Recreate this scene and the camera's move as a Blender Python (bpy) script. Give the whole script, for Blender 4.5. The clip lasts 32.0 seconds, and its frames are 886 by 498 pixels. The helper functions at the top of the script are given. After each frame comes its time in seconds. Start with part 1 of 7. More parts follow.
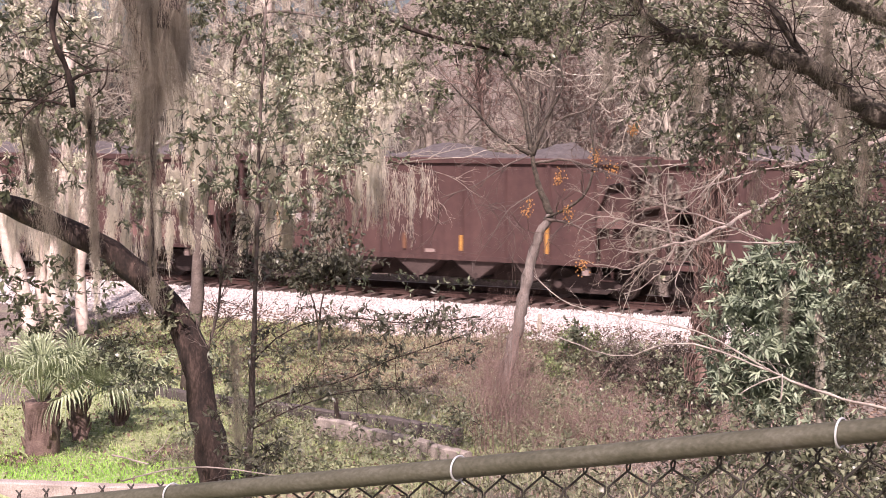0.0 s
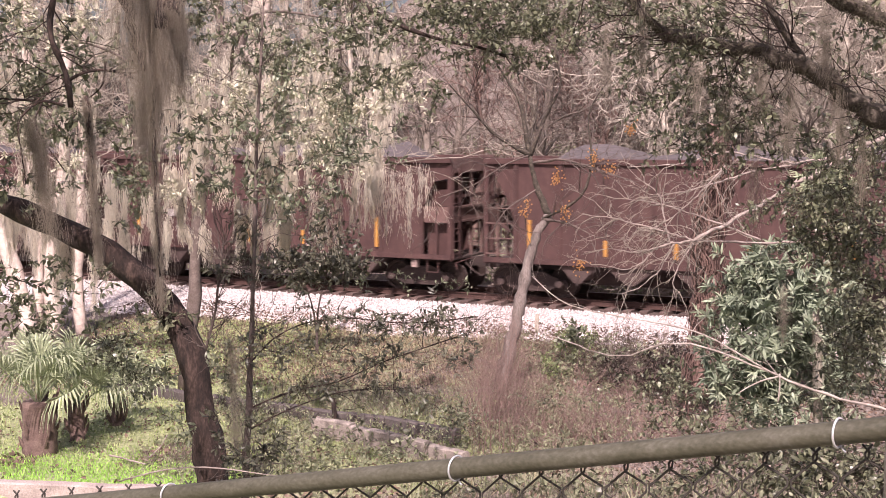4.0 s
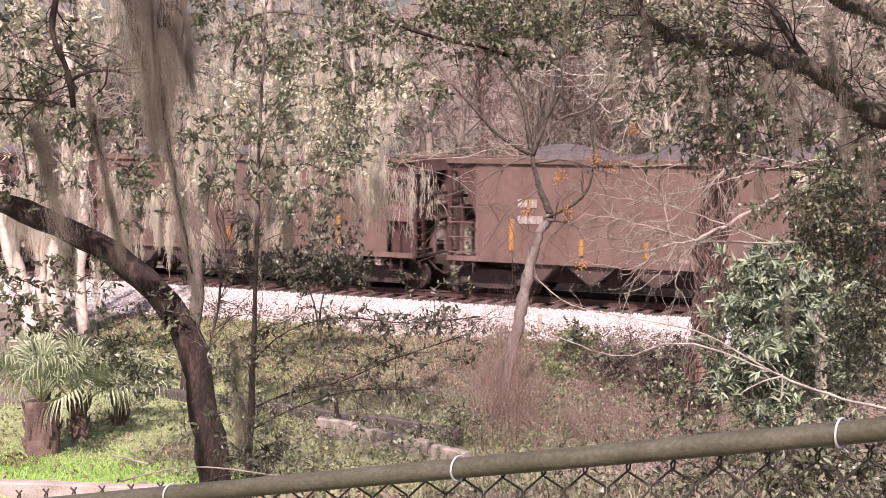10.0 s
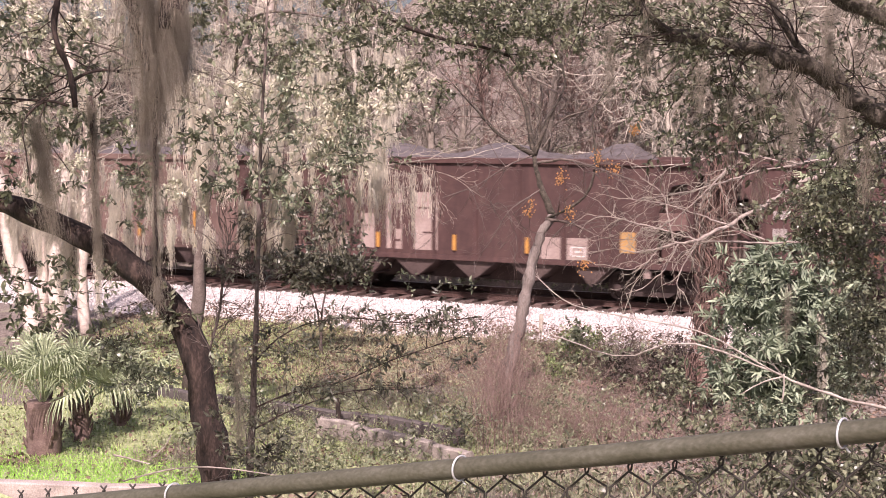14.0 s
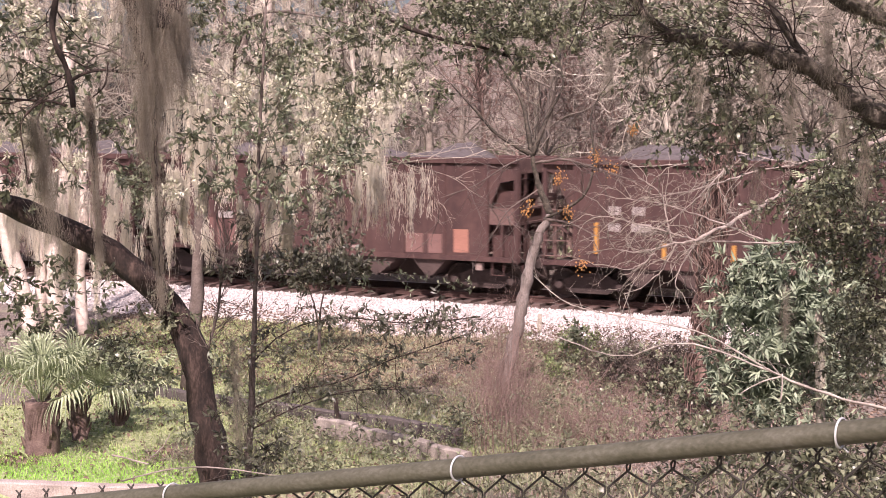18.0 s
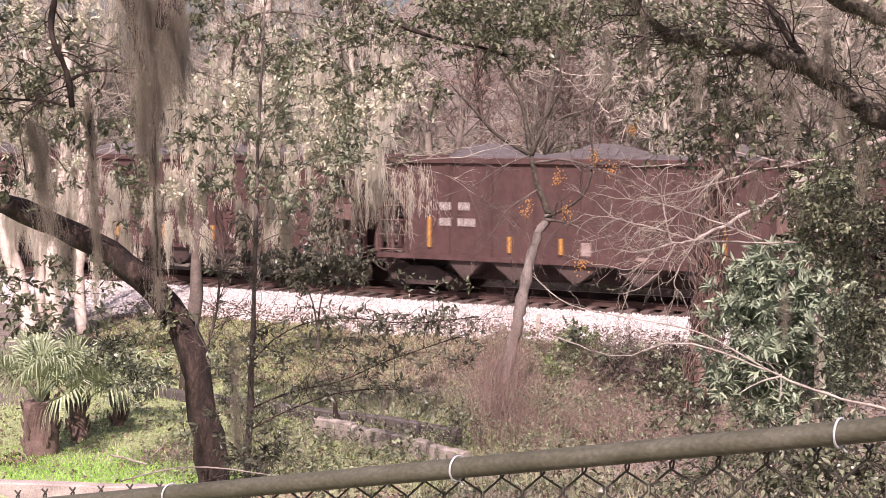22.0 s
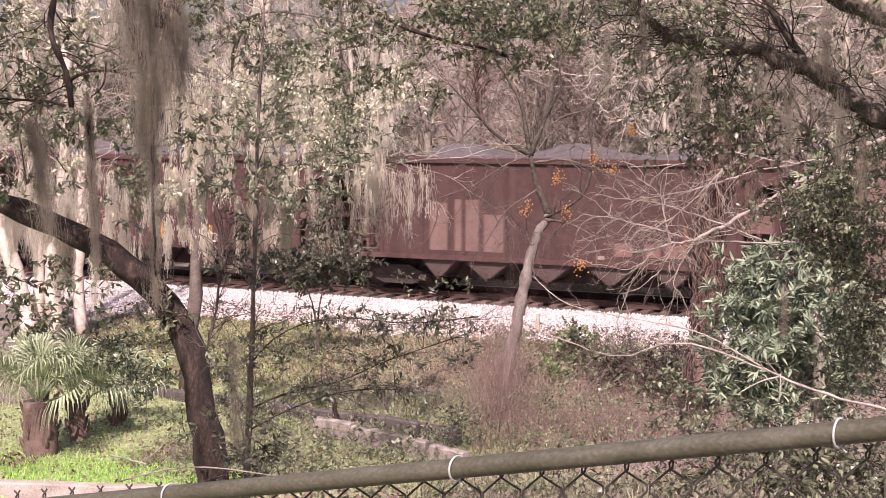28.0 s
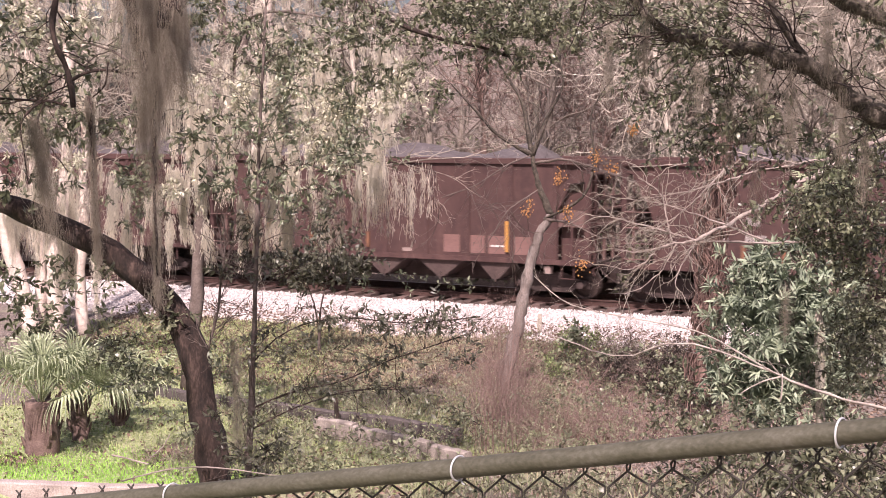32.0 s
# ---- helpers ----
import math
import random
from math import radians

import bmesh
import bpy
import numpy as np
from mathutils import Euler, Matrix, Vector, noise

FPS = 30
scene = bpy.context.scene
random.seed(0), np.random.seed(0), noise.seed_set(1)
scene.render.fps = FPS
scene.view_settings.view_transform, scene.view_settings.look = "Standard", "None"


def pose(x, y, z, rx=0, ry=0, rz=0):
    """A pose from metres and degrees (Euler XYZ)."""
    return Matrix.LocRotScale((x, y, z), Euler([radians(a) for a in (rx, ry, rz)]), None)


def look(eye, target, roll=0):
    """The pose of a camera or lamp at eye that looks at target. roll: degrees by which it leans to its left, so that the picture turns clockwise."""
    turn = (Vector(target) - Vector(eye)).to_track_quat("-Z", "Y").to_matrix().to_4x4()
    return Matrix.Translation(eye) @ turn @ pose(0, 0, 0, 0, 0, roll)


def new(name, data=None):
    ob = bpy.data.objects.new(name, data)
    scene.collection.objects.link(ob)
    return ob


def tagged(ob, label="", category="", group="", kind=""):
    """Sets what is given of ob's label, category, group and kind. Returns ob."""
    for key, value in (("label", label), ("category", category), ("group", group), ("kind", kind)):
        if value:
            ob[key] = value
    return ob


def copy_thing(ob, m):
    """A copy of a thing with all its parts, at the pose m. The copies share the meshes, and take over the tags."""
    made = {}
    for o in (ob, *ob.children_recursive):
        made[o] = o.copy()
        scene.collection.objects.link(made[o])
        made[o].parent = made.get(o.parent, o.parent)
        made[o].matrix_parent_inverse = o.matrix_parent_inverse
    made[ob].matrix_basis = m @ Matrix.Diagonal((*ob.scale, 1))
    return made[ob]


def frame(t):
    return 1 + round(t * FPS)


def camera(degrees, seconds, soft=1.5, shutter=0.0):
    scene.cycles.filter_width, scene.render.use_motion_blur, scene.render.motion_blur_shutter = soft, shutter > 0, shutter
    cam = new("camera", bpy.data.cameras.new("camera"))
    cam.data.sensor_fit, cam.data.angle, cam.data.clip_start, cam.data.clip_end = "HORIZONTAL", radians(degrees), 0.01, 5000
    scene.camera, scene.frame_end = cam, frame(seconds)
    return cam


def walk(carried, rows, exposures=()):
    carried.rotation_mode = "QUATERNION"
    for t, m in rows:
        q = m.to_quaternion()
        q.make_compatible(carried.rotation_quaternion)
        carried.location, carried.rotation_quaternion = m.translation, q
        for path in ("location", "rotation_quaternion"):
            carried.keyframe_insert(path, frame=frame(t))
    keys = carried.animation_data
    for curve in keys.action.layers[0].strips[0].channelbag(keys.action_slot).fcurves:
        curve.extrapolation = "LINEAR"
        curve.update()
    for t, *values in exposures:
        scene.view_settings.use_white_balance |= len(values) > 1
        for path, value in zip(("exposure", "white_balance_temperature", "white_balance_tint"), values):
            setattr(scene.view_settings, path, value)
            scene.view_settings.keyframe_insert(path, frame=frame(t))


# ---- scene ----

# ---- camera ----
DEG = 36.0
EYE = (0.0, 0.0, 4.8)
PITCH = 84.81
cam = camera(DEG, 32.0, soft=0.95, shutter=0.3)
YAW = [(0, 0), (2, 0), (2.5, 3), (3.5, 5), (5.5, 0), (8.5, 0), (9, 2), (9.5, 2), (10, 0), (10.5, 0), (11, -5), (11.5, -5),
       (12, -3), (12.5, -2), (14, -3), (16.5, -2), (17.5, 0), (18.5, 0), (19, 2), (19.5, 2), (20, 5), (20.5, 3), (21, 2), (23.5, 2),
       (24, 3), (25, 5), (25.5, 5), (27.5, 3), (29.7, 3), (30, -5), (30.5, -3), (31.5, -3), (32, 0)]
walk(cam, [(t, pose(*EYE, PITCH, 0, -0.0237 * k)) for t, k in YAW])

# ---- world and sun ----
SUN_EL, SUN_AZ = 50.0, 188.0      # azimuth clockwise from +y
world = bpy.data.worlds.new("world")
scene.world = world
world.use_nodes = True
wn = world.node_tree.nodes
sky = wn.new("ShaderNodeTexSky")
sky.sky_type, sky.sun_disc = "NISHITA", False
sky.sun_elevation, sky.sun_rotation = radians(SUN_EL), radians(SUN_AZ)
sky.dust_density = 5.0
wn["Background"].inputs[1].default_value = 0.085
world.node_tree.links.new(sky.outputs[0], wn["Background"].inputs[0])
sun = new("sun", bpy.data.lights.new("sun", "SUN"))
sun.data.energy, sun.data.angle, sun.data.color = 5.0, radians(0.6), (1.0, 0.91, 0.82)
sd = Vector((math.sin(radians(SUN_AZ)) * math.cos(radians(SUN_EL)), math.cos(radians(SUN_AZ)) * math.cos(radians(SUN_EL)), math.sin(radians(SUN_EL))))
sun.matrix_world = look(sd * 60, (0, 0, 0))
view = scene.view_settings
view.exposure = 0.69
view.use_white_balance = True
view.white_balance_temperature, view.white_balance_tint = 6480, 27


# ---- materials ----
def material(name, colors, scale=6.0, rough=0.8, bump=0.3, detail_scale=None, metal=0.0, rand=0.0, island=0.0, translucent=0.0, coat=0.0, spec=0.5, streak=None, contrast=(0.3, 0.7)):
    """A grained surface: colours mixed by noise at two scales, bump, and a spread of value from piece to piece."""
    m = bpy.data.materials.new(name)
    m.use_nodes = True
    n, l = m.node_tree.nodes, m.node_tree.links
    b = n["Principled BSDF"]
    tc = n.new("ShaderNodeTexCoord")
    mp = n.new("ShaderNodeMapping")
    l.new(tc.outputs["Object"], mp.inputs[0])
    if streak:
        mp.inputs["Scale"].default_value = streak
    big, fine = n.new("ShaderNodeTexNoise"), n.new("ShaderNodeTexNoise")
    big.inputs["Scale"].default_value, big.inputs["Detail"].default_value = scale, 6
    fine.inputs["Scale"].default_value, fine.inputs["Detail"].default_value = detail_scale or scale * 9, 4
    for t in (big, fine):
        l.new(mp.outputs[0], t.inputs["Vector"])
    mix = n.new("ShaderNodeMath")
    mix.operation = "MULTIPLY_ADD"
    mix.inputs[1].default_value = 0.45
    l.new(fine.outputs[0], mix.inputs[0])
    half = n.new("ShaderNodeMath")
    half.operation, half.inputs[1].default_value = "MULTIPLY", 0.55
    l.new(big.outputs[0], half.inputs[0])
    l.new(half.outputs[0], mix.inputs[2])
    ramp = n.new("ShaderNodeValToRGB")
    e = ramp.color_ramp.elements
    lo, hi = contrast
    for i, c in enumerate(colors):
        p = lo + (hi - lo) * i / max(1, len(colors) - 1)
        el = e[i] if i < 2 else e.new(p)
        el.position, el.color = p, (*c, 1)
    l.new(mix.outputs[0], ramp.inputs[0])
    out = ramp.outputs[0]
    if rand or island:
        src = n.new("ShaderNodeNewGeometry").outputs["Random Per Island"] if island else n.new("ShaderNodeObjectInfo").outputs["Random"]
        rng = n.new("ShaderNodeMapRange")
        k = rand or island
        rng.inputs[3].default_value, rng.inputs[4].default_value = 1 - k, 1 + k
        l.new(src, rng.inputs[0])
        hsv = n.new("ShaderNodeHueSaturation")
        l.new(rng.outputs[0], hsv.inputs["Value"])
        l.new(out, hsv.inputs["Color"])
        out = hsv.outputs[0]
    l.new(out, b.inputs["Base Color"])
    b.inputs["Roughness"].default_value, b.inputs["Metallic"].default_value = rough, metal
    b.inputs["Specular IOR Level"].default_value = spec
    if bump:
        bp = n.new("ShaderNodeBump")
        bp.inputs["Strength"].default_value, bp.inputs["Distance"].default_value = bump, 0.02
        l.new(mix.outputs[0], bp.inputs["Height"])
        l.new(bp.outputs[0], b.inputs["Normal"])
    if translucent:
        tr, ms = n.new("ShaderNodeBsdfTranslucent"), n.new("ShaderNodeMixShader")
        l.new(out, tr.inputs[0])
        ms.inputs[0].default_value = translucent
        l.new(b.outputs[0], ms.inputs[1])
        l.new(tr.outputs[0], ms.inputs[2])
        l.new(ms.outputs[0], n["Material Output"].inputs[0])
    return m


def car_paint(name, deep, mid, dust, rand):
    """Weathered car paint: mottled coats with runs of pale dust and rust down the sheet."""
    m = material(name, [deep, mid, dust], 0.8, 0.78, 0.12, 9, rand=rand, streak=(2.2, 1, 0.35), contrast=(0.26, 0.8))
    n, l = m.node_tree.nodes, m.node_tree.links
    b = n["Principled BSDF"]
    src = b.inputs["Base Color"].links[0].from_socket
    tc = n.new("ShaderNodeTexCoord")
    fac = None
    for scale, stretch, lo, hi in ((1.0, (5.0, 1.0, 0.5), 0.5, 0.72), (3.2, (1.0, 1.0, 1.0), 0.44, 0.74)):
        mp, t, r = n.new("ShaderNodeMapping"), n.new("ShaderNodeTexNoise"), n.new("ShaderNodeMapRange")
        mp.inputs["Scale"].default_value = stretch
        t.inputs["Scale"].default_value, t.inputs["Detail"].default_value, t.inputs["Roughness"].default_value = scale, 8, 0.65
        r.inputs[1].default_value, r.inputs[2].default_value = lo, hi
        l.new(tc.outputs["Object"], mp.inputs[0])
        l.new(mp.outputs[0], t.inputs["Vector"])
        l.new(t.outputs[0], r.inputs[0])
        if fac is None:
            fac = r.outputs[0]
        else:
            q = n.new("ShaderNodeMath")
            q.operation = "MAXIMUM"
            l.new(fac, q.inputs[0])
            l.new(r.outputs[0], q.inputs[1])
            fac = q.outputs[0]
    k = n.new("ShaderNodeMath")
    k.operation, k.inputs[1].default_value = "MULTIPLY", 0.55
    l.new(fac, k.inputs[0])
    x = n.new("ShaderNodeMix")
    x.data_type = "RGBA"
    x.inputs[7].default_value = (*[min(1.0, 1.15 * c) for c in dust], 1)
    l.new(k.outputs[0], x.inputs[0])
    l.new(src, x.inputs[6])
    l.new(x.outputs[2], b.inputs["Base Color"])
    return m


OAK_LEAF = material("oak_leaf", [(0.072, 0.079, 0.048), (0.14, 0.148, 0.09), (0.27, 0.268, 0.185)], 3, 0.36, 0, island=0.5, translucent=0.25)
# darkened copy of the leaf colours, with the crown's shade painted in
SHADE_TONED_LEAF = material("shade_toned_leaf", [(0.042, 0.042, 0.03), (0.08, 0.08, 0.055), (0.165, 0.163, 0.118)], 3, 0.42, 0, island=0.45, translucent=0.15)
LAUREL_LEAF = material("laurel_leaf", [(0.085, 0.097, 0.06), (0.16, 0.18, 0.112), (0.31, 0.315, 0.225)], 3, 0.42, 0, island=0.45, translucent=0.2)
# much paler than the other leaves: sunlight is put into this colour
SUN_TONED_LEAF = material("sun_toned_leaf", [(0.27, 0.255, 0.175), (0.47, 0.445, 0.335), (0.7, 0.66, 0.54)], 3, 0.5, 0, island=0.35, translucent=0.3)
BUSH_LEAF = material("bush_leaf", [(0.135, 0.168, 0.122), (0.235, 0.28, 0.195), (0.4, 0.43, 0.29)], 3, 0.6, 0, island=0.3, translucent=0.15)
WEED_LEAF = material("weed_leaf", [(0.115, 0.129, 0.075), (0.215, 0.234, 0.137), (0.34, 0.326, 0.236)], 3, 0.6, 0, island=0.5, translucent=0.25)
GREEN_WEED = material("green_weed", [(0.13, 0.17, 0.065), (0.21, 0.27, 0.11), (0.33, 0.37, 0.19)], 3, 0.6, 0, island=0.4, translucent=0.25)
DRY_LEAF = material("dry_leaf", [(0.1232, 0.08096, 0.05984), (0.22, 0.154, 0.1188)], 3, 0.8, 0, island=0.45, translucent=0.2)
BERRY = material("berry", [(0.36, 0.16, 0.045), (0.5, 0.26, 0.09)], 8, 0.5, 0, island=0.3)
PALM_LEAF = material("palm_leaf", [(0.15, 0.19, 0.105), (0.29, 0.33, 0.205), (0.52, 0.545, 0.39)], 4, 0.42, 0, island=0.3, translucent=0.2)
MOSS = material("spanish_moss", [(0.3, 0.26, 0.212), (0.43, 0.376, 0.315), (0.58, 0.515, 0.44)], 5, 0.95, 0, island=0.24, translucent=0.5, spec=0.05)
# lit copy of the moss: its near-white colour carries the sunlight
SUN_PALE_MOSS = material("sun_pale_moss", [(0.7, 0.645, 0.565), (0.81, 0.755, 0.67), (0.9, 0.85, 0.77)], 5, 0.95, 0, island=0.16, translucent=0.45, spec=0.1)
LIMB_BARK = material("limb_bark", [(0.022, 0.017, 0.013), (0.055, 0.044, 0.034), (0.13, 0.105, 0.085)], 14, 0.95, 1.0, 70, contrast=(0.36, 0.66))
OAK_BARK = material("oak_bark", [(0.0096, 0.00592, 0.00504), (0.0288, 0.01702, 0.01368), (0.084, 0.05402, 0.04464)], 14, 0.95, 1.0, 70, streak=(1, 1, 0.4), contrast=(0.36, 0.66))
GREY_BARK = material("grey_bark", [(0.09, 0.07, 0.063), (0.17, 0.138, 0.126), (0.28, 0.238, 0.22)], 5, 0.92, 0.6, 40, streak=(1, 1, 0.4))
DRY_GRASS = material("dry_grass", [(0.24, 0.2, 0.12), (0.39, 0.335, 0.215), (0.52, 0.455, 0.32)], 1.2, 0.7, 0, island=0.4, translucent=0.3)
STRAW = material("dead_straw", [(0.2, 0.15, 0.125), (0.32, 0.245, 0.21), (0.46, 0.37, 0.325)], 1.2, 0.8, 0, island=0.4, translucent=0.2)
PINK_BARK = material("pinkish_white_bark", [(0.36, 0.28, 0.245), (0.55, 0.45, 0.4), (0.72, 0.62, 0.56)], 5, 0.9, 0.5, 30, streak=(1, 1, 2.5))
PALE_BARK = material("pale_bark", [(0.2, 0.166, 0.138), (0.33, 0.285, 0.24), (0.48, 0.425, 0.365)], 4, 0.9, 0.5, 30, rand=0.2)
TWIG = material("bare_twig", [(0.11, 0.09, 0.076), (0.19, 0.158, 0.134), (0.3, 0.256, 0.22)], 4, 0.9, 0, island=0.3)
WHITE_TWIG = material("weathered_twig", [(0.15, 0.12, 0.105), (0.27, 0.22, 0.198), (0.43, 0.365, 0.33)], 4, 0.85, 0.2, island=0.25)
DARK_STEM = material("dark_dead_stem", [(0.04, 0.03, 0.025), (0.08, 0.06, 0.05), (0.14, 0.108, 0.092)], 4, 0.9, 0, island=0.35)
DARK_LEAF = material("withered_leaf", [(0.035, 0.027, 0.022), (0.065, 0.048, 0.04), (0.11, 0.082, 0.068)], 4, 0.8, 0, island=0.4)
# lightened copy of the bare twig, sunshine included in the colour
SUN_WOOD_TWIG = material("sun_pale_woodland_twig", [(0.32, 0.277, 0.235), (0.46, 0.404, 0.347), (0.62, 0.555, 0.482)], 4, 0.9, 0, island=0.3)
CHINA_BARK = material("brown_limb_bark", [(0.055, 0.04, 0.035), (0.11, 0.083, 0.073), (0.19, 0.15, 0.135)], 5, 0.92, 0.4, 40)
LIMB_MOSS = material("limb_moss", [(0.055, 0.052, 0.034), (0.11, 0.102, 0.07), (0.2, 0.185, 0.14)], 6, 0.95, 0, island=0.4, translucent=0.2, spec=0.1)
DEAD_WOOD = material("dead_branch_wood", [(0.17, 0.14, 0.122), (0.31, 0.265, 0.235), (0.48, 0.42, 0.375)], 6, 0.85, 0.3, 40)
RED_TWIG = material("red_brush", [(0.1232, 0.0765, 0.0663), (0.1997, 0.1318, 0.1148), (0.2848, 0.2082, 0.1827)], 3, 0.9, 0, island=0.35)
PALM_BARK = material("palm_trunk_fibre", [(0.07, 0.043, 0.037), (0.135, 0.088, 0.076), (0.21, 0.15, 0.13)], 7, 0.95, 0.8, 40, island=0.2)
VINE = material("dead_vine", [(0.08, 0.048, 0.04), (0.16, 0.1, 0.085), (0.26, 0.175, 0.15)], 5, 0.95, 0.4, island=0.4)
BRIGHT_GRASS = material("bright_grass", [(0.2, 0.42, 0.045), (0.31, 0.57, 0.1), (0.43, 0.66, 0.18)], 1.2, 0.7, 0, island=0.35, translucent=0.3)
GRASS = material("grass", [(0.19, 0.245, 0.085), (0.3, 0.36, 0.15), (0.44, 0.47, 0.25)], 1.2, 0.7, 0, island=0.4, translucent=0.3)
BALLAST_STONE = material("ballast_stone", [(0.378, 0.324, 0.324), (0.54, 0.486, 0.477), (0.675, 0.63, 0.612)], 9, 0.9, 0.3, island=0.35)
# far ditch wall: the shade on its face is put into the concrete colour
SHADE_CONCRETE = material("shade_toned_concrete", [(0.035, 0.029, 0.028), (0.07, 0.058, 0.056), (0.12, 0.1, 0.096)], 2.5, 0.92, 0.5, 40)
DITCH_CONCRETE = material("mossy_concrete", [(0.12, 0.1, 0.088), (0.25, 0.21, 0.187), (0.42, 0.36, 0.33)], 3.5, 0.92, 0.5, 40)
CONCRETE = material("concrete", [(0.16, 0.128, 0.119), (0.32, 0.262, 0.245), (0.5, 0.425, 0.4)], 2.5, 0.92, 0.5, 40)
STEEL_PIPE = material("mossy_galvanized_pipe", [(0.05, 0.047, 0.03), (0.082, 0.077, 0.055), (0.13, 0.121, 0.1)], 10, 0.55, 0.1, 150, metal=0.15, contrast=(0.36, 0.66), streak=(0.5, 1, 1))
WIRE = material("chain_link_wire", [(0.028, 0.024, 0.021), (0.075, 0.066, 0.058)], 30, 0.7, 0.2, metal=0.4)
BAND = material("tie_wire_band", [(0.5, 0.5, 0.52), (0.75, 0.75, 0.77)], 40, 0.4, 0.1, metal=0.5)
CAR_BROWN = car_paint("oxide_brown_paint", (0.027, 0.0105, 0.0105), (0.052, 0.0225, 0.021), (0.095, 0.049, 0.043), 0.14)
CAR_TAN = car_paint("faded_tan_paint", (0.075, 0.043, 0.037), (0.112, 0.067, 0.057), (0.165, 0.11, 0.095), 0.06)
DUSTY_END = material("dusty_end_paint", [(0.075, 0.04, 0.036), (0.125, 0.072, 0.064), (0.18, 0.115, 0.102)], 1.6, 0.85, 0.2, 18)
UNDER = material("grimy_steel", [(0.016, 0.0095, 0.009), (0.038, 0.024, 0.022), (0.072, 0.048, 0.044)], 3, 0.85, 0.4, 30)
HOPPER = material("dusty_hopper_steel", [(0.032, 0.0185, 0.017), (0.058, 0.037, 0.0335), (0.09, 0.06, 0.055)], 2, 0.85, 0.3, 20)
WHEEL = material("worn_wheel_steel", [(0.03, 0.02, 0.018), (0.075, 0.05, 0.045)], 6, 0.6, 0.2, metal=0.4)
COAL = material("coal", [(0.045, 0.037, 0.039), (0.08, 0.067, 0.07), (0.12, 0.102, 0.106)], 5, 0.75, 1.0, 22)
YELLOW = material("yellow_reflector", [(0.3, 0.14, 0.03), (0.5, 0.25, 0.06)], 5, 0.6, 0.05)
DULL_YELLOW = material("grimy_orange_stripe", [(0.1, 0.045, 0.028), (0.2, 0.09, 0.045)], 5, 0.7, 0.05)
RED_PAINT = material("red_stencil_paint", [(0.17, 0.035, 0.035), (0.27, 0.07, 0.065)], 6, 0.6, 0.05)
WHITE_PAINT = material("faded_white_paint", [(0.36, 0.32, 0.3), (0.66, 0.61, 0.59)], 8, 0.7, 0.05)
PATCH = material("pale_patch_paint", [(0.18, 0.125, 0.112), (0.27, 0.2, 0.182), (0.35, 0.275, 0.25)], 1.5, 0.75, 0.1, 12)
WORN_PATCH = material("worn_patch_paint", [(0.1, 0.054, 0.048), (0.175, 0.112, 0.1)], 2.5, 0.8, 0.1, 14)
FAINT_PATCH = material("faint_patch_paint", [(0.12, 0.082, 0.074), (0.2, 0.15, 0.135)], 3, 0.75, 0.1, 14)
PINK_PATCH = material("pinkish_patch_paint", [(0.12, 0.06, 0.054), (0.19, 0.105, 0.093)], 2, 0.75, 0.1)
SALMON_PATCH = material("salmon_patch_paint", [(0.22, 0.095, 0.07), (0.33, 0.155, 0.115)], 2, 0.75, 0.1)
ORANGE_PATCH = material("orange_patch_paint", [(0.3, 0.16, 0.05), (0.42, 0.25, 0.1)], 2, 0.7, 0.1)
RUST_RAIL = material("rusted_rail", [(0.035, 0.017, 0.014), (0.075, 0.036, 0.03)], 8, 0.8, 0.3, 60)
TIE = material("creosote_tie", [(0.05, 0.03, 0.026), (0.1, 0.066, 0.058), (0.18, 0.13, 0.12)], 3, 0.95, 0.6, 30, rand=0.3, streak=(1, 0.3, 1))


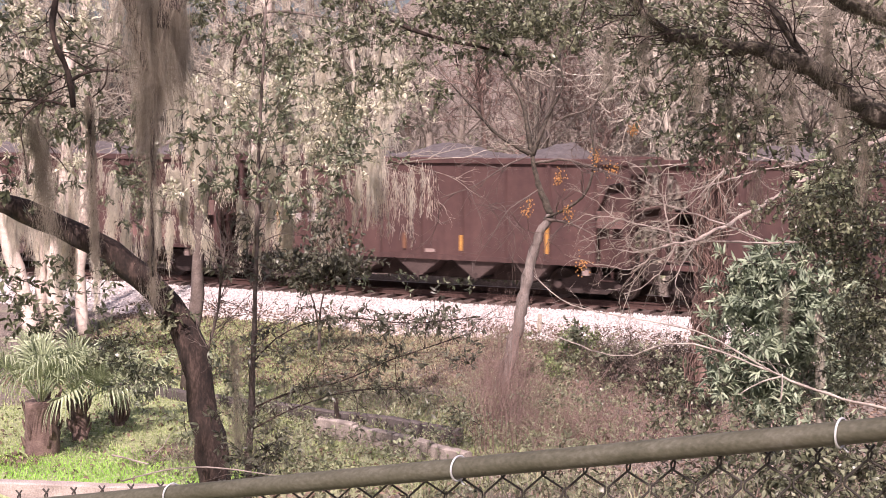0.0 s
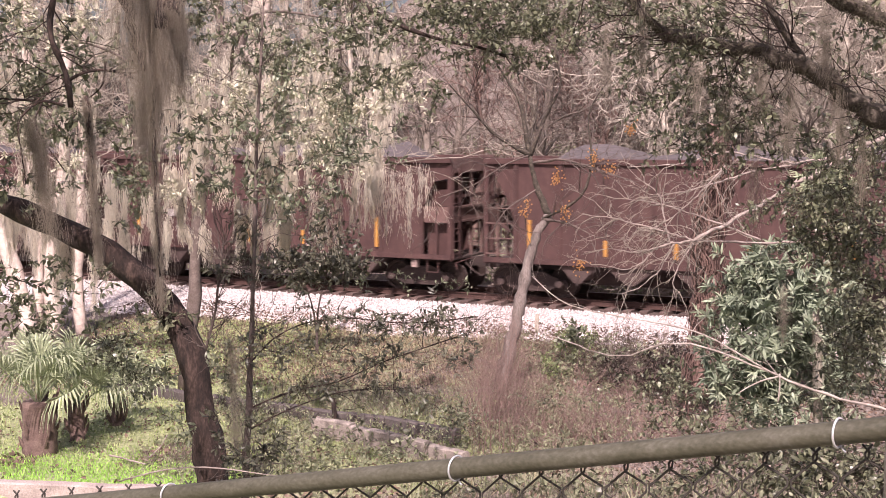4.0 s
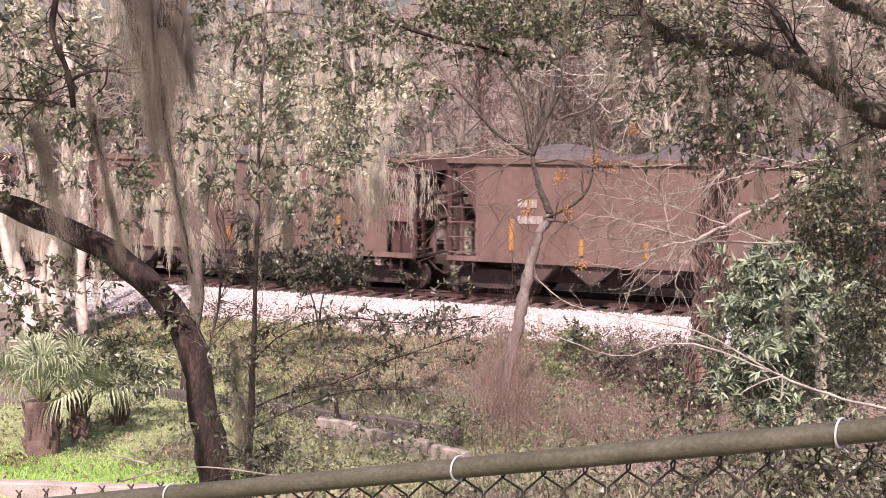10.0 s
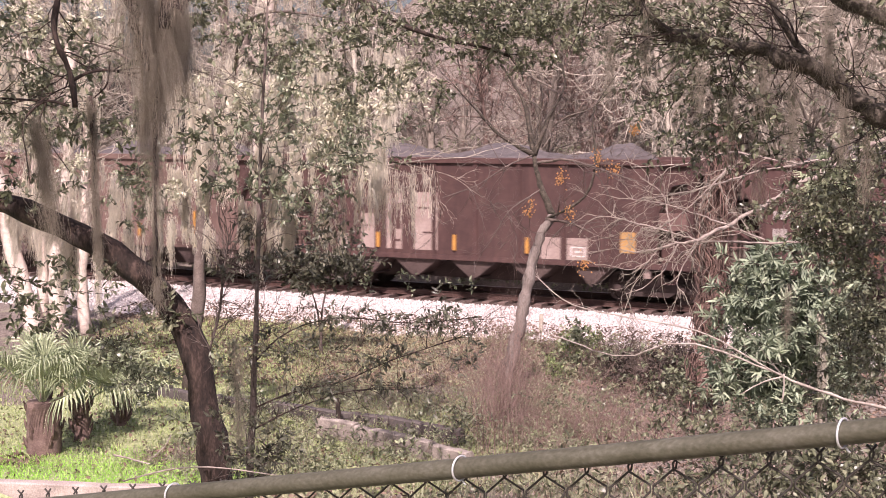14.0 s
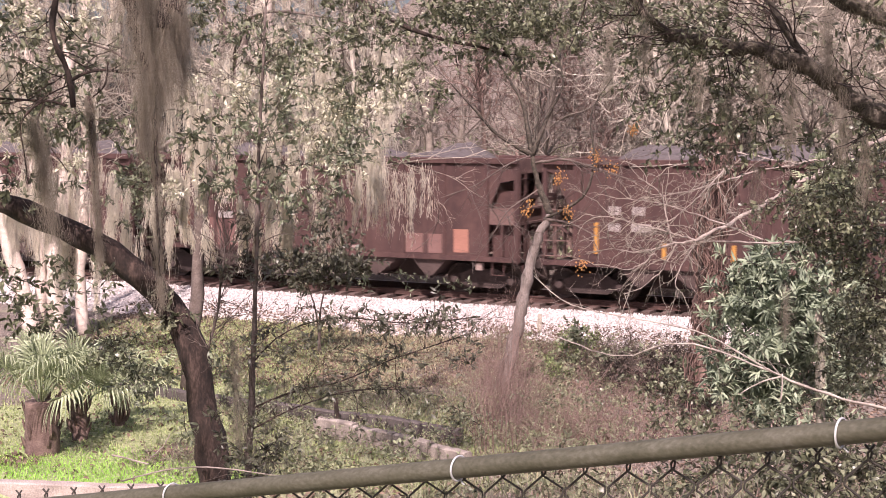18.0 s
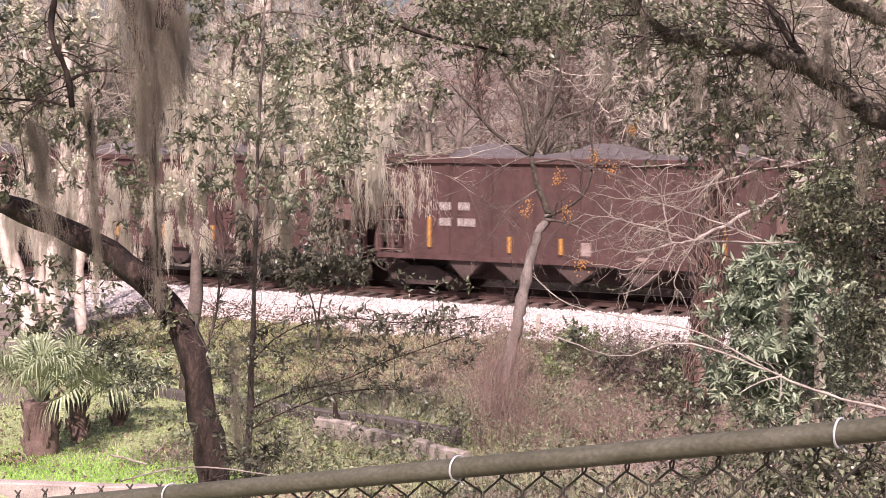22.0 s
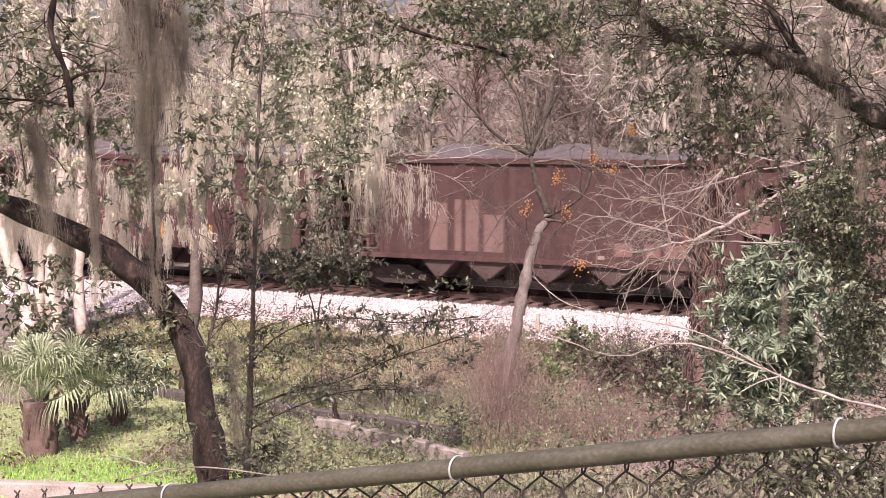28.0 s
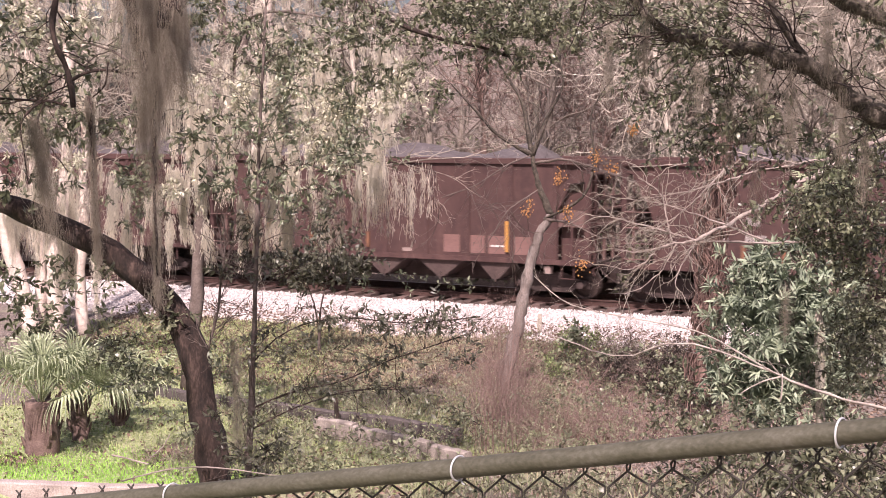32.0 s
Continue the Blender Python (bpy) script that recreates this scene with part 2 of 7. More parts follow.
def ground_material():
    """Grass, leaf litter and gravel in patches of their own shape, told apart by the ground's own coordinates."""
    m = bpy.data.materials.new("ground")
    m.use_nodes = True
    n, l = m.node_tree.nodes, m.node_tree.links
    b = n["Principled BSDF"]
    b.inputs["Roughness"].default_value = 0.95
    tc = n.new("ShaderNodeTexCoord")

    def noise_at(scale, detail=6):
        t = n.new("ShaderNodeTexNoise")
        t.inputs["Scale"].default_value, t.inputs["Detail"].default_value = scale, detail
        l.new(tc.outputs["Object"], t.inputs["Vector"])
        return t.outputs[0]

    def ramp(src, stops):
        r = n.new("ShaderNodeValToRGB")
        e = r.color_ramp.elements
        for i, (p, c) in enumerate(stops):
            el = e[i] if i < 2 else e.new(p)
            el.position, el.color = p, (*c, 1)
        l.new(src, r.inputs[0])
        return r.outputs[0]

    def blend(fac, a, c):
        x = n.new("ShaderNodeMix")
        x.data_type = "RGBA"
        l.new(fac, x.inputs[0])
        l.new(a, x.inputs[6])
        l.new(c, x.inputs[7])
        return x.outputs[2]
    grass = ramp(noise_at(14), [(0.3, (0.17, 0.195, 0.09)), (0.5, (0.29, 0.325, 0.165)), (0.7, (0.44, 0.43, 0.28))])
    litter = ramp(noise_at(22, 9), [(0.3, (0.07, 0.052, 0.045)), (0.5, (0.16, 0.127, 0.11)), (0.68, (0.33, 0.272, 0.24))])
    at = n.new("ShaderNodeAttribute")
    at.attribute_name = "turf"
    mixn = n.new("ShaderNodeMath")
    mixn.operation = "MULTIPLY_ADD"
    mixn.inputs[1].default_value = 1.1
    l.new(noise_at(0.9, 7), mixn.inputs[0])
    l.new(at.outputs["Fac"], mixn.inputs[2])
    fac = n.new("ShaderNodeMapRange")
    fac.inputs[1].default_value, fac.inputs[2].default_value = 0.88, 1.16
    l.new(mixn.outputs[0], fac.inputs[0])
    l.new(blend(fac.outputs[0], litter, grass), b.inputs["Base Color"])
    bp = n.new("ShaderNodeBump")
    bp.inputs["Strength"].default_value, bp.inputs["Distance"].default_value = 0.9, 0.05
    l.new(noise_at(30, 9), bp.inputs["Height"])
    l.new(bp.outputs[0], b.inputs["Normal"])
    return m


GROUND = ground_material()
# dark ballast colour that stands for the shadow along the track
SHADE_GRAVEL = material("shade_dark_ballast", [(0.03, 0.02, 0.018), (0.075, 0.052, 0.046), (0.15, 0.115, 0.105)], 7, 0.95, 1.0, 32, contrast=(0.36, 0.64))
GRAVEL = material("pale_ballast", [(0.27, 0.225, 0.225), (0.468, 0.414, 0.405), (0.675, 0.621, 0.603)], 7, 0.95, 1.0, 32, contrast=(0.36, 0.64))


# ---- mesh helpers ----
class Geo:
    def __init__(self):
        self.v, self.f = [], []

    def add(self, vs, fs):
        k = len(self.v)
        self.v += [tuple(p) for p in vs]
        self.f += [tuple(i + k for i in q) for q in fs]
        return self

    def box(self, x0, x1, y0, y1, z0, z1):
        return self.add([(x, y, z) for x in (x0, x1) for y in (y0, y1) for z in (z0, z1)],
                        [(0, 1, 3, 2), (4, 6, 7, 5), (0, 4, 5, 1), (2, 3, 7, 6), (0, 2, 6, 4), (1, 5, 7, 3)])

    def prism(self, poly, axis, a, b):
        """poly in the two other axes, drawn out from a to b along the axis (0, 1 or 2)."""
        n = len(poly)
        vs = [p[:axis] + (h,) + p[axis:] for h in (a, b) for p in map(tuple, poly)]
        return self.add(vs, [tuple(range(n)), tuple(range(2 * n - 1, n - 1, -1))] + [(i, i + n, (i + 1) % n + n, (i + 1) % n) for i in range(n)])

    def tube(self, pts, radii, sides=8, caps=True):
        pts = [Vector(p) for p in pts]
        if not hasattr(radii, "__len__"):
            radii = [radii] * len(pts)
        vs, fs, side = [], [], None
        for i, p in enumerate(pts):
            d = (pts[min(i + 1, len(pts) - 1)] - pts[max(i - 1, 0)]).normalized()
            if side is None:
                side = d.orthogonal().normalized()
            side = (side - d * side.dot(d)).normalized()
            up = d.cross(side)
            for k in range(sides):
                a = 2 * math.pi * k / sides
                vs.append(p + (side * math.cos(a) + up * math.sin(a)) * radii[i])
        for i in range(len(pts) - 1):
            for k in range(sides):
                k2 = (k + 1) % sides
                fs.append((i * sides + k, i * sides + k2, (i + 1) * sides + k2, (i + 1) * sides + k))
        if caps:
            fs += [tuple(range(sides))[::-1], tuple(range((len(pts) - 1) * sides, len(pts) * sides))]
        return self.add(vs, fs)

    def data(self, name, mat, smooth=False):
        me = bpy.data.meshes.new(name)
        me.from_pydata(self.v, [], self.f)
        if smooth:
            me.shade_smooth()
        me.materials.append(mat)
        me.update()
        return me


def part(name, me, parent, label="", m=None):
    """Links a mesh as one object under a thing or a part."""
    ob = new(name, me)
    ob.parent = parent
    if m is not None:
        ob.matrix_basis = m
    if label:
        ob["label"] = label
    return ob


def soup(name, verts, faces, mat, smooth=False):
    """A mesh from arrays of vertices and of equal-sided faces."""
    me = bpy.data.meshes.new(name)
    verts, faces = np.asarray(verts, np.float32), np.asarray(faces, np.int32)
    k = faces.shape[1]
    me.vertices.add(len(verts))
    me.vertices.foreach_set("co", verts.ravel())
    me.loops.add(faces.size)
    me.loops.foreach_set("vertex_index", faces.ravel())
    me.polygons.add(len(faces))
    me.polygons.foreach_set("loop_start", np.arange(0, faces.size, k, dtype=np.int32))
    me.update(calc_edges=True)
    me.validate()
    if smooth:
        me.shade_smooth()
    me.materials.append(mat)
    return me


def unit(a):
    return a / np.maximum(np.linalg.norm(a, axis=-1, keepdims=True), 1e-9)


def leaf_arrays(P, D, N, L, W):
    """Elliptic leaves of six points, at P along D with normal N, cupped and bent down to the tip."""
    D, S = unit(D), unit(np.cross(D, N))
    N = unit(np.cross(S, D))
    L, W = L[:, None], W[:, None]
    v = np.stack([P, P + D * L * 0.32 + S * W + N * L * 0.03, P + D * L * 0.72 + S * W * 0.72 - N * L * 0.02, P + D * L - N * L * 0.14,
                  P + D * L * 0.72 - S * W * 0.72 - N * L * 0.02, P + D * L * 0.32 - S * W + N * L * 0.03], 1)
    base = np.arange(len(P))[:, None] * 6
    f = np.concatenate([base + np.array([q]) for q in ((0, 1, 5), (1, 2, 5), (2, 4, 5), (2, 3, 4))])
    return v.reshape(-1, 3), f


def tubes_arrays(lines, radii, sides=3):
    """Many tubes at once: lines (m, n, 3), radii (m, n)."""
    m, n, _ = lines.shape
    d = unit(np.gradient(lines, axis=1))
    ref = np.where(np.abs(d[..., 2:3]) > 0.9, np.array([[[1.0, 0, 0]]]), np.array([[[0, 0, 1.0]]]))
    s = unit(np.cross(d, ref))
    u = np.cross(d, s)
    ang = np.arange(sides) * 2 * np.pi / sides
    v = lines[:, :, None] + radii[:, :, None, None] * (s[:, :, None] * np.cos(ang)[None, None, :, None] + u[:, :, None] * np.sin(ang)[None, None, :, None])
    i = np.arange(m)[:, None, None] * n * sides + np.arange(n - 1)[None, :, None] * sides
    k = np.arange(sides)[None, None, :]
    k2 = (k + 1) % sides
    f = np.stack([i + k, i + k2, i + sides + k2, i + sides + k], -1)
    return v.reshape(-1, 3), f.reshape(-1, 4)


def joined(pairs):
    vs, fs, o = [], [], 0
    for v, f in pairs:
        vs.append(v)
        fs.append(f + o)
        o += len(v)
    return np.concatenate(vs), np.concatenate(fs)


def bent(rng, start, way, length, n, wander, sag=0.0):
    """Polylines (m, n, 3) that start out along way and wander and sag."""
    m = len(start)
    step = (length / (n - 1))[:, None]
    out = np.zeros((m, n, 3))
    out[:, 0] = start
    d = unit(way)
    for i in range(1, n):
        d = unit(d + rng.normal(0, wander, (m, 3)) + np.array([0, 0, -sag]))
        out[:, i] = out[:, i - 1] + d * step
    return out


def sprays(rng, zones, leaf=0.07, slim=0.19, per=14, twig_len=0.35, sag=0.12, rosette=False, twig_r=0.003):
    """Leafy twigs in ellipsoids. zones: (centre, radii, count). Gives leaf arrays and twig arrays."""
    P = []
    for c, r, cnt in zones:
        g = unit(rng.normal(0, 1, (cnt, 3))) * rng.random((cnt, 1)) ** 0.4
        # clumps and gaps
        k = max(3, cnt // 9)
        seeds = unit(rng.normal(0, 1, (k, 3))) * rng.random((k, 1)) ** 0.4
        g = np.where(rng.random((cnt, 1)) < 0.75, seeds[rng.integers(0, k, cnt)] + rng.normal(0, 0.13, (cnt, 3)), g)
        P.append(np.array(c) + g * np.array(r))
    P = np.concatenate(P)
    m = len(P)
    way = rng.normal(0, 1, (m, 3)) * np.array([1, 1, 0.55])
    lines = bent(rng, P, way, twig_len * rng.uniform(0.6, 1.3, m), 5, 0.18, sag)
    tw = tubes_arrays(lines, np.tile(np.linspace(1.0, 0.35, 5) * twig_r, (m, 1)))
    t = rng.random((m, per)) ** (0.35 if rosette else 0.7) * 3.99
    i = t.astype(int)
    fr = (t - i)[..., None]
    row = np.arange(m)[:, None]
    base = lines[row, i] * (1 - fr) + lines[row, i + 1] * fr
    along = unit(lines[row, i + 1] - lines[row, i])
    side = unit(np.cross(along, rng.normal(0, 1, (m, per, 3))))
    D = along * rng.uniform(0.15, 0.9, (m, per, 1)) + side * (1.0 if rosette else 0.8)
    N = rng.normal(0, 0.55, (m, per, 3)) + np.array([0, 0, 1.0])
    size = leaf * rng.uniform(0.6, 1.25, m * per)
    lv = leaf_arrays(base.reshape(-1, 3), D.reshape(-1, 3), N.reshape(-1, 3), size, size * slim * rng.uniform(0.8, 1.2, m * per))
    return lv, tw


def resample(pts, n):
    pts = np.array(pts, float)
    d = np.r_[0, np.cumsum(np.linalg.norm(np.diff(pts, axis=0), axis=1))]
    s = np.linspace(0, d[-1], n)
    p = np.stack([np.interp(s, d, pts[:, i]) for i in range(3)], 1)
    for _ in range(2):
        p[1:-1] = (p[:-2] + 2 * p[1:-1] + p[2:]) / 4
    return p


def limb_geo(rng, pts, r0, r1, n=16, sides=10, rough=0.12, wobble=0.15):
    """A gnarled limb: a tube that tapers from r0 to r1 with knots and bends."""
    p = resample(pts, n)
    rad = np.linspace(r0, r1, n)
    p[1:-1] += rng.normal(0, wobble, (n - 2, 3)) * rad[1:-1, None]
    g = Geo().tube(p, list(rad * (1 + rng.normal(0, rough, n))), sides)
    for i, q in enumerate(g.v):
        k = 1 + 0.18 * noise.noise(Vector(q) * 9.0)
        c = p[min(i // sides, n - 1)]
        g.v[i] = tuple(c + (np.array(q) - c) * k)
    return g, p


def beard_arrays(rng, length, count, width, radius):
    """One tapering beard that hangs from the origin: short curling threads set along a wavering line."""
    t = rng.random(count) ** 0.85 * 0.86
    k = np.linspace(0, 1, 6)
    wave = np.cumsum(rng.normal(0, 0.02 * length, (6, 2)), 0) * 0.6
    wave -= wave[0]
    ax, ay = np.interp(t, k, wave[:, 0]), np.interp(t, k, wave[:, 1])
    w = width * (0.35 + 0.75 * np.sin(np.minimum(t * 2.2 + 0.5, 1.57)) - 0.85 * t)
    off = rng.normal(0, 1, (count, 2)) * w[:, None]
    start = np.stack([ax + off[:, 0], ay + off[:, 1], -t * length], 1)
    ln = (0.2 * length + 0.05) * rng.uniform(0.4, 1.2, count)
    lines = bent(rng, start, rng.normal(0, 0.15, (count, 3)) + np.array([0, 0, -1.0]), ln * 1.15, 5, 0.22, 0.6)
    a = tubes_arrays(lines, np.tile(np.linspace(1, 0.4, 5), (count, 1)) * radius * rng.uniform(0.6, 1.4, (count, 1)))
    m = count * 2
    j, q = rng.integers(0, count, m), rng.integers(0, 4, m)
    curls = bent(rng, lines[j, q], rng.normal(0, 0.5, (m, 3)) + np.array([0, 0, -0.9]), ln[j] * rng.uniform(0.2, 0.45, m), 3, 0.45, 0.6)
    b = tubes_arrays(curls, np.tile(np.linspace(1, 0.4, 3), (m, 1)) * radius * 0.75)
    return joined([a, b])


def stuff(name, me, label, category, kind="stuff"):
    return tagged(new(name, me), label, category, kind=kind)

# ---- ground and track ----
TURN = 25.9                                   # the track runs from far left to near right
CA, SA = math.cos(radians(TURN)), math.sin(radians(TURN))
TX, TY = 1.725, 39.42                          # a point on the track's centre line


def on_track(u, v, z=0.0):
    """u metres along the track towards the right, v metres from its centre line towards the camera."""
    return Vector((TX + u * CA - v * SA, TY - u * SA - v * CA, z))


def ground_z(x, y):
    v = -((x - TX) * SA + (y - TY) * CA)
    z = -0.42 + 0.07 * noise.noise(Vector((x * 0.35, y * 0.35, 0)))
    if v < -4:
        q = min(1.0, max(0.0, (x / max(y, 1.0) + 0.12) / 0.11))
        rise = 0.12 + 0.88 * q * q * (3 - 2 * q)          # the bank is low to the west and high behind the track to the east
        z += rise * min(15.0, (-v - 4) * 0.2 + max(0, -v - 25) * 0.15) + 0.5 * noise.noise(Vector((x * 0.1, y * 0.1, 3)))
    edge = 19.0 + 0.12 * (x + 7)
    if y < edge:
        z -= 0.5 * min(1, (edge - y) / 0.25)
    if y < 15:
        z += min(12.0, 15 - y) * 0.335
    return z


xs = np.r_[np.linspace(-320, -26, 18), np.linspace(-24, 24, 97), np.linspace(26, 320, 18)]
ys = np.r_[np.linspace(-60, 0, 10), np.linspace(0.6, 16, 28), np.linspace(16.2, 40, 110), np.linspace(40.6, 110, 60), np.linspace(115, 420, 12)]
gv = [(x, y, ground_z(x, y)) for y in ys for x in xs]
nx = len(xs)
gf = [(j * nx + i, j * nx + i + 1, (j + 1) * nx + i + 1, (j + 1) * nx + i) for j in range(len(ys) - 1) for i in range(nx - 1)]
gm = soup("ground", gv, gf, GROUND, True)
turf = gm.attributes.new("turf", "FLOAT", "POINT")


def turf_at(x, y):
    """How far grass, not litter, covers the ground: lawn to the west, thin grass beside the ballast."""
    v = -((x - TX) * SA + (y - TY) * CA)
    k = 0.16
    if v > 5.5:
        k = 0.72 if x < -3.0 else 0.56 if x < -0.8 else 0.4
        if x > 2.5 and y < 30:
            k = 0.2
    if x < -7.6 and y > 25:
        k = 0.24
    if v < -4:
        k = 0.12
    return k


turf.data.foreach_set("value", np.array([turf_at(p[0], p[1]) for p in gv], np.float32))
tagged(new("ground", gm), "ground of mown grass, weeds and fallen leaves", "ground", kind="structure")

# ballast bed: a raised strip with a flat shoulder on the near side
prof = [(-4.2, -0.45), (-2.6, -0.22), (-1.5, -0.29), (0, -0.29), (1.42, -0.29), (1.75, -0.21), (2.4, -0.22), (3.6, -0.24), (4.8, -0.27), (5.7, -0.34), (6.4, -0.5)]
us = np.linspace(-70, 60, 261)
bv, bf = [], []
for u in us:
    for j, (v, z) in enumerate(prof):
        ragged = 0.35 * noise.noise(Vector((u * 0.8, v, 7))) * (1 if j in (0, 10, 9) else 0.1)
        bv.append(on_track(u, v + ragged, z + 0.02 * noise.noise(Vector((u * 2, v * 3, 1)))))
k = len(prof)
bf = [(i * k + j, (i + 1) * k + j, (i + 1) * k + j + 1, i * k + j + 1) for i in range(len(us) - 1) for j in range(k - 1)]
tagged(new("ballast", soup("ballast", [tuple(p) for p in bv], bf, GRAVEL, True)), "bed of pale pinkish crushed-stone ballast", "ballast", kind="structure")
# strip between the rails, dark in place of the shade there
core = Geo()
for i, u in enumerate(np.linspace(-70, 60, 261)):
    for v in (-1.5, -0.75, 0, 0.75, 1.5):
        core.v.append(tuple(on_track(u, v + 0.1 * noise.noise(Vector((u * 1.7, v, 2))), -0.245 + 0.03 * noise.noise(Vector((u * 3, v * 3, 4))))))
core.f = [(i * 5 + j, (i + 1) * 5 + j, (i + 1) * 5 + j + 1, i * 5 + j + 1) for i in range(260) for j in range(4)]
tagged(new("track_bed", core.data("track_bed", SHADE_GRAVEL)), "ballast between the rails coloured dark for shade", "ballast", kind="structure")
rng = np.random.default_rng(5)
n = 26000
uu, vv = rng.uniform(-16, 15, n), rng.uniform(1.6, 6.5, n)
vv = np.where(rng.random(n) < 0.15, rng.uniform(5.4, 7.4, n), vv)
size = rng.uniform(0.016, 0.042, n)
c = np.stack([TX + uu * CA - vv * SA, TY - uu * SA - vv * CA, np.interp(vv, [p[0] for p in prof], [p[1] for p in prof]) + size * 0.4], 1)
octa = np.array([(1, 0, 0), (-1, 0, 0), (0, 1, 0), (0, -1, 0), (0, 0, 1), (0, 0, -1)], float)
ov = octa[None] * rng.uniform(0.6, 1.3, (n, 6, 1)) + rng.normal(0, 0.22, (n, 6, 3))
sv = c[:, None] + ov * size[:, None, None]
of = np.array([(0, 2, 4), (2, 1, 4), (1, 3, 4), (3, 0, 4), (2, 0, 5), (1, 2, 5), (3, 1, 5), (0, 3, 5)])
stuff("ballast_stones", soup("ballast_stones", sv.reshape(-1, 3), (np.arange(n)[:, None, None] * 6 + of[None]).reshape(-1, 3), BALLAST_STONE), "loose pale crushed stones on the ballast", "gravel")

track = tagged(new("railway_track"), "rusted steel rails on dark wooden ties", "railway", kind="structure")
rail_poly = [(-0.07, -0.17), (0.07, -0.17), (0.07, -0.155), (0.012, -0.14), (0.012, -0.045), (0.036, -0.035), (0.036, 0.0), (-0.036, 0.0), (-0.036, -0.035), (-0.012, -0.045), (-0.012, -0.14), (-0.07, -0.155)]
track.matrix_basis = Matrix.Translation((TX, TY, 0)) @ pose(0, 0, 0, 0, 0, -TURN)
rail_me = Geo().prism(rail_poly, 0, -70, 60).data("rail", RUST_RAIL)
for y in (-0.75, 0.75):
    part("rail", rail_me, track, m=pose(0, y, 0))
tie_me = Geo().prism([(-1.32, -0.34), (1.32, -0.34), (1.32, -0.185), (1.3, -0.165), (-1.3, -0.165), (-1.32, -0.185)], 0, -0.115, 0.115).data("tie", TIE)
plate_me = Geo().box(-0.1, 0.1, -0.18, 0.18, -0.168, -0.15).data("tie_plate", RUST_RAIL)
r = random.Random(3)
for i in range(-44, 44):
    t = part("tie", tie_me, track, m=pose(i * 0.53 + r.uniform(-0.03, 0.03), r.uniform(-0.06, 0.06), r.uniform(-0.01, 0.01), 0, 0, r.uniform(-1.5, 1.5)))
    if abs(i) < 30:
        part("tie_plate", plate_me, t, m=pose(0, -0.75, 0.002))

# ---- concrete walls ----


def concrete_wall(label, points, height, thick, piece=1.3, seed=1, mat=CONCRETE):
    """A low wall of cast lengths with open joints and a worn top edge."""
    r = random.Random(seed)
    wall = tagged(new("concrete_wall"), label, "wall")
    a = Vector(points[0])
    wall.matrix_basis = Matrix.Translation(a)
    for p, q in zip(points, points[1:]):
        p, q = Vector(p), Vector(q)
        d = q - p
        flat = Vector((d.x, d.y, 0))
        turn = math.degrees(math.atan2(d.y, d.x))
        n = max(1, round(flat.length / piece))
        step = flat.length / n
        for i in range(n):
            g = Geo()
            k = 6
            for j in range(k + 1):
                x = 0.012 + (step - 0.024) * j / k
                lift = r.uniform(-0.012, 0.012)
                g.v += [(x, -thick / 2, -height), (x, -thick / 2 - r.uniform(0, 0.006), -0.02 + lift), (x, -thick / 2 + 0.025, lift), (x, thick / 2 - 0.02, lift), (x, thick / 2, -0.02 + lift), (x, thick / 2, -height)]
            for j in range(k):
                o = j * 6
                g.f += [(o + m, o + 6 + m, o + 6 + (m + 1) % 6, o + (m + 1) % 6) for m in range(6)]
            g.f += [(5, 4, 3, 2, 1, 0), tuple(k * 6 + m for m in range(6))]
            m = p + d * (i / n) - a
            part("wall_block", g.data("wall_block", mat), wall, m=pose(m.x, m.y, m.z + r.uniform(-0.015, 0.015), 0, 0, turn + r.uniform(-0.6, 0.6)))
    return wall


concrete_wall("low weathered concrete retaining wall beside the lawn", [(-7.38, 19.32, -0.28), (-3.45, 18.82, -0.24)], 0.75, 0.2, 4.5, 1)
concrete_wall("cracked pale concrete ditch wall in the grass", [(-2.12, 22.45, -0.06), (-0.76, 21.44, -0.11), (0.39, 20.24, -0.13)], 0.5, 0.16, 0.9, 2, DITCH_CONCRETE)
concrete_wall("concrete ditch wall toned dark for its shade", [(-10.01, 28.98, -0.09), (-8.58, 28.27, -0.14), (-5.26, 25.85, -0.24), (-2.23, 23.65, -0.15), (-0.91, 22.95, -0.16), (0.29, 21.94, -0.20)], 0.5, 0.16, 1.2, 3, SHADE_CONCRETE)

# a short wooden stake beside the ballast
stake = Geo().tube([(0, 0, -0.3), (0, 0, 0.0), (0.01, 0.0, 0.22), (0.012, 0, 0.3)], [0.06, 0.06, 0.055, 0.045], 7).data("stake", PALE_BARK)
sp = (2.37, 33.29, -0.13)
tagged(new("wooden_stake", stake), "short weathered wooden stake beside the ballast", "stake").location = sp

post2 = Geo().tube([(0, 0, -0.35), (0, 0, 0.1), (-0.015, 0, 0.3), (-0.02, 0, 0.4)], [0.045, 0.045, 0.04, 0.025], 7).data("stake", OAK_BARK)
tagged(new("wooden_stake", post2), "dark rotten stake leaning at the ditch wall", "stake").location = (-1.82, 23.04, -0.26)

# ---- fence ----
fence = tagged(new("chain_link_fence"), "chain-link fence with a mossy galvanized top rail", "fence")
FA, FB = Vector((-1.20, 3.35, 3.83)), Vector((0.79, 2.20, 4.31))
FM = Vector((0.00, 2.69, 4.11))
fence.matrix_basis = Matrix.Translation(FA)
way = FB - FA
fl = way.length
fx = way.normalized()
sag = FM - FA
sag -= fx * sag.dot(fx)
sm = (FM - FA).dot(fx) / fl


def rail_at(s):
    """A point of the slightly sagging top rail, s from 0 to 1 along it."""
    return fx * (fl * s) + sag * (s * (1 - s) / (sm * (1 - sm)))


